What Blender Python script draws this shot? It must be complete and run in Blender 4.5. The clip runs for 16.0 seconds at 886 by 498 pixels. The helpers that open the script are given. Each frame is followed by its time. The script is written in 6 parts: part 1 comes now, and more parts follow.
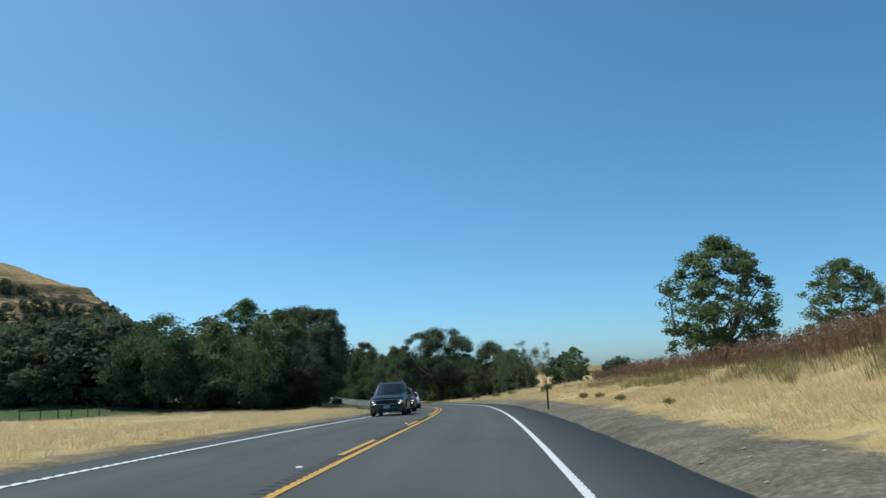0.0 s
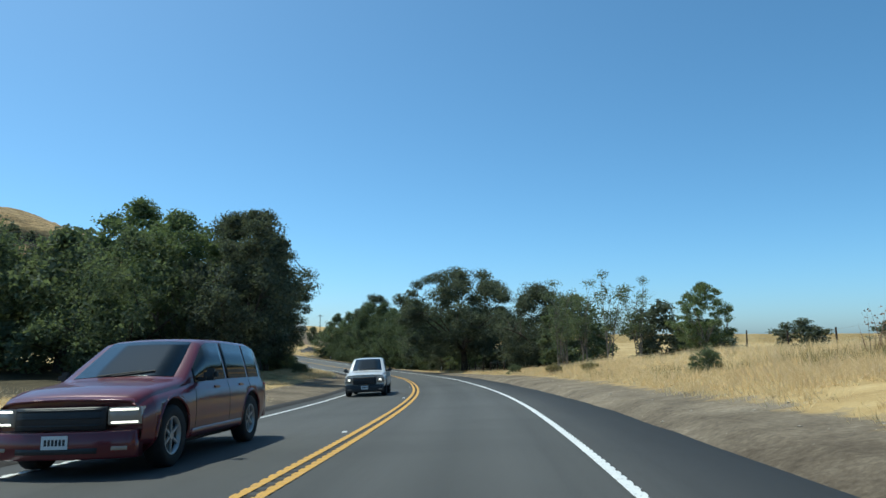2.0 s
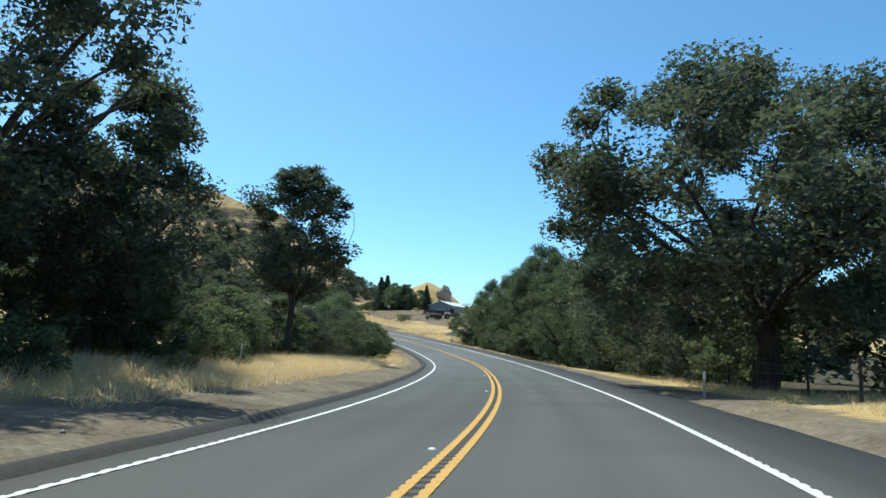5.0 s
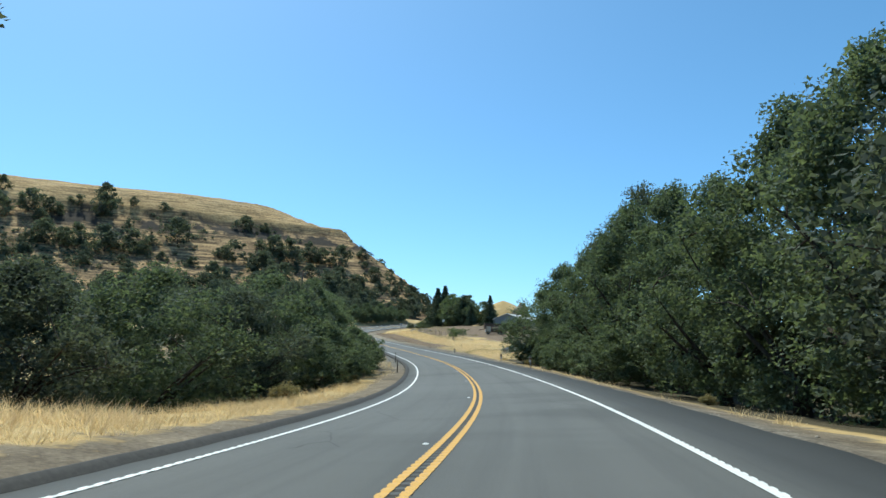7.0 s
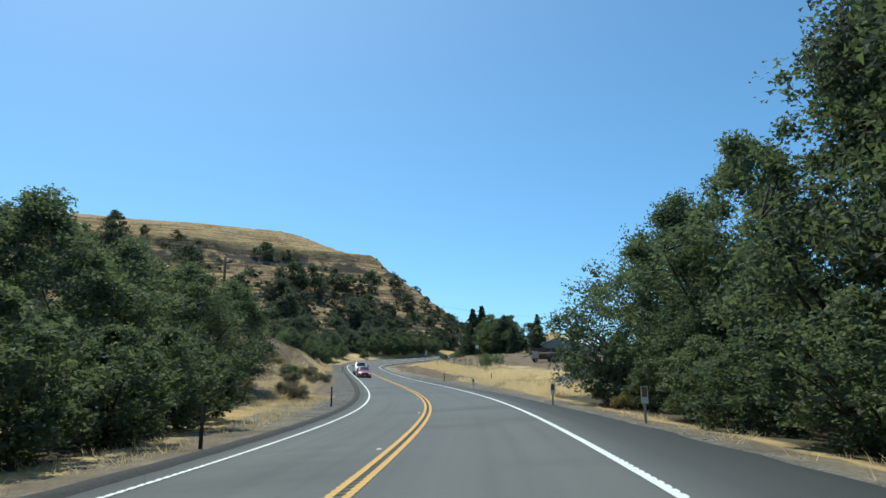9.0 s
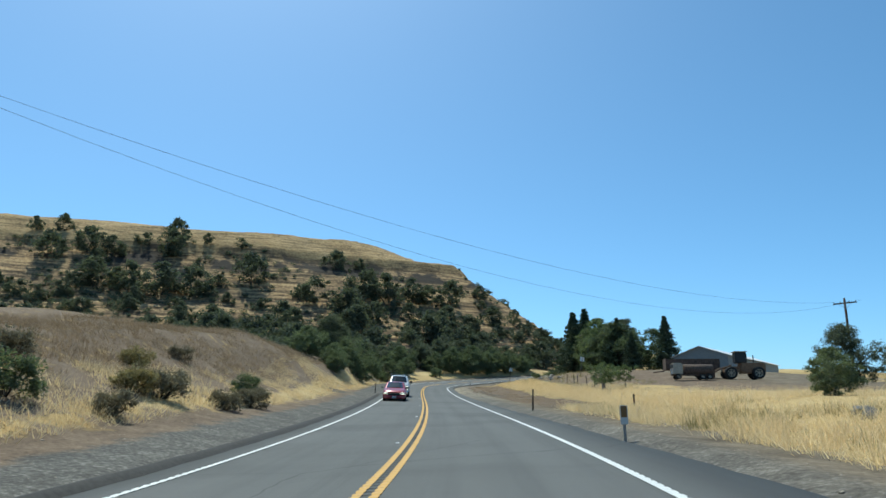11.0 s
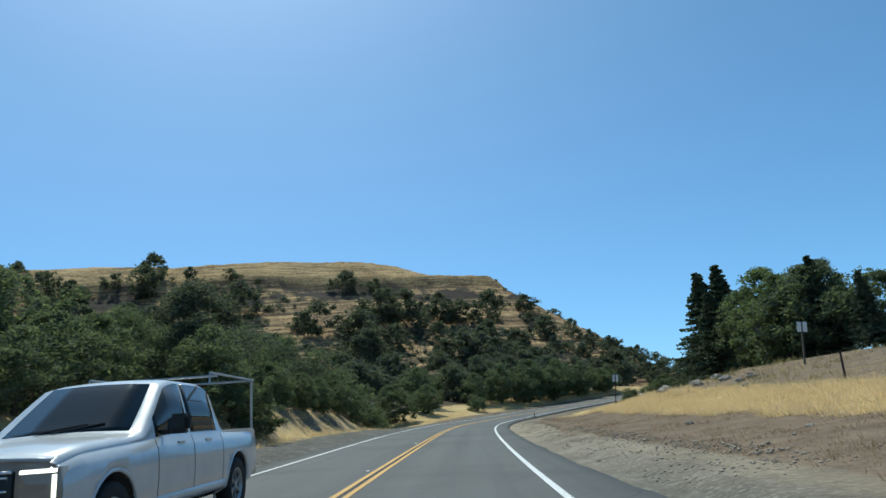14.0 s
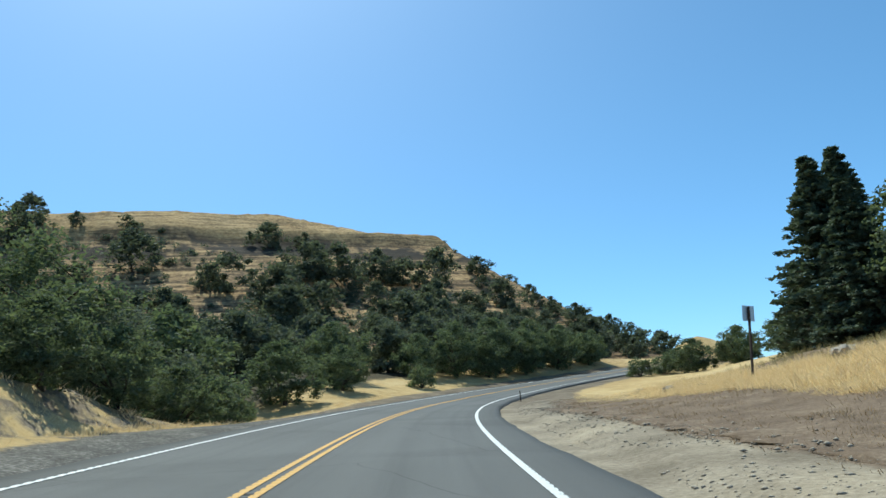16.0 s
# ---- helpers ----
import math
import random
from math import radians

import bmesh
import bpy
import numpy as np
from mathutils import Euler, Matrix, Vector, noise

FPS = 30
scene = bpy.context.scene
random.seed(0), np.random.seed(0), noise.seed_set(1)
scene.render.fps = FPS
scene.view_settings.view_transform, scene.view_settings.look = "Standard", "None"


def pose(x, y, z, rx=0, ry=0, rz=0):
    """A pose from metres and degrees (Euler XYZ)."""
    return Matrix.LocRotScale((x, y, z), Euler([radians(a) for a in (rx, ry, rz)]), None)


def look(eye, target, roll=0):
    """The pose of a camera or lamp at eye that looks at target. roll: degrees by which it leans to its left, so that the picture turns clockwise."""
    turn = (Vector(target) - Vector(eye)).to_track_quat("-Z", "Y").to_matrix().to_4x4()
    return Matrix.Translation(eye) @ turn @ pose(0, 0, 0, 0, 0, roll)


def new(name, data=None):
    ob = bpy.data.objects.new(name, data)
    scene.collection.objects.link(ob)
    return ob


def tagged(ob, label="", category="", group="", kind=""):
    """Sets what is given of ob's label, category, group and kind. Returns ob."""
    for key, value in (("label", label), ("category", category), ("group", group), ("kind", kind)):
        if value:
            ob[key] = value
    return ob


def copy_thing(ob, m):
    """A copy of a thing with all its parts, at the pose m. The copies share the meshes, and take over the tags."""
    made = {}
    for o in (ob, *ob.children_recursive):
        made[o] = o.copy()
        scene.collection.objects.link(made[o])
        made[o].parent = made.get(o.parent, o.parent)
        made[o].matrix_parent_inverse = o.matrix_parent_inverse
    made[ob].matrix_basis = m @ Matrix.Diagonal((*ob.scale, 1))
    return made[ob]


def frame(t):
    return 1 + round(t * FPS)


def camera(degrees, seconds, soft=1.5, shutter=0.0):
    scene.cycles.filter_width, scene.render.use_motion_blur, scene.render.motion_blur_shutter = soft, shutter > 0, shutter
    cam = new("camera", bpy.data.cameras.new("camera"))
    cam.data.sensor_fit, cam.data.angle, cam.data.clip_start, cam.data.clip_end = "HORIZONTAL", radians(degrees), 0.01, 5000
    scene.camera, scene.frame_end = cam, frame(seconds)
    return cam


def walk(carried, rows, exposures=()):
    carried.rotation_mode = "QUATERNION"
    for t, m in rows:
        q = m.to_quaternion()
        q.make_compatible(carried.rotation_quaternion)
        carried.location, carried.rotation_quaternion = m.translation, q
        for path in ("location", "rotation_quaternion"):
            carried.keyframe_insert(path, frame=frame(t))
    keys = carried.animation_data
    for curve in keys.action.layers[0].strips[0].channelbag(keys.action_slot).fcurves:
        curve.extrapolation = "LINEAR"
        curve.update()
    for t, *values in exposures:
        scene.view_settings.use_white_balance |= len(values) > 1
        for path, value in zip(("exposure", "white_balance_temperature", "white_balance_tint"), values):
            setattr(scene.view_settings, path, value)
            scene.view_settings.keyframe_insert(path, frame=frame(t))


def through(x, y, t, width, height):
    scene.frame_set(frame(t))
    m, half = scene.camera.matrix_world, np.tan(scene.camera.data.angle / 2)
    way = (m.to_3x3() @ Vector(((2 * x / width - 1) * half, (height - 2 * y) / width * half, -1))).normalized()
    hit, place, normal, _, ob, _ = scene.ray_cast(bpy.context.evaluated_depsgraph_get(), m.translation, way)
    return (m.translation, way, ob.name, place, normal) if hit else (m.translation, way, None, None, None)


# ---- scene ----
cam = camera(65.61, 16.0)
# seconds, x, y, z, yaw to the left, pitch up, roll
PATH = [
    (0.0, 2.550, 0.000, 1.112, 3.226, 10.087, -2.112),
    (0.5, 2.555, 10.501, 0.887, 3.785, 10.022, -1.207),
    (1.0, 2.395, 21.016, 0.611, 4.525, 9.976, -0.691),
    (1.5, 2.150, 31.351, 0.298, 5.661, 8.542, -0.477),
    (2.0, 1.753, 41.496, -0.034, 6.621, 7.403, -0.321),
    (2.5, 1.002, 51.848, -0.404, 7.691, 6.913, 0.507),
    (3.0, 0.018, 62.591, -0.832, 10.262, 6.757, 1.144),
    (3.5, -1.218, 72.985, -1.266, 12.939, 7.073, 0.969),
    (4.0, -3.011, 83.078, -1.678, 15.447, 7.022, 0.798),
    (4.5, -5.054, 93.062, -2.066, 18.882, 6.794, 1.329),
    (5.0, -7.399, 103.215, -2.467, 23.073, 6.685, 1.751),
    (5.5, -9.945, 113.366, -2.852, 26.607, 6.809, 1.858),
    (6.0, -12.866, 123.458, -3.191, 29.144, 7.164, 1.648),
    (6.5, -16.175, 133.422, -3.483, 29.980, 7.739, 1.247),
    (7.0, -19.747, 143.264, -3.730, 29.794, 8.519, 0.780),
    (7.5, -23.567, 152.980, -3.926, 30.257, 9.491, 0.372),
    (8.0, -27.715, 162.536, -4.059, 31.654, 10.656, 0.023),
    (8.5, -32.161, 171.759, -4.112, 32.697, 11.316, -0.462),
    (9.0, -37.018, 180.569, -4.086, 33.803, 11.556, -0.380),
    (9.5, -42.206, 189.272, -3.995, 35.478, 11.933, 0.203),
    (10.0, -47.759, 197.953, -3.873, 37.655, 12.821, 0.521),
    (10.5, -53.490, 206.461, -3.701, 39.737, 13.355, 0.588),
    (11.0, -59.504, 214.708, -3.453, 41.538, 13.534, 0.403),
    (11.5, -65.770, 222.637, -3.142, 42.668, 13.567, -0.037),
    (12.0, -72.166, 230.280, -2.791, 43.249, 13.663, -0.734),
    (12.5, -78.558, 237.703, -2.417, 43.843, 14.030, -1.694),
    (13.0, -84.874, 244.978, -2.027, 44.797, 14.668, -2.916),
    (13.5, -91.132, 251.954, -1.619, 45.333, 16.148, -4.424),
    (14.0, -97.383, 258.648, -1.183, 44.285, 16.799, -5.405),
    (14.5, -103.693, 265.380, -0.713, 42.773, 16.347, -5.544),
    (15.0, -110.077, 272.049, -0.215, 41.656, 15.688, -5.364),
    (15.5, -116.388, 278.559, 0.298, 40.507, 15.098, -4.768),
    (16.0, -122.445, 285.120, 0.807, 39.713, 14.661, -4.967),
]


def cam_pose(x, y, z, yaw, pitch, roll):
    return pose(x, y, z, 0, 0, yaw) @ pose(0, 0, 0, 90 + pitch) @ pose(0, 0, 0, 0, 0, roll)




# ---- light ----
SUN_YAW, SUN_UP = 66.0, 61.0  # degrees to the left of +y, above the horizon
sun_way = Vector((-math.sin(radians(SUN_YAW)) * math.cos(radians(SUN_UP)), math.cos(radians(SUN_YAW)) * math.cos(radians(SUN_UP)), math.sin(radians(SUN_UP))))
walk(cam, [(t, cam_pose(*r)) for t, *r in PATH], [(0, 0.02, 6250, -5), (2.5, 0.25, 6250, -5), (4.5, 0.55, 6250, -5), (8, 0.38, 6250, -5), (10, 0.22, 6250, -5), (12.5, 0.2, 6250, -5), (14, 0.1, 6250, -5), (16, 0.38, 6250, -5)])

world = bpy.data.worlds.new("world")
scene.world = world
world.use_nodes = True
wn = world.node_tree
sky = wn.nodes.new("ShaderNodeTexSky")
sky.sky_type, sky.sun_disc = "NISHITA", False
sky.sun_elevation, sky.sun_rotation = radians(SUN_UP), radians(-SUN_YAW)
sky.altitude, sky.air_density, sky.dust_density, sky.ozone_density = 100, 0.7, 1.0, 10.0
wn.nodes["Background"].inputs["Strength"].default_value = 0.152
deep = wn.nodes.new("ShaderNodeHueSaturation")  # the deep blue of dry summer air
deep.inputs["Hue"].default_value, deep.inputs["Saturation"].default_value = 0.488, 1.02
wn.links.new(sky.outputs[0], deep.inputs["Color"])
wn.links.new(deep.outputs[0], wn.nodes["Background"].inputs["Color"])
sun = new("sun", bpy.data.lights.new("sun", "SUN"))
sun.data.energy, sun.data.angle, sun.data.color = 3.7, radians(0.53), (1.0, 0.95, 0.87)
sun.matrix_world = look(sun_way * 500, (0, 0, 0))


# ---- materials ----
def material(name, rough=0.8, spec=0.3, metal=0.0):
    m = bpy.data.materials.new(name)
    m.use_nodes = True
    p = m.node_tree.nodes["Principled BSDF"]
    p.inputs["Roughness"].default_value = rough
    p.inputs["Specular IOR Level"].default_value = spec
    p.inputs["Metallic"].default_value = metal
    return m, m.node_tree, p


def node(nt, kind, **values):
    n = nt.nodes.new(kind)
    for k, v in values.items():
        n.inputs[k.replace("_", " ")].default_value = v
    return n


def place_coords(nt, scale=(1, 1, 1)):
    g = nt.nodes.new("ShaderNodeNewGeometry")
    mp = nt.nodes.new("ShaderNodeMapping")
    mp.inputs["Scale"].default_value = scale
    nt.links.new(g.outputs["Position"], mp.inputs["Vector"])
    return mp.outputs["Vector"]


def noise_tex(nt, vec, scale, detail=4.0, rough=0.55):
    n = node(nt, "ShaderNodeTexNoise", Scale=scale, Detail=detail, Roughness=rough)
    if vec is not None:
        nt.links.new(vec, n.inputs["Vector"])
    return n.outputs["Fac"]


def ramp(nt, fac, stops):
    r = nt.nodes.new("ShaderNodeValToRGB")
    e = r.color_ramp.elements
    while len(e) < len(stops):
        e.new(0.5)
    for el, (p, c) in zip(e, stops):
        el.position, el.color = p, (*c, 1)
    nt.links.new(fac, r.inputs["Fac"])
    return r.outputs["Color"]


def mixed(nt, fac, a, b, blend="MIX"):
    m = nt.nodes.new("ShaderNodeMix")
    m.data_type, m.blend_type = "RGBA", blend
    for sock, v in ((m.inputs["Factor"], fac), (m.inputs["A"], a), (m.inputs["B"], b)):
        if isinstance(v, (int, float)):
            sock.default_value = v
        elif isinstance(v, tuple):
            sock.default_value = (*v, 1)
        else:
            nt.links.new(v, sock)
    return m.outputs["Result"]


def maths(nt, op, a, b=0.0, clamp=False):
    m = nt.nodes.new("ShaderNodeMath")
    m.operation, m.use_clamp = op, clamp
    for sock, v in zip(m.inputs, (a, b)):
        if isinstance(v, (int, float)):
            sock.default_value = v
        else:
            nt.links.new(v, sock)
    return m.outputs[0]


def attr(nt, name):
    a = nt.nodes.new("ShaderNodeAttribute")
    a.attribute_name = name
    return a.outputs["Fac"]


def bump(nt, p, height, strength=0.3, distance=0.02):
    b = node(nt, "ShaderNodeBump", Strength=strength, Distance=distance)
    nt.links.new(height, b.inputs["Height"])
    nt.links.new(b.outputs["Normal"], p.inputs["Normal"])


def asphalt_material():
    m, nt, p = material("asphalt", 0.82, 0.25)
    v = place_coords(nt)
    grit = noise_tex(nt, v, 60, 3, 0.7)
    patch = noise_tex(nt, v, 0.12, 4)
    base = ramp(nt, patch, [(0.3, (0.080, 0.079, 0.075)), (0.7, (0.114, 0.112, 0.107))])
    base = mixed(nt, 0.55, base, ramp(nt, grit, [(0.3, (0.35, 0.35, 0.36)), (0.7, (0.95, 0.95, 0.94))]), "MULTIPLY")
    base = mixed(nt, maths(nt, "MULTIPLY", attr(nt, "polish"), 0.35), base, (0.128, 0.126, 0.121))
    base = mixed(nt, maths(nt, "MULTIPLY", attr(nt, "worn"), 0.6), base, (0.175, 0.177, 0.172))
    base = mixed(nt, maths(nt, "MULTIPLY", attr(nt, "fresh"), 0.7), base, (0.036, 0.037, 0.039))
    # streaks drawn out by the traffic, and darker patches across the lanes
    lane = nt.nodes.new("ShaderNodeCombineXYZ")
    nt.links.new(maths(nt, "MULTIPLY", attr(nt, "along"), 0.03), lane.inputs[0])
    nt.links.new(maths(nt, "MULTIPLY", attr(nt, "across"), 1.6), lane.inputs[1])
    streak = noise_tex(nt, lane.outputs[0], 1.0, 5, 0.65)
    base = mixed(nt, 0.5, base, ramp(nt, streak, [(0.3, (0.62, 0.62, 0.62)), (0.5, (0.92, 0.92, 0.91)), (0.7, (1.0, 1.0, 0.98))]), "MULTIPLY")
    over = nt.nodes.new("ShaderNodeCombineXYZ")
    nt.links.new(maths(nt, "MULTIPLY", attr(nt, "along"), 0.22), over.inputs[0])
    nt.links.new(maths(nt, "MULTIPLY", attr(nt, "across"), 0.12), over.inputs[1])
    blotch = ramp_fac(nt, noise_tex(nt, over.outputs[0], 1.0, 3, 0.5), 0.52, 0.66)
    base = mixed(nt, maths(nt, "MULTIPLY", blotch, 0.35), base, (0.05, 0.05, 0.048))
    # sealed cracks and oil drips
    vc = nt.nodes.new("ShaderNodeTexVoronoi")
    vc.feature = "DISTANCE_TO_EDGE"
    vc.inputs["Scale"].default_value = 0.16
    nt.links.new(mixed(nt, 0.35, v, node_color(nt, v, 0.6)), vc.inputs["Vector"])
    crack = maths(nt, "LESS_THAN", vc.outputs["Distance"], 0.0016)
    crack = maths(nt, "MULTIPLY", crack, maths(nt, "GREATER_THAN", noise_tex(nt, v, 0.05, 2), 0.52))
    base = mixed(nt, maths(nt, "MULTIPLY", crack, 0.4), base, (0.02, 0.02, 0.02))
    nt.links.new(base, p.inputs["Base Color"])
    bump(nt, p, grit, 0.5, 0.008)
    return m


def node_color(nt, v, scale):
    n = node(nt, "ShaderNodeTexNoise", Scale=scale, Detail=3.0)
    nt.links.new(v, n.inputs["Vector"])
    return n.outputs["Color"]


def paint_material(name, colour, worn):
    m, nt, p = material(name, 0.6, 0.4)
    v = place_coords(nt)
    n = noise_tex(nt, v, 25, 5, 0.7)
    base = ramp(nt, n, [(0.32, worn), (0.45, colour)])
    base = mixed(nt, maths(nt, "MULTIPLY", noise_tex(nt, v, 0.7, 3), 0.35), base, worn)
    nt.links.new(base, p.inputs["Base Color"])
    bump(nt, p, n, 0.3, 0.004)
    return m


def plain_material(name, colour, rough=0.6, metal=0.0, vary=0.25, scale=6.0, spec=0.4, coat=0.0):
    m, nt, p = material(name, rough, spec, metal)
    tc = nt.nodes.new("ShaderNodeTexCoord")
    n = noise_tex(nt, tc.outputs["Object"], scale, 5, 0.65)
    dark = tuple(c * (1 - vary) for c in colour)
    nt.links.new(ramp(nt, n, [(0.3, dark), (0.7, colour)]), p.inputs["Base Color"])
    p.inputs["Coat Weight"].default_value = coat
    p.inputs["Coat Roughness"].default_value = 0.08
    bump(nt, p, n, 0.12, 0.01)
    return m


def ground_material():
    """Dry grass, bare dirt and gravel; how much of each is stored on the sheet."""
    m, nt, p = material("dry_ground", 0.95, 0.1)
    v = place_coords(nt)
    big, mid, fine = noise_tex(nt, v, 0.06, 5, 0.6), noise_tex(nt, v, 0.9, 5, 0.65), noise_tex(nt, v, 9, 4, 0.7)
    straw = ramp(nt, mixed(nt, 0.5, big, mid), [(0.36, (0.34, 0.23, 0.105)), (0.5, (0.50, 0.36, 0.17)), (0.64, (0.60, 0.46, 0.25))])
    straw = mixed(nt, 0.35, straw, ramp(nt, fine, [(0.3, (0.45, 0.40, 0.33)), (0.7, (1, 1, 1))]), "MULTIPLY")
    dirt = ramp(nt, mixed(nt, 0.5, mid, fine), [(0.35, (0.10, 0.08, 0.06)), (0.52, (0.19, 0.155, 0.115)), (0.68, (0.31, 0.26, 0.195))])
    edge = maths(nt, "ADD", attr(nt, "bare"), maths(nt, "MULTIPLY", maths(nt, "SUBTRACT", mid, 0.5), 1.7))
    dirt = mixed(nt, attr(nt, "sandy"), dirt, ramp(nt, mixed(nt, 0.6, mid, fine), [(0.35, (0.21, 0.175, 0.13)), (0.65, (0.40, 0.345, 0.265))]))
    dirt = mixed(nt, 0.7, dirt, ramp(nt, noise_tex(nt, v, 0.3, 4, 0.6), [(0.36, (0.55, 0.52, 0.49)), (0.52, (0.95, 0.93, 0.9)), (0.66, (1.12, 1.08, 1.0))]), "MULTIPLY")
    dirt = mixed(nt, attr(nt, "gravelly"), dirt, ramp(nt, mixed(nt, 0.7, mid, fine), [(0.38, (0.065, 0.063, 0.058)), (0.52, (0.125, 0.12, 0.11)), (0.64, (0.27, 0.26, 0.235))]))
    stubble = ramp(nt, mixed(nt, 0.5, mid, fine), [(0.35, (0.10, 0.072, 0.05)), (0.52, (0.185, 0.135, 0.095)), (0.7, (0.30, 0.235, 0.165))])
    ragged = maths(nt, "ADD", attr(nt, "stubble"), maths(nt, "MULTIPLY", maths(nt, "SUBTRACT", mid, 0.5), 0.9))
    dirt = mixed(nt, ramp_fac(nt, ragged, 0.4, 0.6), dirt, stubble)
    base = mixed(nt, ramp_fac(nt, edge, 0.35, 0.62), straw, dirt)
    # leaf litter and the trees' shade, both put into one dark ground colour
    litter_shade = ramp(nt, mixed(nt, 0.5, mid, fine), [(0.35, (0.045, 0.038, 0.025)), (0.65, (0.11, 0.09, 0.055))])
    shade = maths(nt, "ADD", attr(nt, "litter_shade"), maths(nt, "MULTIPLY", maths(nt, "SUBTRACT", mid, 0.5), 0.8))
    base = mixed(nt, ramp_fac(nt, shade, 0.4, 0.65), base, litter_shade)
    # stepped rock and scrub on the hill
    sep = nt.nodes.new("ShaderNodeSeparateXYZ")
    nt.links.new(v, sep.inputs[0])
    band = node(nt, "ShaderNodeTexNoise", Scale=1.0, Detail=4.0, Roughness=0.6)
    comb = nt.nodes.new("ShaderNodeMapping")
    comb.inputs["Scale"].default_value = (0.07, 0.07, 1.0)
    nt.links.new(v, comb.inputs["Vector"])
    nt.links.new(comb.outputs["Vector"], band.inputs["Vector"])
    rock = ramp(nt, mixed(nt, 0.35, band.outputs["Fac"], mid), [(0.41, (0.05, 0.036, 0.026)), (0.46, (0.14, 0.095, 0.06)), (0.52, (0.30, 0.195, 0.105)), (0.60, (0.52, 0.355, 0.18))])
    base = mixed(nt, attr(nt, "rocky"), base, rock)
    # dark rock ledges under the rim, their shade put into the colour
    ledge_shade = maths(nt, "MULTIPLY", attr(nt, "ledge_shade"), ramp_fac(nt, noise_tex(nt, v, 0.045, 4, 0.65), 0.49, 0.56))
    base = mixed(nt, ledge_shade, base, (0.055, 0.046, 0.038))
    green = mixed(nt, mid, (0.05, 0.09, 0.025), (0.10, 0.15, 0.055))
    base = mixed(nt, attr(nt, "watered"), base, green)
    nt.links.new(base, p.inputs["Base Color"])
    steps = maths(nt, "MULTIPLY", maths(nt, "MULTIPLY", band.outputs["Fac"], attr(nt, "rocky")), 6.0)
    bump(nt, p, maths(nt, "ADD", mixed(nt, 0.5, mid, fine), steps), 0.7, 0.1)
    return m


def ramp_fac(nt, fac, lo, hi):
    r = nt.nodes.new("ShaderNodeMapRange")
    r.inputs["From Min"].default_value, r.inputs["From Max"].default_value = lo, hi
    nt.links.new(fac, r.inputs["Value"])
    return r.outputs["Result"]


def leaf_material(name, dark, light, through=0.3, rough=0.55, glow=(1.25, 1.3, 0.6)):
    m, nt, p = material(name, rough, 0.15)
    g = nt.nodes.new("ShaderNodeNewGeometry")
    o = nt.nodes.new("ShaderNodeObjectInfo")
    f = maths(nt, "ADD", maths(nt, "MULTIPLY", g.outputs["Random Per Island"], 0.75), maths(nt, "MULTIPLY", o.outputs["Random"], 0.25))
    base = ramp(nt, f, [(0.05, dark), (0.6, tuple((a + b) / 2 for a, b in zip(dark, light))), (0.95, light)])
    nt.links.new(base, p.inputs["Base Color"])
    tr = nt.nodes.new("ShaderNodeBsdfTranslucent")
    nt.links.new(mixed(nt, 1.0, base, glow, "MULTIPLY"), tr.inputs["Color"])
    mix = nt.nodes.new("ShaderNodeMixShader")
    mix.inputs["Fac"].default_value = through
    nt.links.new(p.outputs[0], mix.inputs[1])
    nt.links.new(tr.outputs[0], mix.inputs[2])
    nt.links.new(mix.outputs[0], nt.nodes["Material Output"].inputs["Surface"])
    return m


def bark_material(name, dark, light):
    m, nt, p = material(name, 0.9, 0.15)
    v = place_coords(nt, (1, 1, 0.25))
    n = noise_tex(nt, v, 7, 5, 0.7)
    nt.links.new(ramp(nt, n, [(0.35, dark), (0.65, light)]), p.inputs["Base Color"])
    bump(nt, p, n, 0.8, 0.04)
    return m


ASPHALT = asphalt_material()
KERB = plain_material("kerb_asphalt", (0.05, 0.045, 0.04), 0.9, vary=0.5, scale=9)
YELLOW = paint_material("yellow_paint", (0.62, 0.33, 0.045), (0.30, 0.19, 0.07))
WHITE = paint_material("white_paint", (0.75, 0.75, 0.73), (0.38, 0.38, 0.37))
GROUND = ground_material()
BARK = bark_material("bark", (0.035, 0.028, 0.022), (0.11, 0.09, 0.07))
GREY_BARK = bark_material("grey_bark", (0.10, 0.09, 0.08), (0.26, 0.24, 0.21))
OAK_LEAF = leaf_material("oak_leaf", (0.070, 0.084, 0.064), (0.160, 0.181, 0.135), 0.42, 0.75, (1.1, 1.12, 0.75))
GREEN_LEAF = leaf_material("green_leaf", (0.080, 0.103, 0.068), (0.188, 0.222, 0.144), 0.45, 0.75, (1.15, 1.18, 0.7))
LIGHT_LEAF = leaf_material("light_leaf", (0.090, 0.120, 0.069), (0.213, 0.256, 0.147), 0.46, 0.75, (1.15, 1.2, 0.7))
NEEDLE = leaf_material("needle", (0.054, 0.077, 0.053), (0.126, 0.158, 0.101), 0.25, 0.75, (1.1, 1.1, 0.8))
STRAW = leaf_material("straw", (0.56, 0.435, 0.245), (0.86, 0.735, 0.50), 0.5, 0.7, (1.0, 0.93, 0.8))
STUBBLE = leaf_material("stubble", (0.19, 0.14, 0.095), (0.49, 0.375, 0.24), 0.3, 0.8, (1.0, 0.93, 0.8))
OLIVE = leaf_material("olive_weed", (0.20, 0.175, 0.085), (0.40, 0.345, 0.18), 0.35, 0.8, (1.0, 0.95, 0.7))
SAGE = leaf_material("grey_sage", (0.15, 0.135, 0.09), (0.30, 0.27, 0.185), 0.3, 0.8, (1.0, 0.95, 0.8))
WEED = leaf_material("weed", (0.17, 0.10, 0.065), (0.40, 0.27, 0.19), 0.3, 0.8, (1.0, 0.9, 0.8))


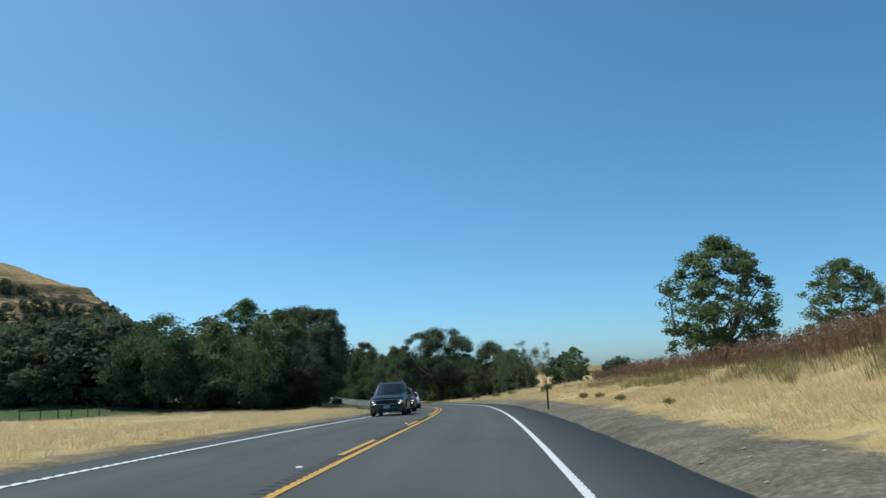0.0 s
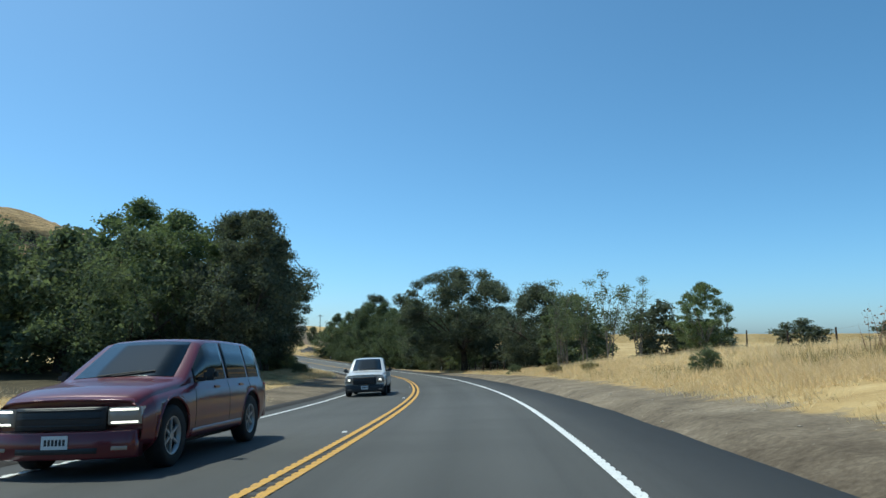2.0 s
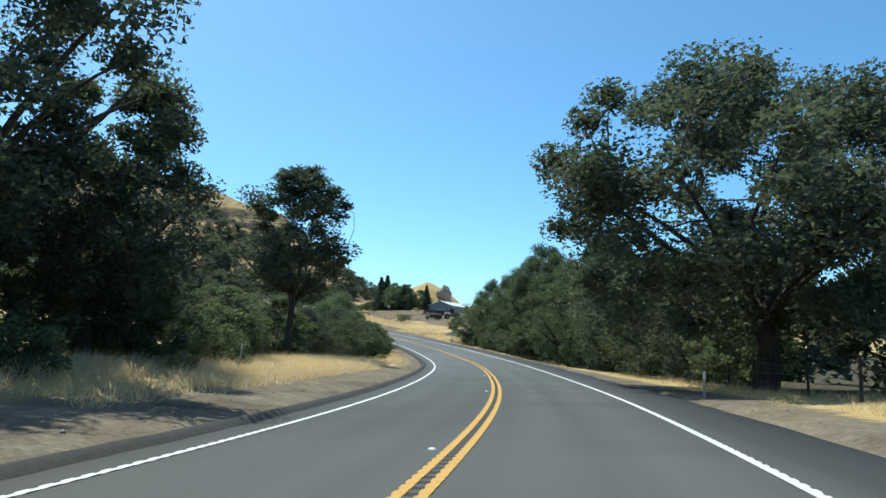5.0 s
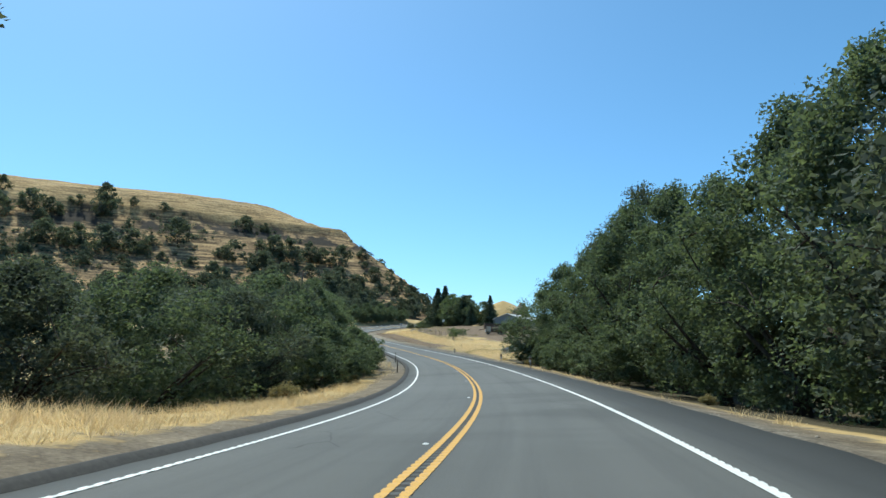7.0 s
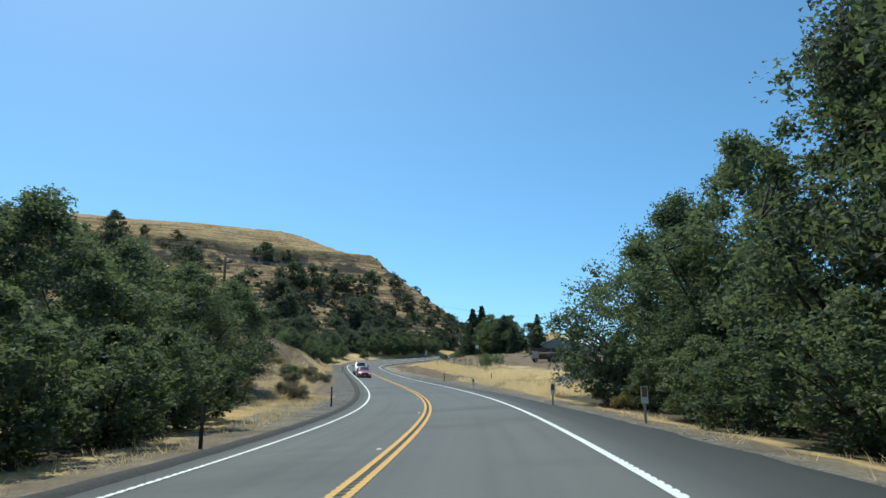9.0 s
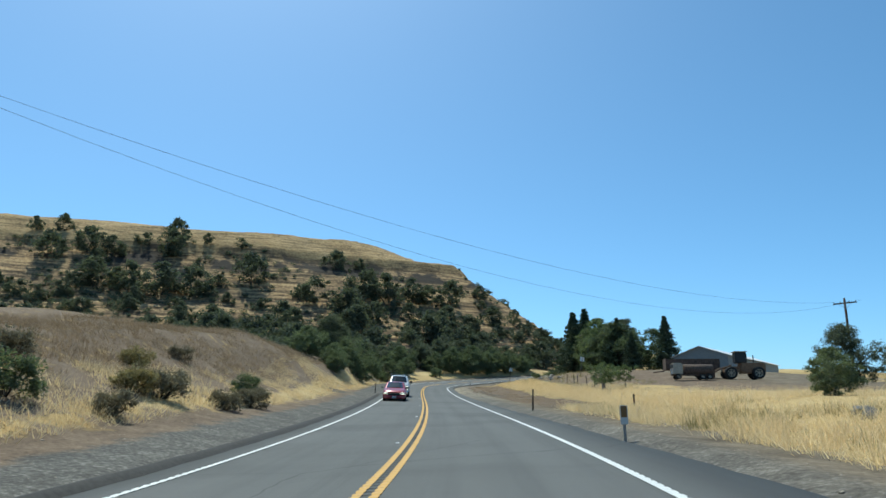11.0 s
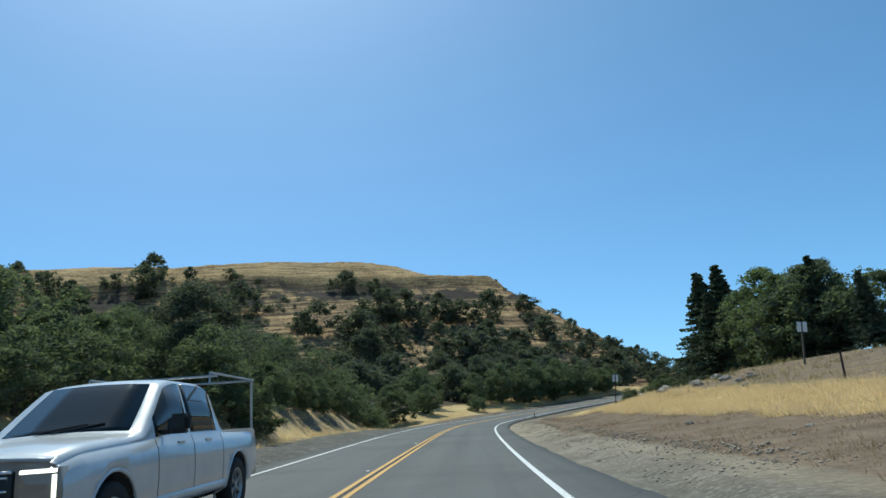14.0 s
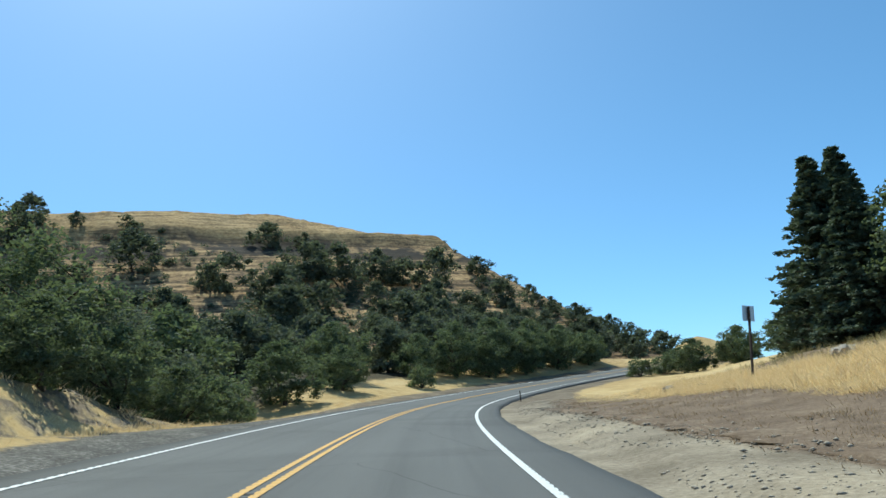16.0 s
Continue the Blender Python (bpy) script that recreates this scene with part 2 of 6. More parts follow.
# ---- mesh helpers ----
def mesh_of(name, verts, faces, mat, smooth=False):
    me = bpy.data.meshes.new(name)
    me.from_pydata([tuple(v) for v in verts], [], [tuple(f) for f in faces])
    me.materials.append(mat)
    if smooth:
        me.shade_smooth()
    return me


def fast_mesh(name, verts, loops, sides, mat, smooth=False):
    """Many faces with the same number of sides, from arrays."""
    me = bpy.data.meshes.new(name)
    verts, loops = np.asarray(verts, np.float32), np.asarray(loops, np.int32).ravel()
    me.vertices.add(len(verts))
    me.vertices.foreach_set("co", verts.ravel())
    me.loops.add(len(loops))
    me.loops.foreach_set("vertex_index", loops)
    n = len(loops) // sides
    me.polygons.add(n)
    me.polygons.foreach_set("loop_start", np.arange(n, dtype=np.int32) * sides)
    me.polygons.foreach_set("loop_total", np.full(n, sides, np.int32))
    me.update(calc_edges=True)
    me.materials.append(mat)
    if smooth:
        me.shade_smooth()
    return me


def store(me, name, values):
    a = me.attributes.new(name, "FLOAT", "POINT")
    a.data.foreach_set("value", np.asarray(values, np.float32).ravel())


def put(name, me, parent=None, label="", m=None):
    ob = new(name, me)
    if parent is not None:
        ob.parent = parent
    if m is not None:
        ob.matrix_basis = m
    return tagged(ob, label)


def empty(name, m, label, category, group=""):
    ob = new(name)
    ob.empty_display_size = 0.3
    ob.matrix_basis = m
    return tagged(ob, label, category, group)


class Shape:
    """Gathers simple solids into one mesh."""

    def __init__(self):
        self.v, self.f = [], []

    def add(self, verts, faces):
        n = len(self.v)
        self.v += [tuple(p) for p in verts]
        self.f += [tuple(i + n for i in f) for f in faces]
        return self

    def block(self, lo, hi, bevel=0.0, m=None):
        bm = bmesh.new()
        bmesh.ops.create_cube(bm, size=1)
        for v in bm.verts:
            v.co = Vector([(a + b) / 2 + c * (b - a) for a, b, c in zip(lo, hi, v.co)])
        if bevel:
            bmesh.ops.bevel(bm, geom=bm.edges[:], offset=bevel, segments=2, affect="EDGES")
        if m is not None:
            bm.transform(m)
        bm.verts.index_update()
        self.add([v.co for v in bm.verts], [[v.index for v in f.verts] for f in bm.faces])
        bm.free()
        return self

    def tube(self, points, radii, sides=7, caps=True):
        p = np.asarray(points, float)
        r = np.broadcast_to(np.asarray(radii, float), (len(p),))
        d = np.gradient(p, axis=0)
        d /= np.linalg.norm(d, axis=1)[:, None] + 1e-9
        ref = np.where(np.abs(d[:, 2:3]) > 0.9, [[1.0, 0, 0]], [[0, 0, 1.0]])
        a = np.cross(d, ref)
        a /= np.linalg.norm(a, axis=1)[:, None]
        b = np.cross(d, a)
        w = np.arange(sides) * 2 * np.pi / sides
        ring = p[:, None] + r[:, None, None] * (a[:, None] * np.cos(w)[None, :, None] + b[:, None] * np.sin(w)[None, :, None])
        k = len(p)
        faces = [(i * sides + j, i * sides + (j + 1) % sides, (i + 1) * sides + (j + 1) % sides, (i + 1) * sides + j) for i in range(k - 1) for j in range(sides)]
        if caps:
            faces += [tuple(range(sides))[::-1], tuple((k - 1) * sides + j for j in range(sides))]
        return self.add(ring.reshape(-1, 3), faces)

    def mesh(self, name, mat, smooth=False):
        return mesh_of(name, self.v, self.f, mat, smooth)


# ---- the road's course ----
# the road's centre line every 10 m from -20 m: bend (per 100 m), rise (per 10 m), fall to the right (per 10 m)
BEND = [-0.190, -0.114, -0.038, 0.038, 0.103, 0.168, 0.215, 0.246, 0.327, 0.372, 0.322, 0.196, 0.204, 0.418, 0.529, 0.364, 0.224, 0.281, 0.388, 0.407, 0.363, 0.251, 0.203, 0.344, 0.488, 0.444, 0.316, 0.174, 0.093, 0.088, 0.069, 0.000, -0.075, -0.078, -0.039, -0.154, -0.355, -0.527, -0.718, -0.898, -1.100, -1.349, -1.641, -1.231, -0.821, -0.410, -0.000]
RISE = [-0.062, -0.128, -0.195, -0.260, -0.315, -0.348, -0.363, -0.390, -0.420, -0.425, -0.396, -0.374, -0.376, -0.358, -0.314, -0.279, -0.247, -0.208, -0.157, -0.083, 0.014, 0.094, 0.127, 0.166, 0.239, 0.309, 0.358, 0.392, 0.421, 0.460, 0.504, 0.539, 0.567, 0.589, 0.593, 0.588, 0.580, 0.572, 0.573, 0.590, 0.66, 0.72, 0.76, 0.78, 0.78, 0.76, 0.72]
FALL = [0.326, 0.324, 0.308, 0.254, 0.151, 0.018, -0.107, -0.229, -0.314, -0.334, -0.363, -0.400, -0.411, -0.349, -0.286, -0.256, -0.272, -0.335, -0.429, -0.521, -0.565, -0.586, -0.574, -0.532, -0.483, -0.437, -0.364, -0.260, -0.140, -0.009, 0.120, 0.222, 0.336, 0.453, 0.561, 0.629, 0.62, 0.62, 0.64, 0.68, 0.74, 0.78, 0.8, 0.8, 0.8, 0.8, 0.8]
KNOT = -20 + 10.0 * np.arange(len(BEND))
LEN = np.arange(-20, 430.5, 1.0)
_bend = np.interp(LEN, KNOT, BEND) / 100
HEAD = np.cumsum((_bend + np.roll(_bend, 1)) / 2)
HEAD -= HEAD[20]


def summed(d):
    c = np.concatenate([[0], np.cumsum((d[1:] + d[:-1]) / 2)])
    return c - c[20]


CX, CY, CZ = summed(-np.sin(HEAD)), summed(np.cos(HEAD)), summed(np.interp(LEN, KNOT, RISE) / 10)
TIP = np.interp(LEN, KNOT, FALL) / 10


def on_road(s, d, up=0.0):
    """A point of the road's surface: s metres along, d to the right of the yellow lines."""
    s, d = np.asarray(s, float), np.asarray(d, float)
    h = np.interp(s, LEN, HEAD)
    x, y, z = (np.interp(s, LEN, c) for c in (CX, CY, CZ))
    beyond = np.where(s > LEN[-1], s - LEN[-1], np.where(s < LEN[0], s - LEN[0], 0))
    flat = np.clip(d, -5.5, 6.0)
    return np.stack([x + d * np.cos(h) - beyond * np.sin(h), y + d * np.sin(h) + beyond * np.cos(h), z - np.interp(s, LEN, TIP) * flat + up], -1)


def along(x, y):
    """The nearest place of the road: s and d."""
    x, y = np.asarray(x, float).ravel(), np.asarray(y, float).ravel()
    s, d = np.empty_like(x), np.empty_like(x)
    for i in range(0, len(x), 4000):
        j = slice(i, i + 4000)
        k = ((x[j, None] - CX) ** 2 + (y[j, None] - CY) ** 2).argmin(1)
        ex, ey = x[j] - CX[k], y[j] - CY[k]
        h = HEAD[k]
        s[j] = LEN[k] - ex * np.sin(h) + ey * np.cos(h)
        far = np.hypot(ex, ey)
        side = ex * np.cos(h) + ey * np.sin(h)
        d[j] = np.where(side < 0, -far, far)
    return s, d


# heights beside the road over the road's own, by stretch and by distance from the middle
STRETCH = [-20, 20, 50, 80, 110, 150, 180, 205, 225, 250, 275, 290, 300, 310, 325, 340, 358, 380, 432, 452]
AWAY = [5, 7.5, 11, 16, 24, 40]
LEFT = [
    0, 0, 0, 0, 0, -0.2, 0, 0, 0, 0, 0, -0.2, 0, 0, 0.1, 0.2, 0.2, 0.3, 0.1, 0.2, 0.3, 0.4, 0.5, 0.8,
    0.1, 0.3, 0.6, 1, 1.5, 2.5, 0.1, 0.3, 0.5, 0.4, -0.5, -2, 0, -0.2, -0.8, -1.8, -3, -4, 0, 0, 0, -0.5, -1.5, -3,
    0.1, 0.1, 0.3, 0.6, 0.5, -0.5, 0.1, 0.5, 1.8, 3.6, 4.4, 3, 0.1, 0.3, 1.4, 4.6, 6.0, 3, 0.1, 0.5, 3.0, 5.5, 6, 3,
    0.1, 0.5, 2.9, 5.0, 5, 2,
    0.1, 0.4, 3.1, 4.9, 4.6, 1.5, 0, 0.4, 2.3, 2.7, 1.6, -1, 0, 0.3, 1.9, 2.2, 0.8, -2, 0, -0.3, -1.2, -2, -2, -2, 0, 0.3, 1.2, 2.6, 4, 6, 0, 0.5, 2.0, 2.8, 3.2, 3.5, 0, 0, 0, 0, 0, 0,
]
RIGHT = [
    0, 0.2, 0.8, 1.8, 2.8, 3, 0, 0.3, 1, 2.2, 3, 3, 0, 0.3, 0.9, 1.8, 2.4, 2.5, 0, 0.3, 0.9, 1.5, 1.9, 1.8,
    0, 0.1, 0.3, 0.4, 0.3, 0, -0.1, -0.2, -0.3, -0.4, -0.5, -1, -0.1, -0.4, -1, -1.5, -2, -2, -0.1, -0.3, -0.6, -0.8, -0.5, 0,
    -0.1, -0.2, -0.2, 0, 0.5, 1, 0, 0, 0.2, 0.7, 1.2, 1.6, 0, 0.1, 0.3, 0.8, 1.2, 1.6, 0, 0.1, 0.3, 0.7, 1.0, 1.6,
    0, 0.1, 0.3, 0.85, 1.4, 1.9, 0, 0.1, 0.3, 1.0, 1.9, 2.2, 0, 0.1, 0.3, 1.3, 2.7, 3.2, 0, 0.1, 0.3, 1.4, 2.9, 3.5, 0, 0, 0, 0.6, 1.9, 2.6, 0, -0.1, -0.4, -0.2, 0.9, 1.8, 0, -0.1, -0.5, -0.6, 0, 0.6, 0, 0, 0, 0, 0, 0,
]
LEFT, RIGHT = (np.array(a, float).reshape(len(STRETCH), len(AWAY)) for a in (LEFT, RIGHT))
PLATEAU = np.array([(-470, 150), (-385, 275), (-345, 345), (-303, 408), (-276, 469), (-287, 490), (-330, 560), (-420, 560), (-620, 400), (-620, 150)], float)


def table(t, s, d):
    i = np.clip(np.searchsorted(STRETCH, s, side="right") - 1, 0, len(STRETCH) - 2)
    u = np.clip((s - np.take(STRETCH, i)) / (np.take(STRETCH, i + 1) - np.take(STRETCH, i)), 0, 1)
    u = u * u * (3 - 2 * u)
    j = np.clip(np.searchsorted(AWAY, d, side="right") - 1, 0, len(AWAY) - 2)
    v = np.clip((d - np.take(AWAY, j)) / (np.take(AWAY, j + 1) - np.take(AWAY, j)), 0, 1)
    return (t[i, j] * (1 - v) + t[i, j + 1] * v) * (1 - u) + (t[i + 1, j] * (1 - v) + t[i + 1, j + 1] * v) * u


def plateau_depth(x, y):
    """Metres inside (positive) or outside (negative) the flat-topped hill's rim."""
    best, inside = np.full(x.shape, 1e9), np.zeros(x.shape, bool)
    for a, b in zip(PLATEAU, np.roll(PLATEAU, -1, 0)):
        e = b - a
        u = np.clip(((x - a[0]) * e[0] + (y - a[1]) * e[1]) / (e @ e), 0, 1)
        best = np.minimum(best, np.hypot(x - a[0] - u * e[0], y - a[1] - u * e[1]))
        cross = (a[1] > y) != (b[1] > y)
        inside ^= cross & (x < (b[0] - a[0]) * (y - a[1]) / (b[1] - a[1] + 1e-9) + a[0])
    return np.where(inside, best, -best)


def rough_noise(x, y, scale, seed=0.0):
    return np.array([noise.fractal((a / scale + seed, b / scale, seed), 1.0, 2.0, 3) for a, b in zip(x, y)])


def height(x, y, bumps=True):
    x, y = np.atleast_1d(np.asarray(x, float)), np.atleast_1d(np.asarray(y, float))
    s, d = along(x, y)
    a = np.abs(d)
    z = np.interp(s, LEN, CZ) - np.interp(s, LEN, TIP) * np.clip(d, -5.5, 6)
    rise = np.where(d < 0, table(LEFT, s, a), table(RIGHT, s, a))
    # the bank beyond the mound is cut steep, with gullies
    cut = (d < 0) * np.clip((s - 300) / 8, 0, 1) * np.clip((352 - s) / 8, 0, 1)
    foot = 7.9 + 0.45 * np.sin(s * 1.9) * np.sin(s * 0.83 + 1)
    rise = rise + 1.7 * cut * (np.clip((a - foot) / 1.5, 0, 1) - np.clip((a - 7.5) / 3.5, 0, 1))
    edge = np.where(d < 0, 4.9, 6.1)
    near = z + rise * np.clip((a - 4.6) / 1.0, 0, 1) - 0.16 * np.clip((edge - a) / 0.6, 0, 1)
    far = 0.5 * np.interp(s, LEN, CZ) - 2.0
    w = np.clip((a - 40) / 90, 0, 1)
    w = w * w * (3 - 2 * w)
    h = near * (1 - w) + far * w
    depth = plateau_depth(x, y)
    n = rough_noise(x, y, 40, 3.0) * 3.5 * (np.abs(depth) < 250) if bumps else 0
    out = -depth * (1 + 1.5 * np.clip((y - 475) / 50, 0, 1) * (depth < 0)) + 0.9 * np.clip(-depth - 42, 0, 60) * np.clip((y - 452) / 18, 0, 1)
    face = np.interp(out + n, [-200, -90, -40, -14, 0, 4, 10, 40, 85, 130, 190], [113.3, 96.3, 85.0, 77.7, 68.2, 62.3, 58.4, 38, 15, 4, -8])
    nose = np.clip(np.hypot(x + 276, y - 470) / 60, 0, 1)
    face = np.where(face > 68, 68 + (face - 68) * nose, face)
    if bumps:  # narrow terraces trodden across the slope
        step = 2.6
        q = face / step + rough_noise(x, y, 30, 6.0) * 0.9
        fr = q - np.floor(q)
        tread = np.clip((fr - 0.5) / 0.5, 0, 1) - fr + 0.25
        keen = np.clip(0.7 + 1.4 * rough_noise(x, y, 22, 12.0), 0.1, 1.0)
        face = face + step * tread * keen * np.clip((face - 8) / 10, 0, 1) * np.clip((110 - face) / 20, 0, 1)
    h = np.maximum(h, face)
    # a further golden hill behind the bend
    r = np.hypot(x + 272, y - 690)
    h = np.maximum(h, 41 - 41 * (r / 52) ** 1.5)
    if bumps:
        h = h + np.clip((a - 6.5) / 6, 0, 1) * rough_noise(x, y, 5, 1.0) * 0.22
    return h


def ground_z(x, y):
    return float(height(x, y)[0])


def spot(s, d):
    """World x, y, z of the ground beside the road."""
    p = on_road(s, d)
    return float(p[0]), float(p[1]), ground_z(p[0], p[1])


# ---- ground ----
def ground():
    ss = np.arange(-24, 432, 2.0)
    dd = np.array([-62, -50, -42, -36, -31, -27, -24, -21.5, -19.5, -17.5, -16, -14.5, -13, -11.8, -10.6, -9.5, -8.5, -7.6, -6.8, -6.1, -5.5, -5, -4.6, -4.2, 0, 4.2, 4.6, 5, 5.5, 6.1, 6.8, 7.6, 8.5, 9.5, 10.6, 11.8, 13, 14.5, 16, 17.5, 19.5, 21.5, 24, 27, 31, 36, 42, 50, 62])
    p = on_road(ss[:, None], dd[None, :]).reshape(-1, 3)
    near = p.copy()
    near[:, 2] = height(p[:, 0], p[:, 1])
    nd = len(dd)
    i, j = np.meshgrid(np.arange(len(ss) - 1), np.arange(nd - 1), indexing="ij")
    k = (i * nd + j).ravel()
    q1 = np.stack([k, k + 1, k + nd + 1, k + nd], -1)
    gx = np.concatenate([[-4000, -2500, -1600, -1100, -850], np.arange(-700, -400, 10.0), np.arange(-400, -180, 1.7), np.arange(-178, 330, 7.0), [360, 420, 520, 700, 1000, 1600, 2600, 4000]])
    gy = np.concatenate([[-3000, -1500, -700, -350, -200], np.arange(-120, 290, 10.0), np.arange(290, 520, 1.7), np.arange(522, 860, 8.0), [900, 1000, 1200, 1600, 2400, 4000]])
    xx, yy = (a.ravel() for a in np.meshgrid(gx, gy, indexing="ij"))
    zz = height(xx, yy)
    s, d = along(xx, yy)
    zz = zz - 1.2 * (np.abs(d) < 57) * (s > -22) * (s < 428)
    i, j = np.meshgrid(np.arange(len(gx) - 1), np.arange(len(gy) - 1), indexing="ij")
    k = (i * len(gy) + j).ravel()
    q2 = np.stack([k, k + len(gy), k + len(gy) + 1, k + 1], -1) + len(near)
    v = np.concatenate([near, np.stack([xx, yy, zz], -1)])
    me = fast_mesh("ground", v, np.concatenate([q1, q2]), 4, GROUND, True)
    s, d = along(v[:, 0], v[:, 1])
    a = np.abs(d)
    left_bare = np.interp(s, [0, 30, 60, 110, 140, 160, 200, 230, 300, 320], [5.2, 5.6, 8.5, 8.5, 7, 5.8, 6.5, 8.5, 7.0, 6.9])
    right_bare = np.interp(s, [0, 40, 80, 110, 200, 235, 262, 280, 350, 385], [7.4, 7.4, 7.8, 7.8, 7.4, 7.4, 9.5, 12.3, 12.3, 8])
    bare = np.clip(0.5 - (a - np.where(d < 0, left_bare, right_bare)) / 2.0, 0, 1)
    store(me, "sandy", np.clip((s - 278) / 30, 0, 1) * (d > 0) * (a < 12) * np.clip((375 - s) / 20, 0, 1) + 0.15 * (d > 0) * (s > 50) * (s < 120) * (a < 12))
    store(me, "stubble", np.clip((s - 262) / 15, 0, 1) * np.clip((a - 6.9) / 1.0, 0, 1) * (d > 0) * (a < 36) * np.clip((372 - s) / 10, 0, 1) + np.where(s < 312, 0.7, 0.42) * (d < 0) * (s > 226) * (s < 350) * np.clip((a - np.where(s < 316, 5.6, 7.4)) / 1.0, 0, 1) * (a < 40))
    store(me, "gravelly", 0.85 * np.clip((s - 205) / 20, 0, 1) * np.clip((365 - s) / 15, 0, 1) * (d < 0) * np.clip((7.4 - a) / 0.8 + (s < 312), 0, 1) + 0.8 * (d > 0) * np.clip((s - 148) / 15, 0, 1) * np.clip((330 - s) / 40, 0, 1) * np.clip((6.7 - a) / 0.8, 0, 1) + 0.35 * (d > 0) * (s < 45) * np.clip((8.5 - a) / 1.5, 0, 1))
    yard = (d > 24) * (d < 62) * (s > 235) * (s < 345)
    mound = (d < np.where(s < 312, -9, -7.6)) * (d > -40) * (s > 222) * (s < 352)
    store(me, "bare", np.maximum(bare, 0.8 * yard + np.where(s < 312, 0.72, 0.55) * mound + 0.7 * (d > 16.5) * (d < 34) * (s > 298) * (s < 372)))
    # where litter and painted tree shade darken the ground
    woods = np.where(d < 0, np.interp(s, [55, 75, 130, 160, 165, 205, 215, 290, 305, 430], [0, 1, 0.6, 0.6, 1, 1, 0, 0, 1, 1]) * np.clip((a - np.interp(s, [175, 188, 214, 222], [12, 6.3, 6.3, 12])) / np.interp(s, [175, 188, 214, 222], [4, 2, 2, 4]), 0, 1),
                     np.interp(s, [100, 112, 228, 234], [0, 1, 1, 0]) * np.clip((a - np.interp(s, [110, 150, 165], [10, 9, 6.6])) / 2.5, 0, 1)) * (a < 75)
    store(me, "litter_shade", woods)
    depth = plateau_depth(v[:, 0], v[:, 1])
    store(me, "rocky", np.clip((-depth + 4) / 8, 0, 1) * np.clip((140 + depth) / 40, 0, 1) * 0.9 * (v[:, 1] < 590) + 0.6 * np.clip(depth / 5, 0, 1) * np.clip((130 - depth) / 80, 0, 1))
    # bands below the rim that get the painted ledge shade
    store(me, "ledge_shade", np.clip((-depth + 1) / 3, 0, 1) * np.clip((18 + depth) / 4, 0, 1) + 0.4 * np.clip((-depth - 30) / 2, 0, 1) * np.clip((40 + depth) / 3, 0, 1))
    store(me, "watered", 0.75 * np.clip((a - 33) / 5, 0, 1) * (d < 0) * np.clip((s - 66) / 8, 0, 1) * np.clip((150 - s) / 10, 0, 1) * np.clip((a - 0.9 * (s - 62)) / 6, 0, 1) * np.clip((110 - a) / 8, 0, 1))
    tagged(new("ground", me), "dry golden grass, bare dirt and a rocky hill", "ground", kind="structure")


ground()


# ---- road ----
def strip(name, s0, s1, d0, d1, up, mat, step=1.0, thick=0.0):
    """A band that follows the road; d0 and d1 may be functions of s."""
    ss = np.arange(s0, s1 + 1e-6, step)
    a = d0(ss) if callable(d0) else np.full_like(ss, d0)
    b = d1(ss) if callable(d1) else np.full_like(ss, d1)
    rows = [on_road(ss, a, up), on_road(ss, b, up)]
    if thick:
        rows = [on_road(ss, a, up - thick)] + rows + [on_road(ss, b, up - thick)]
    v = np.stack(rows, 1)
    k = v.shape[1]
    f = [(i * k + j, i * k + j + 1, (i + 1) * k + j + 1, (i + 1) * k + j) for i in range(len(ss) - 1) for j in range(k - 1)]
    if thick:
        f += [tuple(range(k))[::-1], tuple((len(ss) - 1) * k + j for j in range(k))]
    return mesh_of(name, v.reshape(-1, 3), f, mat)


def road():
    ss = np.arange(-24, 428.1, 1.0)
    right = np.interp(ss, [0, 120, 190, 240, 300, 360], [5.35, 5.4, 5.5, 5.0, 4.75, 4.6]) + 0.05 * np.sin(ss * 0.9) * np.sin(ss * 0.37) + 0.02 * np.random.default_rng(2).normal(size=len(ss))
    left = np.full_like(ss, -4.35) + 0.05 * np.sin(ss * 2.3)
    lanes = np.array([-3.45, -2.7, -2.0, -1.3, -0.5, 0, 0.5, 1.1, 1.8, 2.5, 3.0, 3.6, 4.3])
    d = np.concatenate([left[:, None], left[:, None] + 0.02, np.broadcast_to(lanes, (len(ss), len(lanes))), right[:, None] - 0.05, right[:, None]], 1)
    p = on_road(ss[:, None], d)
    p[:, 0, 2] -= 0.16
    p[:, -1, 2] -= 0.2
    k = d.shape[1]
    i, j = np.meshgrid(np.arange(len(ss) - 1), np.arange(k - 1), indexing="ij")
    q = (i * k + j).ravel()
    me = fast_mesh("road", p.reshape(-1, 3), np.stack([q, q + 1, q + k + 1, q + k], -1), 4, ASPHALT, True)
    dd = d.ravel()
    tracks = sum(np.exp(-((dd - c) / 0.35) ** 2) for c in (-2.6, -1.0, 1.0, 2.6))
    store(me, "polish", tracks)
    store(me, "along", np.repeat(ss, k))
    store(me, "across", dd)
    store(me, "worn", np.clip((np.repeat(ss, k) - 120) / 60, 0, 1) * 0.6)
    store(me, "fresh", np.clip((dd - 3.75) / 0.15, 0, 1) * np.clip((290 - np.repeat(ss, k)) / 60, 0.3, 1) + np.clip((-3.65 - dd) / 0.15, 0, 1))
    tagged(new("road", me), "two-lane grey asphalt highway with paved shoulders", "road", kind="structure")


road()


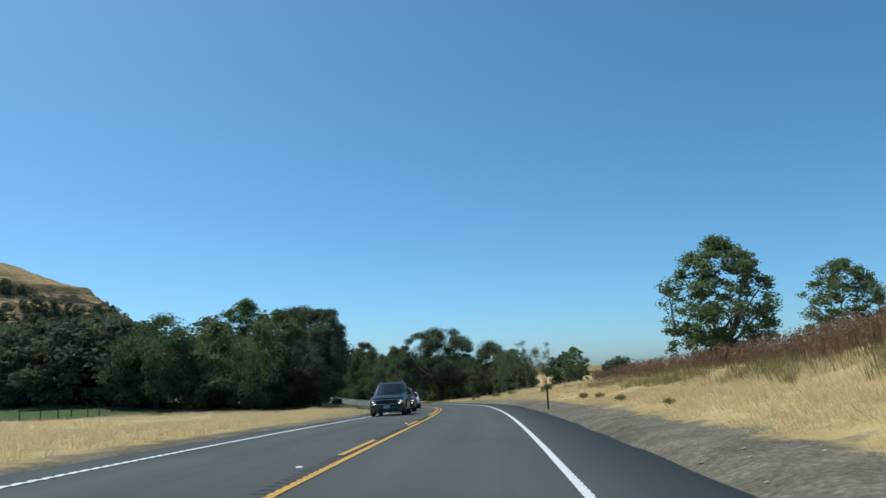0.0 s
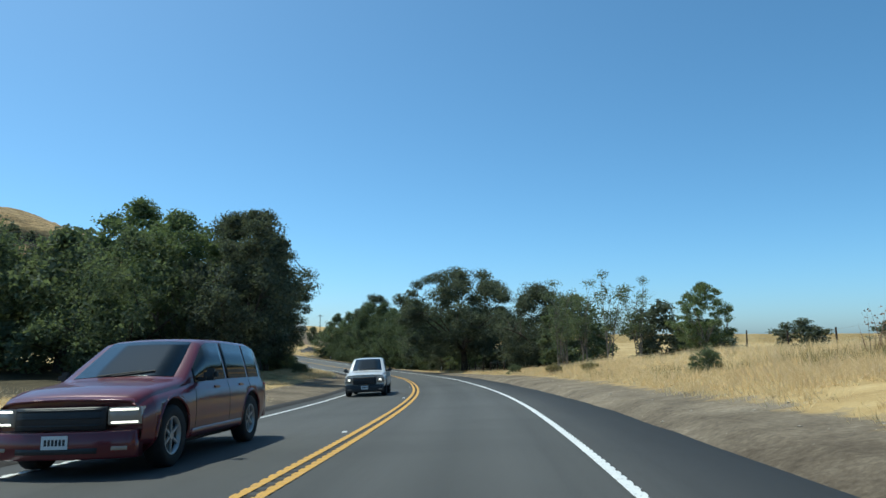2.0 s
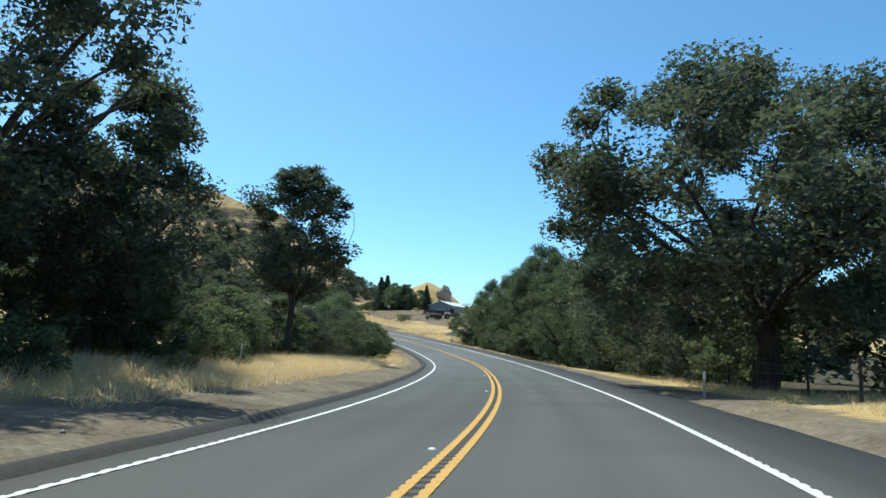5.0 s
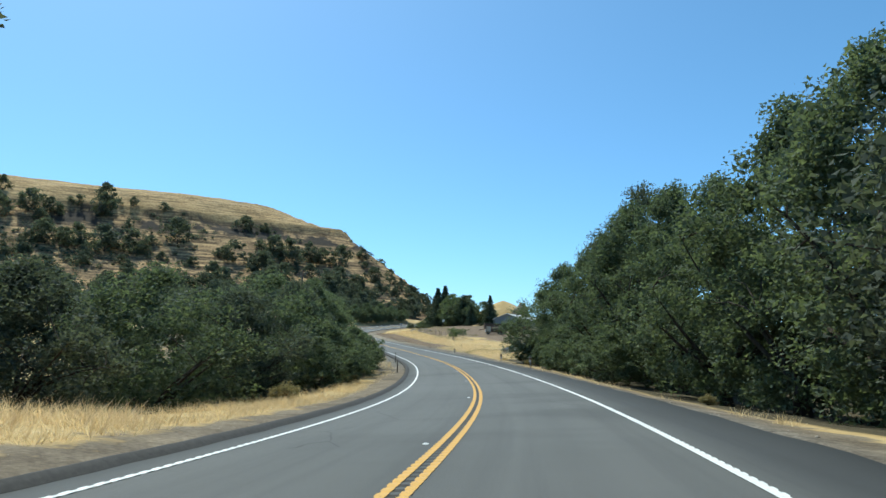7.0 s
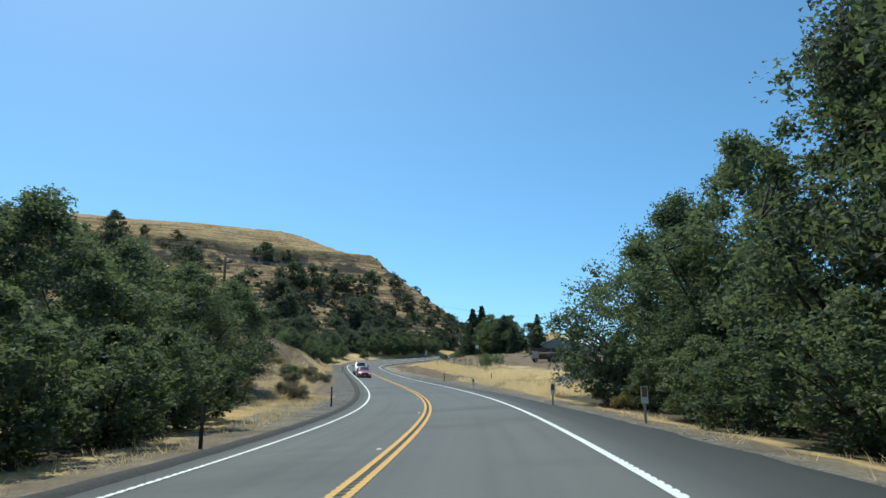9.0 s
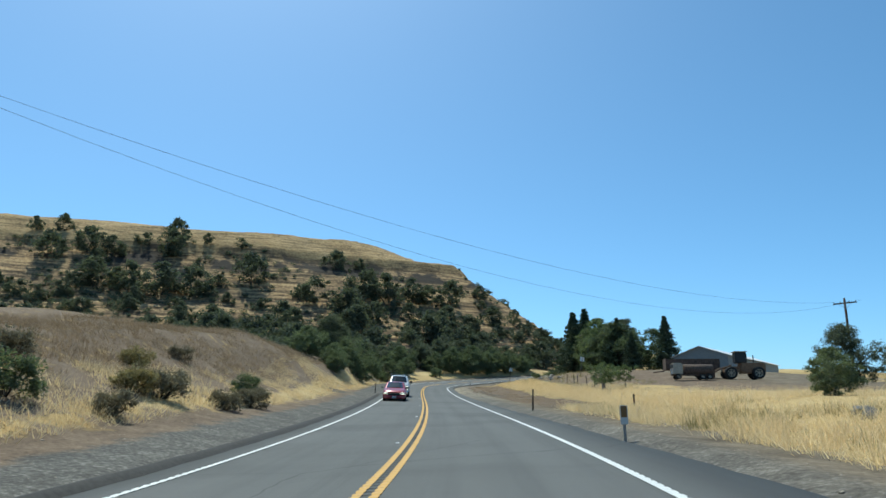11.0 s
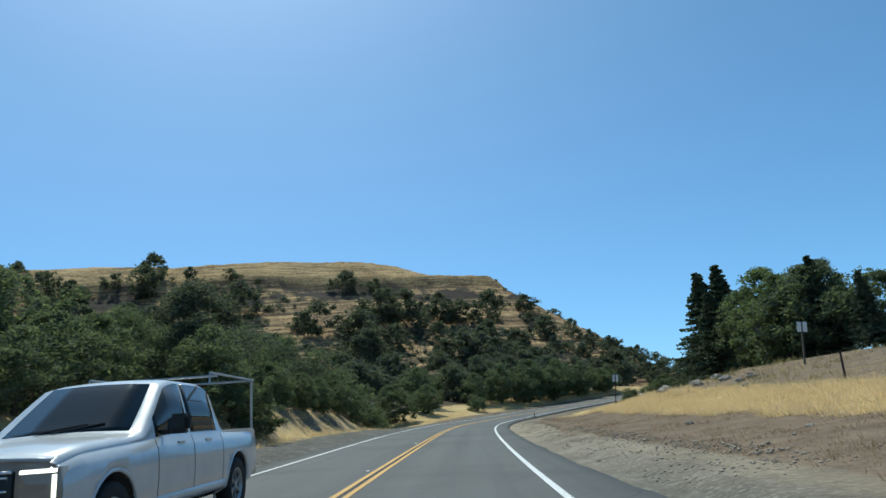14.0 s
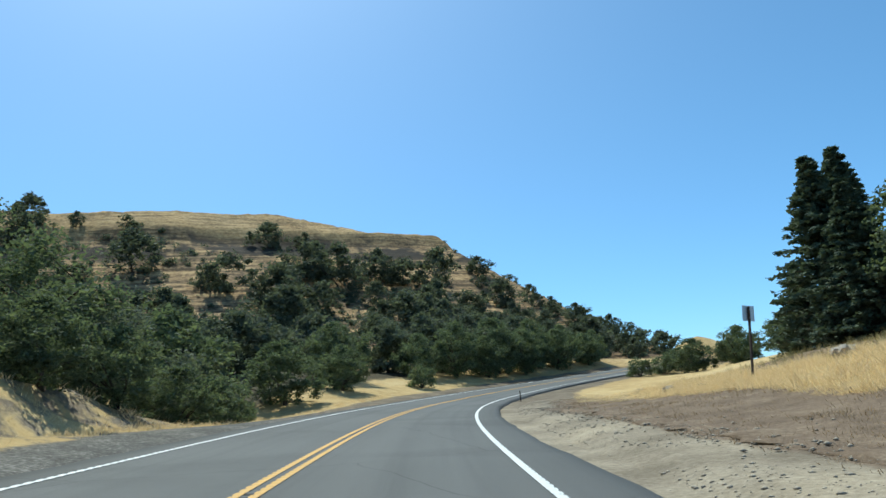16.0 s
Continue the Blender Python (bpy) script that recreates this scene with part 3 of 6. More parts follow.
def toothed_line(name, s0, s1, d, width, mat, label, tooth=0.3):
    """A painted line over milled rumble grooves: its edges step in and out."""
    ss = (np.arange(s0, s1, tooth)[:, None] + tooth * np.array([0, 0.54, 0.6, 0.94])).ravel()
    ph = (np.arange(len(ss)) % 4)
    grow = np.where(ph < 2, 0.006, -0.006)
    up = np.where(ph < 2, 0.012, 0.005)
    c = d(ss) if callable(d) else np.full_like(ss, d)
    a, b = on_road(ss, c - width / 2 - grow, up), on_road(ss, c + width / 2 + grow, up)
    v = np.stack([a, b], 1).reshape(-1, 3)
    i = np.arange(len(ss) - 1) * 2
    me = fast_mesh(name, v, np.stack([i, i + 1, i + 3, i + 2], -1), 4, mat)
    return tagged(new(name, me), label, "road marking", kind="structure")


toothed_line("centre_line", -24, 427, 0.115, 0.11, YELLOW, "solid yellow centre line on grey asphalt")
toothed_line("centre_line", 38, 427, -0.115, 0.11, YELLOW, "solid yellow centre line on grey asphalt")
for _s in np.arange(-20.5, 36, 11.0 / 1):
    toothed_line("centre_dash", _s, _s + 3.6, -0.115, 0.11, YELLOW, "broken yellow dash beside the centre line")
toothed_line("edge_line", -24, 427, -3.45, 0.11, WHITE, "white edge line along the oncoming lane")
toothed_line("edge_line", -24, 427, 3.575, 0.12, WHITE, "white edge line along the paved shoulder")


def kerb():
    ss = np.arange(40, 299, 0.5)
    sec = [(-4.56, -0.15), (-4.54, 0.03), (-4.46, 0.105), (-4.34, 0.115), (-4.24, 0.05), (-4.17, 0.004)]
    w = 0.02 * np.sin(ss * 1.9) + 0.015 * np.sin(ss * 4.3)
    fade = np.clip((ss - 40) / 8, 0.05, 1) * np.clip((299 - ss) / 6, 0.05, 1)
    rows = [on_road(ss, d + w, z * fade) for d, z in sec]
    v = np.stack(rows, 1)
    k = len(sec)
    i, j = np.meshgrid(np.arange(len(ss) - 1), np.arange(k - 1), indexing="ij")
    q = (i * k + j).ravel()
    me = fast_mesh("kerb", v.reshape(-1, 3), np.stack([q, q + 1, q + k + 1, q + k], -1), 4, KERB, True)
    tagged(new("kerb", me), "low rounded dark asphalt kerb along the oncoming lane", "kerb", kind="structure")


kerb()


# ---- trees ----
def leaf_cloud(name, rng, centres, radii, count, size, mat, squash=0.75, droop=0.0):
    """count small folded leaves scattered in clumps."""
    k = rng.integers(0, len(centres), count)
    off = rng.normal(size=(count, 3))
    off /= np.linalg.norm(off, axis=1)[:, None]
    far = rng.random((count, 1)) ** 0.45
    off *= far * radii[k][:, None]
    off[:, 2] *= squash
    p = centres[k] + off
    a = rng.normal(size=(count, 3))
    a[:, 2] = a[:, 2] * 0.6 - droop
    a /= np.linalg.norm(a, axis=1)[:, None]
    b = np.cross(a, rng.normal(size=(count, 3)))
    b /= np.linalg.norm(b, axis=1)[:, None]
    sz = size * rng.uniform(0.7, 1.2, (count, 1)) * (1.35 - 0.68 * far ** 2)  # finer leaves at the outside of a clump
    v = np.stack([p - a * sz * 0.6 + b * sz * 0.42, p + a * sz * 0.7, p - a * sz * 0.5 - b * sz * 0.42], 1).reshape(-1, 3)
    return fast_mesh(name, v, np.arange(count * 3), 3, mat)


def bent(p0, p1, rng, sag, n=6):
    u = np.linspace(0, 1, n)[:, None]
    mid = (np.asarray(p0) + np.asarray(p1)) / 2 + rng.normal(size=3) * sag + np.array([0, 0, sag * 0.8])
    return (1 - u) ** 2 * np.asarray(p0) + 2 * u * (1 - u) * mid + u ** 2 * np.asarray(p1)


def broad_tree(seed, tall, wide, clear, clumps, leaves, leaf, leaf_mat, bark, lumps=0.35, clump=0.17, label="", name="oak_tree", lean=0.0, limbs=11, top=0.6, twigs=34, stout=1.0):
    """A tree with a forked trunk and a crown of leaf clumps. clear: the bare height under the crown."""
    rng = np.random.default_rng(seed)
    tree = empty(name, Matrix.Identity(4), label, "tree")
    ang = rng.uniform(0, 2 * np.pi, clumps)
    t = rng.beta(1.15, 1.3, clumps)
    lobes = 1 + lumps * np.sin(ang * 2 + rng.uniform(0, 6)) * 0.5 + lumps * np.sin(ang * 3 + rng.uniform(0, 6)) * 0.5
    env = np.sin(np.clip(t * (1 - top * 0.25) + 0.12, 0, 1) * np.pi) ** 0.6
    r = wide / 2 * env * lobes * (rng.random(clumps) ** 0.42) * rng.uniform(0.8, 1.08, clumps)
    z = clear + t * (tall - clear) * (1 + lumps * 0.25 * np.sin(ang + 1.0 + seed))
    z = np.minimum(z, tall - wide * clump * 0.5)
    c = np.stack([r * np.cos(ang) + lean * z, r * np.sin(ang), z], -1)
    rad = wide * clump * rng.uniform(0.55, 1.25, clumps)
    sh = Shape()
    base_r = (0.022 * tall + 0.05) * stout
    fork = np.array([lean * clear, 0, clear * 0.75 + 0.08 * tall])
    stem = bent((0, 0, -0.4), fork, rng, 0.06 * tall * 0.3)
    sh.tube(stem, np.linspace(base_r * 1.35, base_r * 0.85, len(stem)), 9)
    order = np.argsort(-r - rng.random(clumps) * wide * 0.3)
    ends = []
    for k in order[:limbs]:
        q = bent(fork - (0, 0, rng.uniform(0, 0.25) * clear), c[k], rng, 0.06 * tall, 7)
        sh.tube(q, np.linspace(base_r * rng.uniform(0.35, 0.6), 0.025, len(q)), 6, False)
        ends.append(q)
    every = np.concatenate(ends)
    for k in order[limbs:limbs + twigs]:
        near = every[np.argmin(((every - c[k]) ** 2).sum(1))]
        q = bent(near, c[k], rng, 0.03 * tall, 4)
        sh.tube(q, np.linspace(base_r * 0.14, 0.012, len(q)), 4, False)
    put("trunk", sh.mesh("trunk", bark, True), tree)
    put("crown", leaf_cloud("crown", rng, c, rad, leaves, leaf, leaf_mat), tree)
    return tree


def conifer(seed, tall, wide, leaves, label):
    rng = np.random.default_rng(seed)
    tree = empty("conifer_tree", Matrix.Identity(4), label, "tree")
    sh = Shape().tube([(0, 0, -0.4), (0, 0, tall * 0.5), (0, 0, tall * 0.98)], [0.26, 0.15, 0.03], 8)
    cs, rs = [], []
    z = tall * 0.06
    while z < tall * 0.97:
        f = 1 - z / tall
        for a in rng.uniform(0, 2 * np.pi, 9):
            reach = wide / 2 * (f ** 1.05) * rng.uniform(0.65, 1.1) + 0.08
            tip = np.array([reach * math.cos(a), reach * math.sin(a), z - reach * 0.12 + rng.normal() * 0.1])
            sh.tube([(0, 0, z), tip], [0.05 * f + 0.015, 0.012], 4, False)
            for u in np.linspace(0.35, 1, 4):
                cs.append(np.array([0, 0, z]) * (1 - u) + tip * u)
                rs.append(0.14 + 0.55 * f * (1.2 - u))
        z += tall * rng.uniform(0.018, 0.03)
    put("trunk", sh.mesh("trunk", BARK, True), tree)
    put("crown", leaf_cloud("crown", rng, np.array(cs), np.array(rs) * wide / 6, leaves, 0.27, NEEDLE, 0.7), tree)
    return tree


def bare_tree(seed, tall, label):
    """A thin, half-dead tree: many upright stems, few leaves."""
    rng = np.random.default_rng(seed)
    tree = empty("bare_tree", Matrix.Identity(4), label, "tree")
    sh, tips = Shape(), []
    for k in range(5):
        b = np.array([rng.normal() * 0.35, rng.normal() * 0.35, -0.3])
        e = np.array([b[0] + rng.normal() * 0.9, b[1] + rng.normal() * 0.9, tall * rng.uniform(0.7, 1)])
        q = bent(b, e, rng, 0.25, 9)
        sh.tube(q, np.linspace(0.07, 0.015, len(q)), 5, False)
        for m in range(9):
            i = rng.integers(3, 9)
            t = q[i] + np.array([rng.normal() * 0.7, rng.normal() * 0.7, rng.uniform(0.3, 1.5)])
            w = bent(q[i], t, rng, 0.12, 4)
            sh.tube(w, np.linspace(0.022, 0.007, len(w)), 4, False)
            tips.append(t)
            for n in range(2):
                t2 = t + np.array([rng.normal() * 0.4, rng.normal() * 0.4, rng.uniform(0.1, 0.7)])
                sh.tube([w[2], t2], [0.01, 0.005], 3, False)
    put("trunk", sh.mesh("trunk", GREY_BARK, True), tree)
    tips = np.array(tips)
    keep = tips[rng.random(len(tips)) < 0.8]
    put("crown", leaf_cloud("crown", rng, keep, np.full(len(keep), 0.85), 2100, 0.16, GREEN_LEAF), tree)
    return tree


def shrub(seed, tall, wide, leaves, leaf, mat, label, name="shrub"):
    rng = np.random.default_rng(seed)
    ob = empty(name, Matrix.Identity(4), label, "shrub")
    n = 30
    a, r = rng.uniform(0, 2 * np.pi, n), wide / 2 * rng.random(n) ** 0.5 * 0.8
    c = np.stack([r * np.cos(a), r * np.sin(a), tall * rng.uniform(0.15, 0.9, n) * (1 - 0.5 * (2 * r / wide) ** 2)], -1)
    sh = Shape()
    for p in c[:16]:
        q = bent((0, 0, -0.2), p, rng, 0.15, 5)
        sh.tube(q, np.linspace(0.04, 0.01, 5), 4, False)
    put("trunk", sh.mesh("trunk", BARK, True), ob)
    put("crown", leaf_cloud("crown", rng, c, wide * rng.uniform(0.12, 0.24, n), leaves, leaf, mat), ob)
    return ob


def plant(proto, s, d, size=1.0, turn=0.0, wide=1.0, sink=0.0, label=""):
    """The first use moves the first tree itself, the next ones copy it."""
    x, y, z = spot(s, d)
    m = pose(x, y, z - sink, 0, 0, turn)
    if proto.get("used"):
        ob = copy_thing(proto, m)
    else:
        ob = proto
        ob.matrix_basis = m
        ob["used"] = 1
    ob.scale = (size * wide, size * wide, size)
    if label:
        ob["label"] = label
    return ob


OAK_A = broad_tree(11, 13.8, 16, 2.6, 170, 70000, 0.19, OAK_LEAF, BARK, 0.28, 0.092, "large dark green oak with a wide, gappy crown", limbs=16)
OAK_B = broad_tree(12, 13.3, 10.5, 2.0, 110, 32000, 0.21, OAK_LEAF, BARK, 0.35, 0.12, "dark green oak with a lumpy crown", limbs=12)
OAK_C = broad_tree(15, 16, 12, 3.5, 110, 36000, 0.2, OAK_LEAF, BARK, 0.4, 0.115, "tall dark oak with open limbs and gaps", limbs=16)
FULL_A = broad_tree(21, 10, 10, 0.3, 150, 25000, 0.175, GREEN_LEAF, BARK, 0.25, 0.13, "dense green tree with leaves down to the ground", name="leafy_tree", top=0.2)
TALL = broad_tree(24, 14, 10, 0.4, 190, 28000, 0.2, GREEN_LEAF, BARK, 0.25, 0.12, "tall dense green tree with leaves down to the ground", name="leafy_tree", top=0.2)
FULL_B = broad_tree(22, 9, 9, 0.3, 140, 24000, 0.175, OAK_LEAF, BARK, 0.3, 0.13, "dense dark tree with leaves down to the ground", name="leafy_tree", top=0.2)
FULL_C = broad_tree(25, 9.5, 9.5, 0.3, 110, 8600, 0.31, GREEN_LEAF, BARK, 0.3, 0.13, "dense green tree standing back from the road", name="leafy_tree", top=0.2, limbs=7, twigs=6)
BACK = broad_tree(23, 9, 9, 0.3, 60, 4700, 0.47, OAK_LEAF, BARK, 0.3, 0.17, "dark leafy tree behind the front trees", name="leafy_tree", top=0.2, limbs=6, twigs=4)
AIRY = broad_tree(31, 10.5, 7.6, 0.3, 230, 18500, 0.18, LIGHT_LEAF, GREY_BARK, 0.22, 0.092, "light green tree with an open, airy crown", name="leafy_tree", limbs=14, top=0.3)
LONE = broad_tree(33, 14.4, 6.6, 5.0, 115, 19000, 0.2, OAK_LEAF, BARK, 0.25, 0.15, "tall slender oak with an open crown", limbs=12, lean=0.06, stout=0.5)
SAPLING = broad_tree(35, 2.9, 3.2, 0.9, 34, 3000, 0.1, LIGHT_LEAF, GREY_BARK, 0.4, 0.12, "small leafy sapling in the dry grass", name="sapling", limbs=7, twigs=12, stout=0.6)
BARE = bare_tree(41, 8.5, "thin half-dead tree with bare grey stems")
CONE = conifer(51, 14, 8.0, 17000, "dark pointed conifer behind the grass slope")
SHRUB_A = shrub(61, 2.2, 3.2, 3400, 0.135, GREEN_LEAF, "green shrub in dry grass")
SHRUB_B = shrub(62, 1.6, 2.6, 3000, 0.12, OLIVE, "pale olive green weed in dry grass")
SAGE_BUSH = shrub(63, 1.5, 2.8, 3200, 0.11, SAGE, "grey brown sagebrush on the dry bank", "sagebrush")

# along the oncoming lane: kind, metres along, metres aside, size, turn, width
for proto, s, d, size, turn, wide in (
    (FULL_C, 97, -27, 1.2, 10, 1.0), (FULL_A, 97, -34, 1.2, 80, 1.1), (FULL_A, 94, -21, 1.1, 150, 1.0), (AIRY, 98, -19, 1.25, 20, 1.05), (OAK_B, 95, -13, 1.0, 0, 0.92),
    (BACK, 101, -40, 1.25, 40, 1.2), (BACK, 104, -47, 1.3, 200, 1.2), (AIRY, 105, -24, 1.45, 70, 1.1), (OAK_B, 104, -14, 1.05, 200, 0.95), (BACK, 114, -54, 1.4, 120, 1.3), (FULL_C, 108, -38, 1.2, 120, 1.1),
    (BACK, 126, -62, 1.6, 60, 1.3), (BACK, 136, -74, 1.75, 20, 1.3), (BACK, 118, -58, 1.4, 300, 1.3), (BACK, 110, -45, 1.4, 220, 1.5), (BACK, 112, -30, 1.4, 250, 1.3), (BACK, 142, -86, 1.8, 60, 1.4), (BACK, 150, -98, 1.8, 90, 1.4), (BACK, 128, -80, 1.6, 0, 1.4), (BACK, 140, -108, 1.7, 140, 1.4), (BACK, 122, -95, 1.5, 240, 1.5),
    (OAK_C, 120, -15.0, 0.98, 0, 1.0), (OAK_C, 112, -18, 0.95, 120, 1.0), (FULL_B, 121, -19, 0.8, 90, 1.1), (FULL_C, 128, -15.5, 0.5, 30, 1.2), (FULL_B, 133, -17, 0.62, 10, 1.2), (OAK_B, 127, -14.5, 0.78, 60, 1.0), (LONE, 155, -14.5, 1.0, 0, 1.25),
    (FULL_C, 140, -14, 0.42, 70, 1.2), (FULL_C, 147, -17, 0.5, 160, 1.2), (FULL_C, 158, -16, 0.55, 260, 1.2), (FULL_B, 167, -15, 0.62, 310, 1.2), (FULL_A, 176, -14.5, 0.7, 20, 1.2), (FULL_B, 185, -13.5, 0.75, 110, 1.1), (FULL_A, 193, -13.5, 0.78, 10, 1.1),
    (FULL_B, 201, -13.5, 0.85, 240, 1.0), (TALL, 209, -13, 0.6, 130, 1.2), (TALL, 217, -13.5, 0.56, 30, 1.3), (TALL, 225, -13.2, 0.54, 200, 1.3), (TALL, 232, -12.6, 0.5, 300, 1.3), (BACK, 178, -30, 0.9, 30, 1.4), (BACK, 196, -28, 0.9, 90, 1.4), (BACK, 214, -27, 0.9, 190, 1.3),
    (FULL_C, 307, -13.5, 0.36, 30, 1.3), (FULL_A, 317.5, -14.5, 0.4, 100, 1.3), (FULL_B, 323, -13.5, 0.78, 200, 1.15), (FULL_A, 330, -14, 0.66, 300, 1.2), (FULL_B, 338, -14, 0.7, 20, 1.2),
    (FULL_C, 316.6, -8.6, 0.28, 20, 1.2), (FULL_C, 318.6, -8.3, 0.26, 110, 1.2), (FULL_C, 318, -10.2, 0.4, 80, 1.1), (FULL_C, 321, -10.6, 0.36, 60, 1.2), (FULL_C, 328, -10.3, 0.3, 200, 1.2), (FULL_C, 332.5, -9.6, 0.26, 290, 1.2), (FULL_C, 337, -9.5, 0.28, 30, 1.2), (FULL_C, 342, -9.4, 0.3, 130, 1.2), (FULL_C, 347, -9.6, 0.32, 260, 1.2), (FULL_C, 352.5, -10, 0.34, 340, 1.2), (FULL_C, 359, -10.6, 0.36, 70, 1.2),
    (FULL_A, 346, -15, 0.8, 50, 1.2), (FULL_B, 354, -15, 0.85, 150, 1.2), (FULL_C, 363, -16, 0.9, 250, 1.2), (FULL_C, 371, -12, 0.5, 150, 1.2), (FULL_C, 379, -11, 0.42, 50, 1.2), (FULL_C, 386, -16, 0.6, 10, 1.2), (SHRUB_A, 391, -9.0, 1.1, 40, 0.9), (FULL_C, 402, -11.5, 0.7, 250, 1.1), (FULL_C, 409, -10.5, 0.78, 150, 1.0), (FULL_C, 416, -10.5, 0.74, 60, 1.0), (FULL_C, 423, -11, 0.6, 220, 1.0), (FULL_C, 429, -10, 0.5, 220, 1.0),
    (BACK, 350, -32, 1.1, 280, 1.4), (BACK, 368, -34, 0.9, 60, 1.4), (BACK, 384, -34, 0.7, 220, 1.4), (BACK, 402, -30, 0.7, 20, 1.4), (BACK, 393, -21, 0.62, 90, 1.1), (BACK, 399, -19, 0.72, 190, 1.1), (BACK, 406, -20, 0.85, 290, 1.1), (BACK, 413, -19, 0.85, 30, 1.1), (BACK, 421, -18, 0.8, 130, 1.0), (FULL_C, 397, -13, 0.55, 30, 1.1), (FULL_C, 405.5, -9.5, 0.55, 130, 1.1), (FULL_C, 412.5, -9, 0.62, 250, 1.1), (FULL_C, 419.5, -9.2, 0.6, 330, 1.1), (FULL_C, 426, -8.8, 0.5, 80, 1.1), (BACK, 428, -17, 0.7, 80, 1.0), (BACK, 380, -22, 0.65, 130, 1.2),
):
    plant(proto, s, d, size, turn, wide)
# low growth down to the kerb and under the oaks
for s, d, size, turn in ((99, -17, 0.42, 20), (105, -18.5, 0.5, 100), (110, -16, 0.4, 160), (115, -19, 0.5, 200), (119, -17, 0.42, 260), (124, -18, 0.5, 320), (129, -12.5, 0.34, 50), (187, -9.2, 0.34, 10), (191.5, -8.6, 0.36, 80), (196, -8.4, 0.34, 150), (200.5, -8.6, 0.4, 220), (205, -8.3, 0.34, 290), (209.5, -8.6, 0.36, 30), (214, -9.2, 0.34, 100)):
    plant(FULL_C, s, d, size, turn, 1.2)
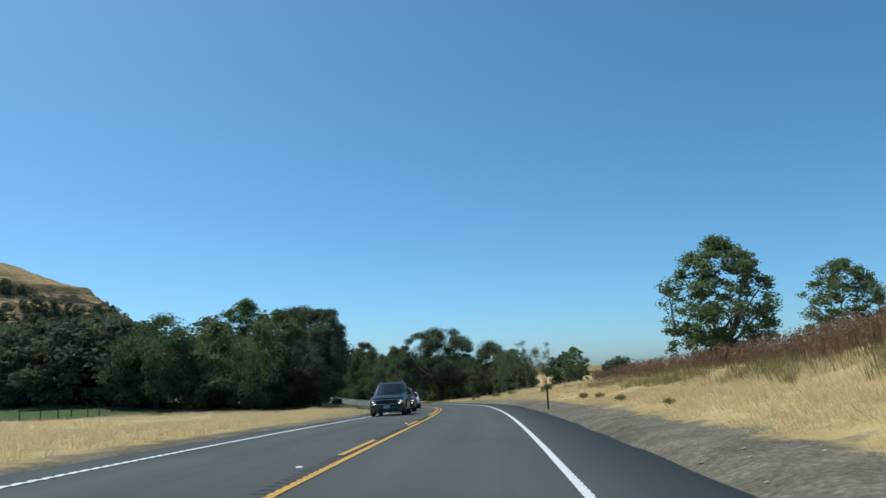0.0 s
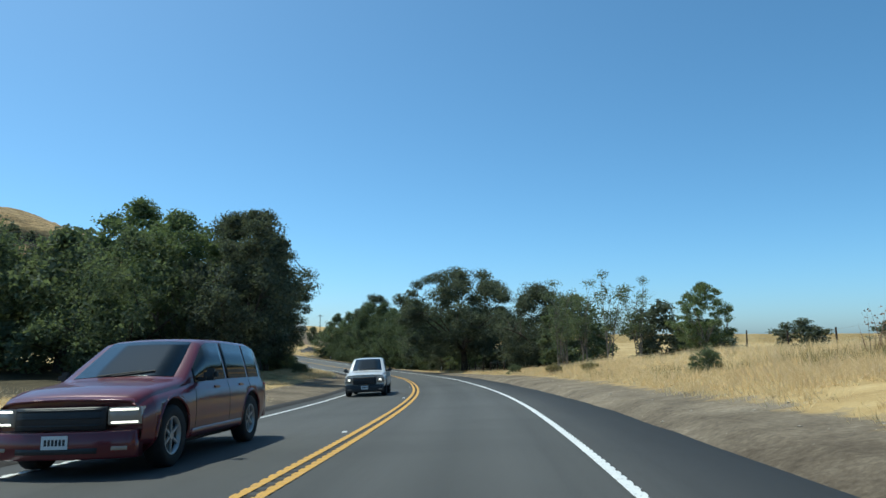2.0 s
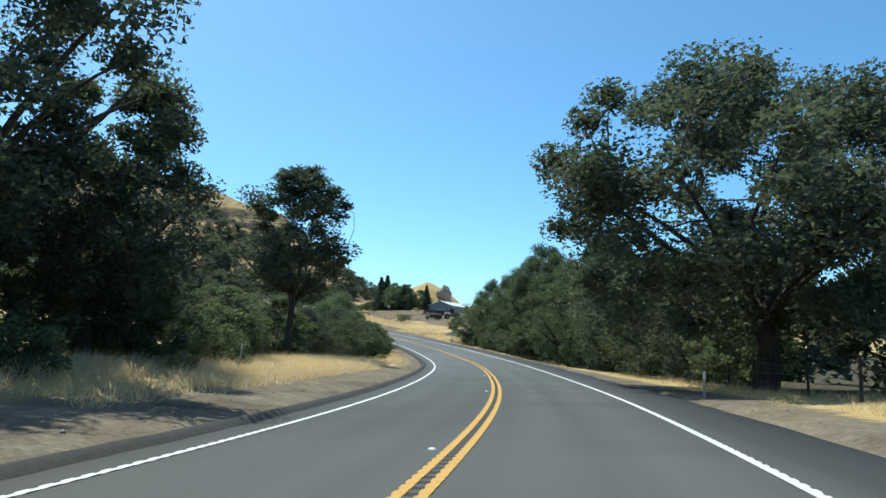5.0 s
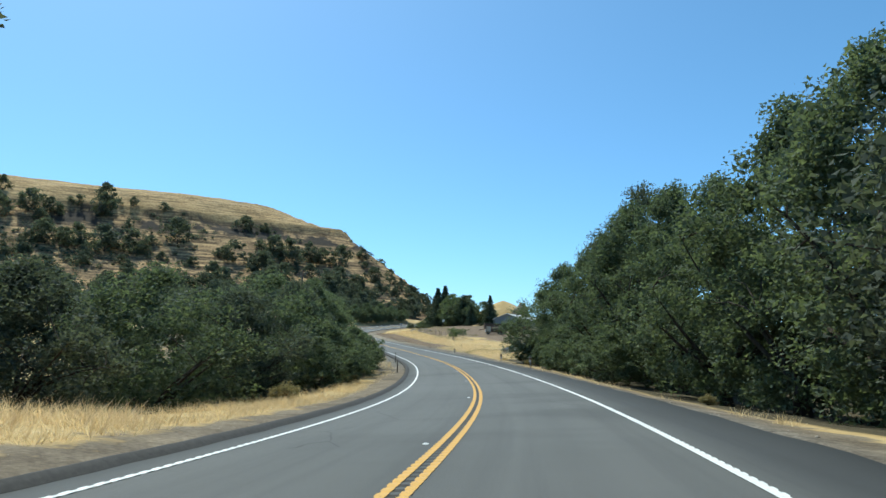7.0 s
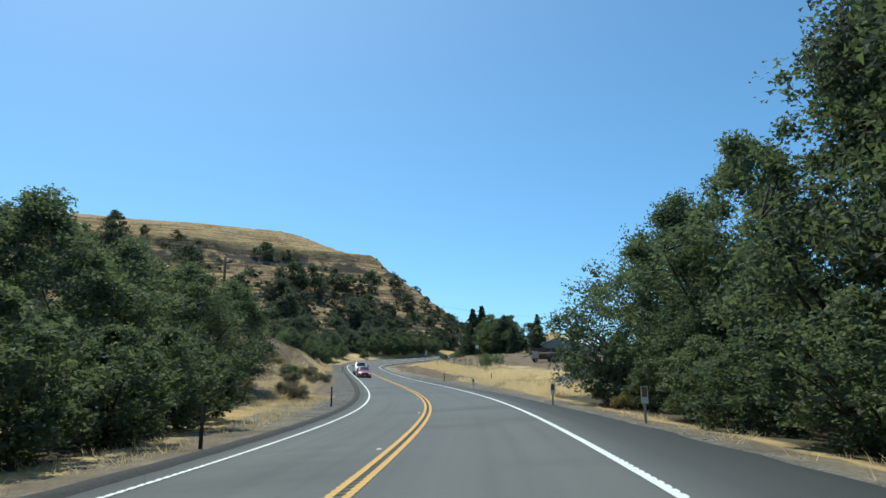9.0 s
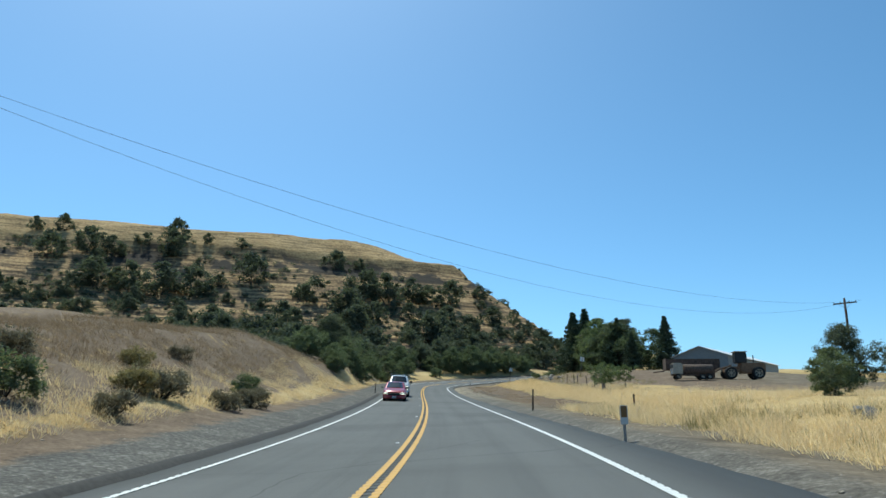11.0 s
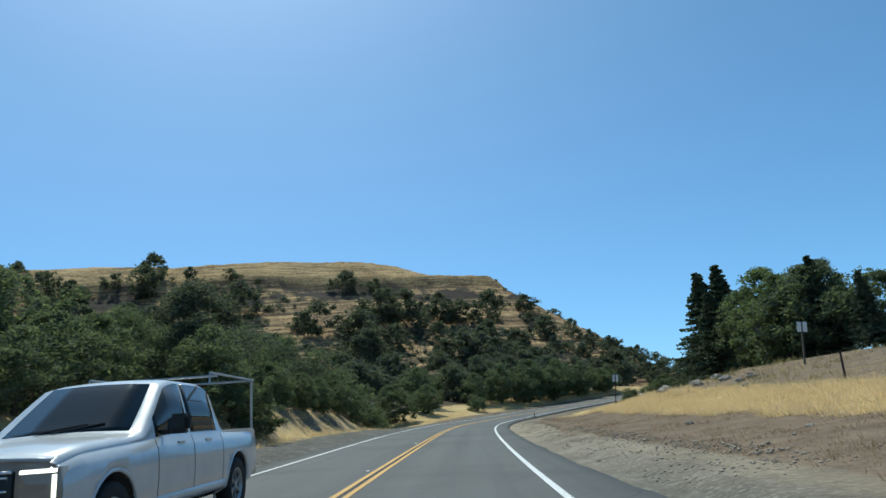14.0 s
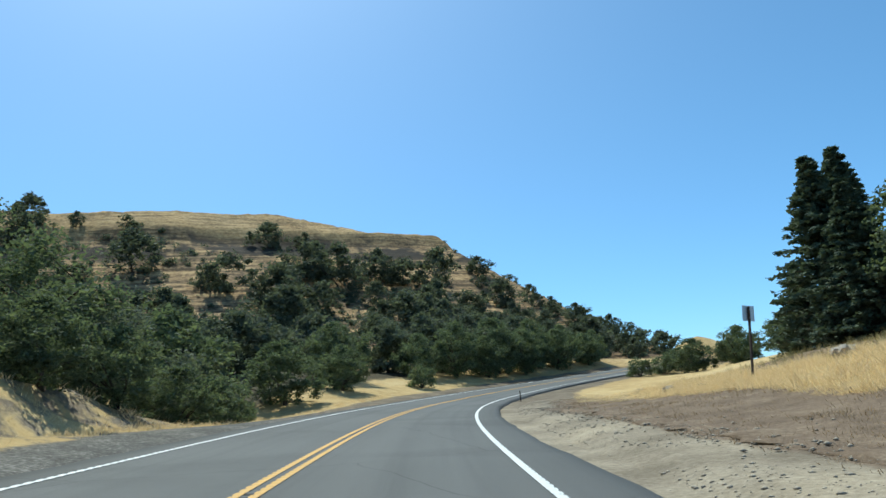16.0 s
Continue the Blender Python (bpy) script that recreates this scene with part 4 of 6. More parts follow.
# along our own lane
for proto, s, d, size, turn, wide in (
    (AIRY, 45, 18.6, 0.82, 0, 1.3), (AIRY, 52, 31.5, 0.72, 140, 1.25), (AIRY, 86, 19.2, 0.46, 220, 1.2), (BARE, 95, 11.8, 0.7, 0, 1), (BARE, 90, 14, 0.66, 90, 1), (BARE, 98, 14.5, 0.74, 200, 1), (BARE, 92, 17, 0.64, 250, 1), (BARE, 97, 12.8, 0.6, 300, 1), (BACK, 150, 62, 0.9, 0, 1.4), (BACK, 160, 70, 1.0, 90, 1.4), (BACK, 120, 110, 0.8, 0, 1.6), (BACK, 140, 120, 0.9, 40, 1.6), (BACK, 90, 120, 0.6, 90, 1.8), (BACK, 170, 140, 1.0, 140, 1.6), (BACK, 105, 130, 0.7, 240, 1.8), (BACK, 75, 140, 0.6, 200, 1.8), (BACK, 200, 160, 1.1, 20, 1.6),
    (FULL_B, 113.8, 15.0, 1.02, 20, 1.05), (FULL_C, 108, 17, 0.8, 20, 1.1), (BACK, 104, 24, 0.7, 60, 1.0), (OAK_A, 132, 10.6, 1.0, 0, 1.12), (BACK, 124, 22, 0.8, 80, 1.1), (BACK, 136, 20, 0.85, 130, 1.1), (FULL_C, 139, 12.5, 0.55, 10, 1.1), (FULL_B, 146, 12, 0.75, 230, 1.1),
    (FULL_A, 153, 12.5, 0.9, 230, 1.0), (FULL_B, 161, 13, 1.1, 330, 1.0), (TALL, 168, 13.5, 0.93, 60, 0.95), (TALL, 176, 14, 1.02, 240, 0.95), (TALL, 183, 13.6, 0.9, 150, 0.95), (TALL, 191, 14, 1.0, 20, 0.85), (TALL, 199, 13.6, 1.0, 80, 0.95), (TALL, 207, 13.6, 0.9, 170, 0.95), (TALL, 215, 13.8, 0.85, 280, 0.9), (FULL_A, 216, 12.0, 0.55, 40, 1.1),
    (TALL, 222.5, 14.0, 0.8, 40, 1.0), (FULL_A, 219, 10.4, 0.8, 190, 1.0), (BACK, 227, 21, 0.95, 30, 1.2), (BACK, 160, 25, 1.2, 0, 1.3), (BACK, 180, 25, 1.4, 90, 1.2), (BACK, 200, 25, 1.3, 180, 1.2), (FULL_B, 218, 24, 1.0, 270, 1.2),
    (CONE, 371, 26.5, 0.97, 0, 1.4), (CONE, 373, 28.8, 1.02, 100, 1.3), (CONE, 377, 25.5, 0.5, 200, 1.6), (CONE, 366, 26.8, 0.72, 60, 1.5), (CONE, 343.5, 40, 0.66, 30, 1.25), (CONE, 342, 34, 0.46, 130, 1.2), (FULL_C, 363, 30, 0.95, 110, 0.95), (CONE, 355, 32, 0.66, 20, 1.2), (CONE, 349, 33, 0.7, 70, 1.1), (AIRY, 357, 31, 1.0, 210, 1.2), (OAK_B, 353, 34, 0.75, 0, 1.0), (FULL_C, 349, 32, 0.92, 300, 1.1), (AIRY, 352, 30.5, 0.85, 80, 1.0), (FULL_C, 360, 35, 0.95, 30, 1.0), (FULL_C, 366, 36, 0.95, 60, 1.0), (FULL_C, 352, 40, 0.8, 160, 1.0), (SAPLING, 292.5, 17.0, 1.0, 0, 1.0), (SAPLING, 295.5, 18.0, 0.85, 90, 1.0), (SAPLING, 297, 20.5, 0.8, 200, 1.0),
    (FULL_C, 196, 9.2, 0.32, 70, 1.2), (FULL_C, 200.5, 9.4, 0.34, 190, 1.2), (FULL_C, 205, 9.2, 0.3, 300, 1.2), (FULL_C, 209.5, 9.4, 0.3, 40, 1.2), (FULL_C, 191, 9.6, 0.36, 140, 1.2), (FULL_C, 214, 9.6, 0.28, 100, 1.2), (FULL_C, 219, 9.0, 0.3, 10, 1.2), (SHRUB_A, 410, 8.2, 1.0, 0, 1.0), (SHRUB_A, 414, 9.5, 1.2, 90, 1.0), (SHRUB_A, 419, 10.5, 1.4, 200, 1.0), (FULL_C, 412, 14, 0.4, 120, 1.3), (FULL_C, 415, 18, 0.45, 220, 1.3), (FULL_C, 420, 22, 0.5, 20, 1.3), (FULL_C, 426, 14, 0.4, 20, 1.3), (OAK_C, 203, 16, 1.0, 30, 0.9), (FULL_B, 285, 36, 0.6, 60, 1.0), (FULL_B, 281, 39, 0.5, 160, 1.0), (FULL_C, 259, 19, 0.24, 60, 1.1),
):
    plant(proto, s, d, size, turn, wide)


def hill_tree(seed, lumps, label):
    return broad_tree(seed, 7, 8, 0.2, 50, 1700, 0.5, OAK_LEAF, BARK, lumps, 0.16, label, limbs=2, twigs=0, name="hillside_tree", top=0.2)


# single oaks of the hillside: x, y, crown width
RIM_OAKS = [(-366, 319, 6.7), (-369, 309, 4.8), (-334, 351, 11), (-341, 356, 8.5), (-332, 366, 4.5), (-322, 377, 4.0), (-347, 322, 11.2), (-343, 330, 8.9), (-344, 344, 5.5), (-299, 368, 13.2),
            (-308, 336, 13.6), (-301, 346, 10.8), (-296, 409, 8.7), (-292, 420, 5.3), (-273, 380, 10.0), (-321, 316, 11.9), (-313, 325, 10.9), (-256, 384, 10.6), (-348, 308, 10.6)]
SLOPE_OAKS = [(-263, 408, 10.9), (-271, 404, 9.9), (-274, 410, 7.3), (-260, 421, 10.0), (-257, 428, 8.9), (-250, 435, 11.3), (-253, 459, 9.7), (-255, 480, 6.5), (-238, 465, 5.2), (-229, 462, 5.4),
              (-222, 459, 5.3), (-234, 443, 11.1), (-234, 415, 9.0), (-229, 422, 8.0), (-229, 398, 9.3), (-220, 401, 9.1), (-213, 413, 8.7), (-251, 392, 8.8), (-260, 385, 10.0), (-216, 455, 6.3)]

END_OAKS = [(-210, 434, 6), (-204, 431, 6.2), (-209, 447, 5.5), (-199, 440, 6.5), (-193, 433, 6.5), (-221, 448, 5.2), (-214, 446, 6), (-228, 452, 5), (-232, 441, 6), (-229, 425, 7), (-205, 441, 5.6), (-189, 428, 6), (-196, 446, 5), (-217, 438, 6.4), (-224, 434, 6.2),
            (-217, 461, 5.5), (-211, 456, 6), (-205, 450, 6.5), (-201, 453, 6.5), (-204, 461, 6), (-210, 465, 5.5), (-194, 441, 6.5), (-191, 447, 6.2), (-198, 459, 6), (-188, 441, 6.2), (-222, 464, 5), (-215, 451, 6)]


def hill_trees():
    rng = np.random.default_rng(7)
    protos = [hill_tree(71, 0.3, "small dark oak on the dry hillside"), hill_tree(72, 0.45, "small dark oak on the dry hillside"), hill_tree(73, 0.55, "small dark oak on the dry hillside")]
    global HILL_PROTO
    HILL_PROTO = protos[0]
    spots = [(x, y, w / 8 * rng.uniform(1.2, 1.4) * (0.75 if y > 440 else 1)) for x, y, w in RIM_OAKS + SLOPE_OAKS]
    for _ in range(6000):
        x, y = rng.uniform(-400, -150), rng.uniform(240, 570)
        dep = float(plateau_depth(np.array([x]), np.array([y]))[0])
        s, d = (float(a[0]) for a in along([x], [y]))
        if dep > -8 or dep < -140 or abs(d) < 48 or (y > 350 and x > -130 - 0.45 * (y - 283)):
            continue
        want = np.interp(dep, [-140, -100, -75, -50, -30, -8], [0.5, 0.5, 0.42, 0.2, 0.12, 0.05])
        if y > 425 and dep > -72:
            want *= 0.25
        if rng.random() < want:
            spots.append((x, y, rng.uniform(0.65, 1.35) * (1.2 if dep < -65 else 0.8) * (0.55 if y > 422 and x > -235 else 1)))
        if len(spots) >= 245:
            break
    spots += [(x, y, w / 8) for x, y, w in END_OAKS]
    for n, (x, y, f) in enumerate(spots):
        m = pose(x, y, ground_z(x, y) - 0.4, 0, 0, rng.uniform(0, 360))
        k = protos[n % 3]
        ob = k if n < 3 else copy_thing(k, m)
        ob.matrix_basis = m
        ob["group"] = "trees on the hillside"
        ob.scale = (f * rng.uniform(0.9, 1.15), f * rng.uniform(0.9, 1.15), f * rng.uniform(0.85, 1.1))


def hill_scrub():
    """Low bushes between the trees of the hillside."""
    rng = np.random.default_rng(17)
    n = 16000
    x, y = rng.uniform(-430, -150, n), rng.uniform(230, 570, n)
    dep = plateau_depth(x, y)
    s, d = along(x, y)
    want = np.interp(dep, [-140, -100, -60, -30, -8, 0, 4], [0.8, 0.8, 0.5, 0.36, 0.34, 0.12, 0.0])
    lump = rough_noise(x, y, 30, 9.0)
    keep = (rng.random(n) < want * np.clip(0.7 + 2.0 * lump, 0, 2) * np.where((y > 425) & (dep > -72), 0.5, 1.0)) & (np.abs(d) > 48) & ((y < 350) | (x < -132 - 0.46 * (y - 283)))
    x, y = x[keep][:3300], y[keep][:3300]
    c = np.stack([x, y, height(x, y) + 0.5], -1)
    me = leaf_cloud("hillside_scrub", rng, c, rng.uniform(0.6, 2.2, len(c)), 135000, 0.48, OAK_LEAF, 0.7)
    tagged(new("hillside_scrub", me), "low dark scrub scattered over the hillside", "scrub", kind="stuff")


hill_scrub()


hill_trees()


# ---- dry grass ----
def blades(name, rng, x, y, z, tall, per, lean, mat, width=0.012):
    """Tufts of narrow bent blades."""
    n = len(x)
    k = np.repeat(np.arange(n), per)
    a = rng.uniform(0, 2 * np.pi, n * per)
    r = np.abs(rng.normal(size=n * per)) * 0.16
    b = np.stack([x[k] + r * np.cos(a), y[k] + r * np.sin(a), z[k] - 0.03], -1)
    h = tall[k] * rng.uniform(0.55, 1.15, n * per)
    out = np.stack([np.cos(a), np.sin(a), np.zeros_like(a)], -1) * (h * rng.uniform(0.1, lean, n * per))[:, None]
    tip = b + out + np.stack([0 * h, 0 * h, h], -1)
    side = np.stack([-np.sin(a + 0.7), np.cos(a + 0.7), 0 * a], -1) * (width * rng.uniform(0.7, 1.6, n * per))[:, None]
    v = np.stack([b - side, b + side, tip], 1).reshape(-1, 3)
    return fast_mesh(name, v, np.arange(len(v)), 3, mat)


def scatter(rng, n, s0, s1, d0, d1, patch=3.0, cut=-0.15, seed=0.0):
    s, d = rng.uniform(s0, s1, n), rng.uniform(d0, d1, n)
    p = on_road(s, d)
    keep = rough_noise(p[:, 0], p[:, 1], patch, seed) + rng.normal(size=n) * 0.12 > cut
    p = p[keep]
    return p[:, 0], p[:, 1], height(p[:, 0], p[:, 1])


def meadows():
    rng = np.random.default_rng(5)
    sets = (  # tufts, along from-to, aside from-to, height, cut
        (5200, 2, 62, 7.3, 10.5, 0.26, -0.05), (3800, 0, 32, 8.2, 14, 0.28, -0.35), (7000, 2, 62, 9.6, 15, 0.4, -0.15), (6000, 55, 112, 7.8, 12, 0.5, -0.2), (5500, 55, 112, 11, 20, 0.65, -0.2), (2500, 112, 150, 8, 12, 0.5, 0.0), (300, 150, 228, 6.4, 8.2, 0.4, 0.1),
        (3500, 228, 266, 7.4, 13, 0.75, -0.2), (4500, 262, 300, 11.2, 15, 0.45, -0.2), (4600, 235, 308, 12, 22, 0.8, -0.2), (11000, 285, 362, 12.0, 17, 0.5, -0.4), (1500, 355, 378, 9, 15, 0.3, -0.1), (2600, 305, 370, 16.5, 25, 0.26, 0.12),
        (8000, 0, 70, -14, -5.6, 0.4, -0.15), (5000, 0, 75, -30, -13, 0.5, -0.15), (5000, 70, 118, -14, -8.3, 0.4, -0.1), (6000, 115, 160, -13, -6.8, 0.65, -0.2), (2200, 155, 190, -9.5, -5.9, 0.5, -0.1), (250, 190, 214, -7.4, -5.6, 0.4, 0.1), (900, 214, 235, -9.5, -5.9, 0.45, -0.1),
        (4800, 226, 296, -12, -7.6, 0.55, -0.1), (11000, 230, 306, -21, -11, 0.5, -0.3), (1500, 296, 318, -8.4, -6.6, 0.4, -0.1), (1600, 316, 380, -8.3, -6.7, 0.35, -0.05), (2500, 304, 352, -12, -8.0, 0.3, 0.0),
    )
    for k, (n, s0, s1, d0, d1, tall, cut) in enumerate(sets):
        x, y, z = scatter(rng, n, s0, s1, d0, d1, 3.5, cut, k * 1.7)
        me = blades("dry_grass", rng, x, y, z, tall * rng.uniform(0.35, 0.9, len(x)), 7, 1.7, STUBBLE if d1 == -11 else STRAW, 0.008)
        tagged(new("dry_grass", me), "tall dry golden grass beside the road", "grass", kind="stuff")


meadows()


def weeds():
    rng = np.random.default_rng(6)
    for n, s0, s1, d0, d1, tall, cut in ((3800, 6, 62, 11.0, 16.5, 0.55, 0.02), (1500, 60, 112, 8.4, 17, 0.4, 0.12), (1500, 228, 262, 8, 15, 0.5, 0.12), (2200, 300, 372, 15, 26, 0.45, 0.0)):
        x, y, z = scatter(rng, n, s0, s1, d0, d1, 3.0, cut, s0 * 0.3)
        me = blades("olive_weeds", rng, x, y, z, tall * rng.uniform(0.5, 1.1, len(x)), 8, 0.6, OLIVE, 0.01)
        tagged(new("olive_weeds", me), "patches of olive green weeds among dry grass", "weeds", kind="stuff")
    x, y, z = scatter(rng, 4500, 14, 62, 13.5, 30, 4.0, -0.2, 4.0)
    tall = rng.uniform(0.7, 1.5, len(x))
    st = blades("dry_weeds", rng, x, y, z, tall, 4, 0.35, WEED, 0.014)
    tagged(new("dry_weeds", st), "reddish brown dry weed stems on the bank", "weeds", kind="stuff")
    x2, y2, z2 = scatter(rng, 13000, 268, 370, 7.3, 12.6, 2.0, -0.1, 8.0)
    low = blades("dry_weeds", rng, x2, y2, z2, rng.uniform(0.03, 0.13, len(x2)), 6, 1.6, STUBBLE, 0.008)
    tagged(new("dry_weeds", low), "short brown stubble on the dirt bank", "weeds", kind="stuff")
    c = np.stack([x, y, z + tall * 0.75], -1)
    me = leaf_cloud("weed_heads", rng, c, np.full(len(c), 0.28), 48000, 0.083, WEED, 1.0)
    tagged(new("weed_heads", me), "reddish brown seed heads of dry weeds", "weeds", kind="stuff")


weeds()


def gravel():
    """Loose stones on the dirt shoulders."""
    rng = np.random.default_rng(8)
    ico = [(0, 0, 1), (0.9, 0, 0.1), (0.2, 0.85, 0), (-0.75, 0.5, 0.1), (-0.7, -0.6, 0), (0.25, -0.9, 0.1), (0, 0, -0.6)]
    tri = [(0, 1, 2), (0, 2, 3), (0, 3, 4), (0, 4, 5), (0, 5, 1), (6, 2, 1), (6, 3, 2), (6, 4, 3), (6, 5, 4), (6, 1, 5)]
    x, y, z = [], [], []
    for n, s0, s1, d0, d1 in ((900, 5, 110, 5.6, 8.6), (500, 110, 235, 5.6, 7), (1500, 235, 370, 5.2, 10), (9000, 296, 368, 5.5, 8.2), (700, 45, 120, -9, -5), (400, 120, 230, -7, -5), (700, 230, 300, -9, -5)):
        a, b, c = scatter(rng, n, s0, s1, d0, d1, 2.5, -0.1, 2.0)
        x, y, z = np.append(x, a), np.append(y, b), np.append(z, c)
    # clods along the washed-out lip
    cs = rng.uniform(298, 356, 1700)
    cd = np.interp(cs, [298, 316, 330, 345, 356], [7.6, 7.7, 7.6, 7.4, 6.4]) + 0.15 + rng.normal(size=1700) * 0.33
    cp = on_road(cs, cd)
    x, y, z = np.append(x, cp[:, 0]), np.append(y, cp[:, 1]), np.append(z, height(cp[:, 0], cp[:, 1]) + 0.03)
    n = len(x)
    r = 0.015 + 0.05 * rng.random(n) ** 4
    r[-1700:] = 0.018 + 0.06 * rng.random(1700) ** 3.5
    base = np.array(ico)[None] * (rng.uniform(0.7, 1.3, (n, len(ico), 1)) * r[:, None, None])
    w = rng.uniform(0, 6.28, n)
    cx, sx = np.cos(w)[:, None], np.sin(w)[:, None]
    v = np.stack([base[..., 0] * cx - base[..., 1] * sx + x[:, None], base[..., 0] * sx + base[..., 1] * cx + y[:, None], base[..., 2] * 0.5 + z[:, None]], -1).reshape(-1, 3)
    f = (np.array(tri)[None] + (np.arange(n) * len(ico))[:, None, None]).reshape(-1)
    me = fast_mesh("gravel", v, f, 3, STONE)
    tagged(new("gravel", me), "loose pale stones on the dirt shoulder", "gravel", kind="stuff")


STONE = plain_material("stone", (0.47, 0.40, 0.31), 0.9, vary=0.5, scale=3)
gravel()
for proto, s, d, size, turn in ((SHRUB_B, 84, 8.6, 0.45, 0), (SHRUB_B, 79, 9.5, 0.4, 90), (SHRUB_A, 66, 10.5, 0.4, 30), (SHRUB_B, 40, 8.4, 0.22, 60), (SHRUB_B, 30, 8.3, 0.2, 0), (SHRUB_B, 23, 8.4, 0.16, 50), (SHRUB_B, 36, 8.6, 0.2, 230), (SHRUB_A, 118, -10.5, 0.6, 0), (SHRUB_B, 124, -9.8, 0.5, 100), (SHRUB_A, 132, -11.5, 0.8, 200),
                               (SHRUB_A, 244, -10, 0.55, 30), (SHRUB_B, 250, -9.5, 0.6, 90), (SHRUB_B, 256, -12, 0.6, 10), (SHRUB_A, 262, -9, 0.5, 60), (SHRUB_A, 98, 8.6, 0.4, 0), (SHRUB_A, 104, 16, 0.7, 40), (SHRUB_B, 176, -8.5, 0.6, 40), (SHRUB_B, 190, -7.8, 0.55, 80), (SHRUB_B, 172, 8.6, 0.28, 10), (SHRUB_B, 216, 8.4, 0.5, 10)):
    plant(proto, s, d, size, turn)


for s, d, size, turn in ((230, -7.9, 0.75, 0), (233, -8.8, 0.6, 70), (241, -9.2, 0.7, 140), (246, -8.2, 0.5, 200), (251, -8.9, 0.7, 260), (254, -7.6, 0.55, 20), (257.5, -7.4, 0.62, 90), (261, -8.1, 0.5, 160), (248, -12.5, 0.6, 40), (264, -13, 0.55, 100)):
    plant(SAGE_BUSH, s, d, size, turn)
# green bushes where the mound ends
for s, d, size, turn in ((302.5, -9.4, 0.24, 80), (305, -9.9, 0.28, 150), (308, -10.2, 0.28, 230)):
    plant(FULL_C, s, d, size, turn, 1.2)


# ---- roadside things ----
def beside(s, d, turn=0.0, up=0.0):
    """A pose on the ground beside the road; its y axis runs along the road."""
    x, y, z = spot(s, d)
    return pose(x, y, z + up, 0, 0, math.degrees(float(np.interp(s, LEN, HEAD))) + turn)


WOOD = plain_material("weathered_wood", (0.16, 0.125, 0.095), 0.9, vary=0.55, scale=14)
DARK_WOOD = plain_material("dark_wood", (0.07, 0.05, 0.04), 0.9, vary=0.5, scale=14)
STEEL = plain_material("galvanised_steel", (0.42, 0.43, 0.43), 0.45, 0.7, 0.25, 8)
SIGN_WHITE = plain_material("white_sheet", (0.72, 0.72, 0.70), 0.5, vary=0.15, scale=10)
SIGN_BACK = plain_material("bare_aluminium", (0.50, 0.51, 0.52), 0.4, 0.8, 0.2, 8)
AMBER = plain_material("amber_reflector", (0.26, 0.15, 0.06), 0.35, vary=0.2, scale=20)
RUST = plain_material("rust", (0.15, 0.098, 0.072), 0.85, vary=0.6, scale=3)
ORANGE = plain_material("faded_orange_paint", (0.27, 0.155, 0.085), 0.7, vary=0.5, scale=4)
CREAM = plain_material("dusty_cream_paint", (0.50, 0.44, 0.34), 0.6, vary=0.35, scale=4)
BLACK = plain_material("black_rubber", (0.018, 0.018, 0.018), 0.8, vary=0.4, scale=12)
DARK = plain_material("dark_plastic", (0.022, 0.023, 0.025), 0.5, vary=0.3, scale=10)
ROOF = plain_material("white_metal_roof", (0.72, 0.72, 0.70), 0.45, 0.0, 0.12, 2)
SIDING = plain_material("grey_metal_siding", (0.23, 0.24, 0.24), 0.6, 0.0, 0.2, 2)
BOULDER = plain_material("boulder", (0.40, 0.345, 0.28), 0.9, vary=0.5, scale=2.5)
CONCRETE = plain_material("old_concrete", (0.25, 0.245, 0.24), 0.9, vary=0.3, scale=4)


def marker_post(m, tall, label, plate=""):
    """A roadside delineator: a wooden or steel post, with or without a reflector plate."""
    post = empty("marker_post", m, label, "marker post", "marker posts")
    if plate:
        put("post", Shape().block((-0.035, -0.02, -0.4), (0.035, 0.02, tall), 0.006).mesh("post", STEEL), post)
        if plate == "amber":
            pl = put("plate", Shape().block((-0.10, -0.032, tall - 0.42), (0.10, -0.022, tall + 0.06), 0.003).mesh("plate", SIGN_WHITE), post, "white sheet metal plate")
            put("reflector", Shape().block((-0.075, -0.04, tall - 0.24), (0.075, -0.033, tall + 0.04), 0.003).mesh("reflector", AMBER), pl, "amber reflector")
        else:
            put("cap", Shape().block((-0.04, -0.026, tall - 0.22), (0.04, -0.0205, tall + 0.01), 0.002).mesh("cap", SIGN_WHITE), post, "pale reflective strip")
    else:
        put("post", Shape().block((-0.042, -0.042, -0.4), (0.042, 0.042, tall), 0.01).mesh("post", DARK_WOOD), post)
        put("cap", Shape().block((-0.04, -0.046, tall - 0.42), (0.04, -0.0425, tall - 0.02), 0.001).mesh("cap", WOOD), post, "pale weathered face of the post")
    return post


for s, d, tall, plate, lean in ((36, 5.9, 1.05, "", 0), (128.8, -9.6, 1.0, "stake", 6), (266, 6.0, 1.15, "", 1.5), (299.5, -4.9, 0.95, "", 1), (224.5, -5.15, 1.05, "", 0), (203.5, -5.15, 1.05, "", 1),
                               (206, 6.4, 0.95, "amber", 0), (218.7, 5.8, 0.95, "amber", 1), (245, 5.4, 0.85, "amber", -1), (264, 11.1, 0.7, "", 0), (125, 6.2, 0.8, "stake", 0), (374, 5.0, 0.75, "", 0)):
    m = beside(s, d) @ pose(0, 0, 0, 0, lean)
    marker_post(m, tall, {"": "dark wooden marker post on the road shoulder", "stake": "thin pale steel stake in dry grass", "amber": "marker post with an amber and white reflector plate"}[plate], plate)


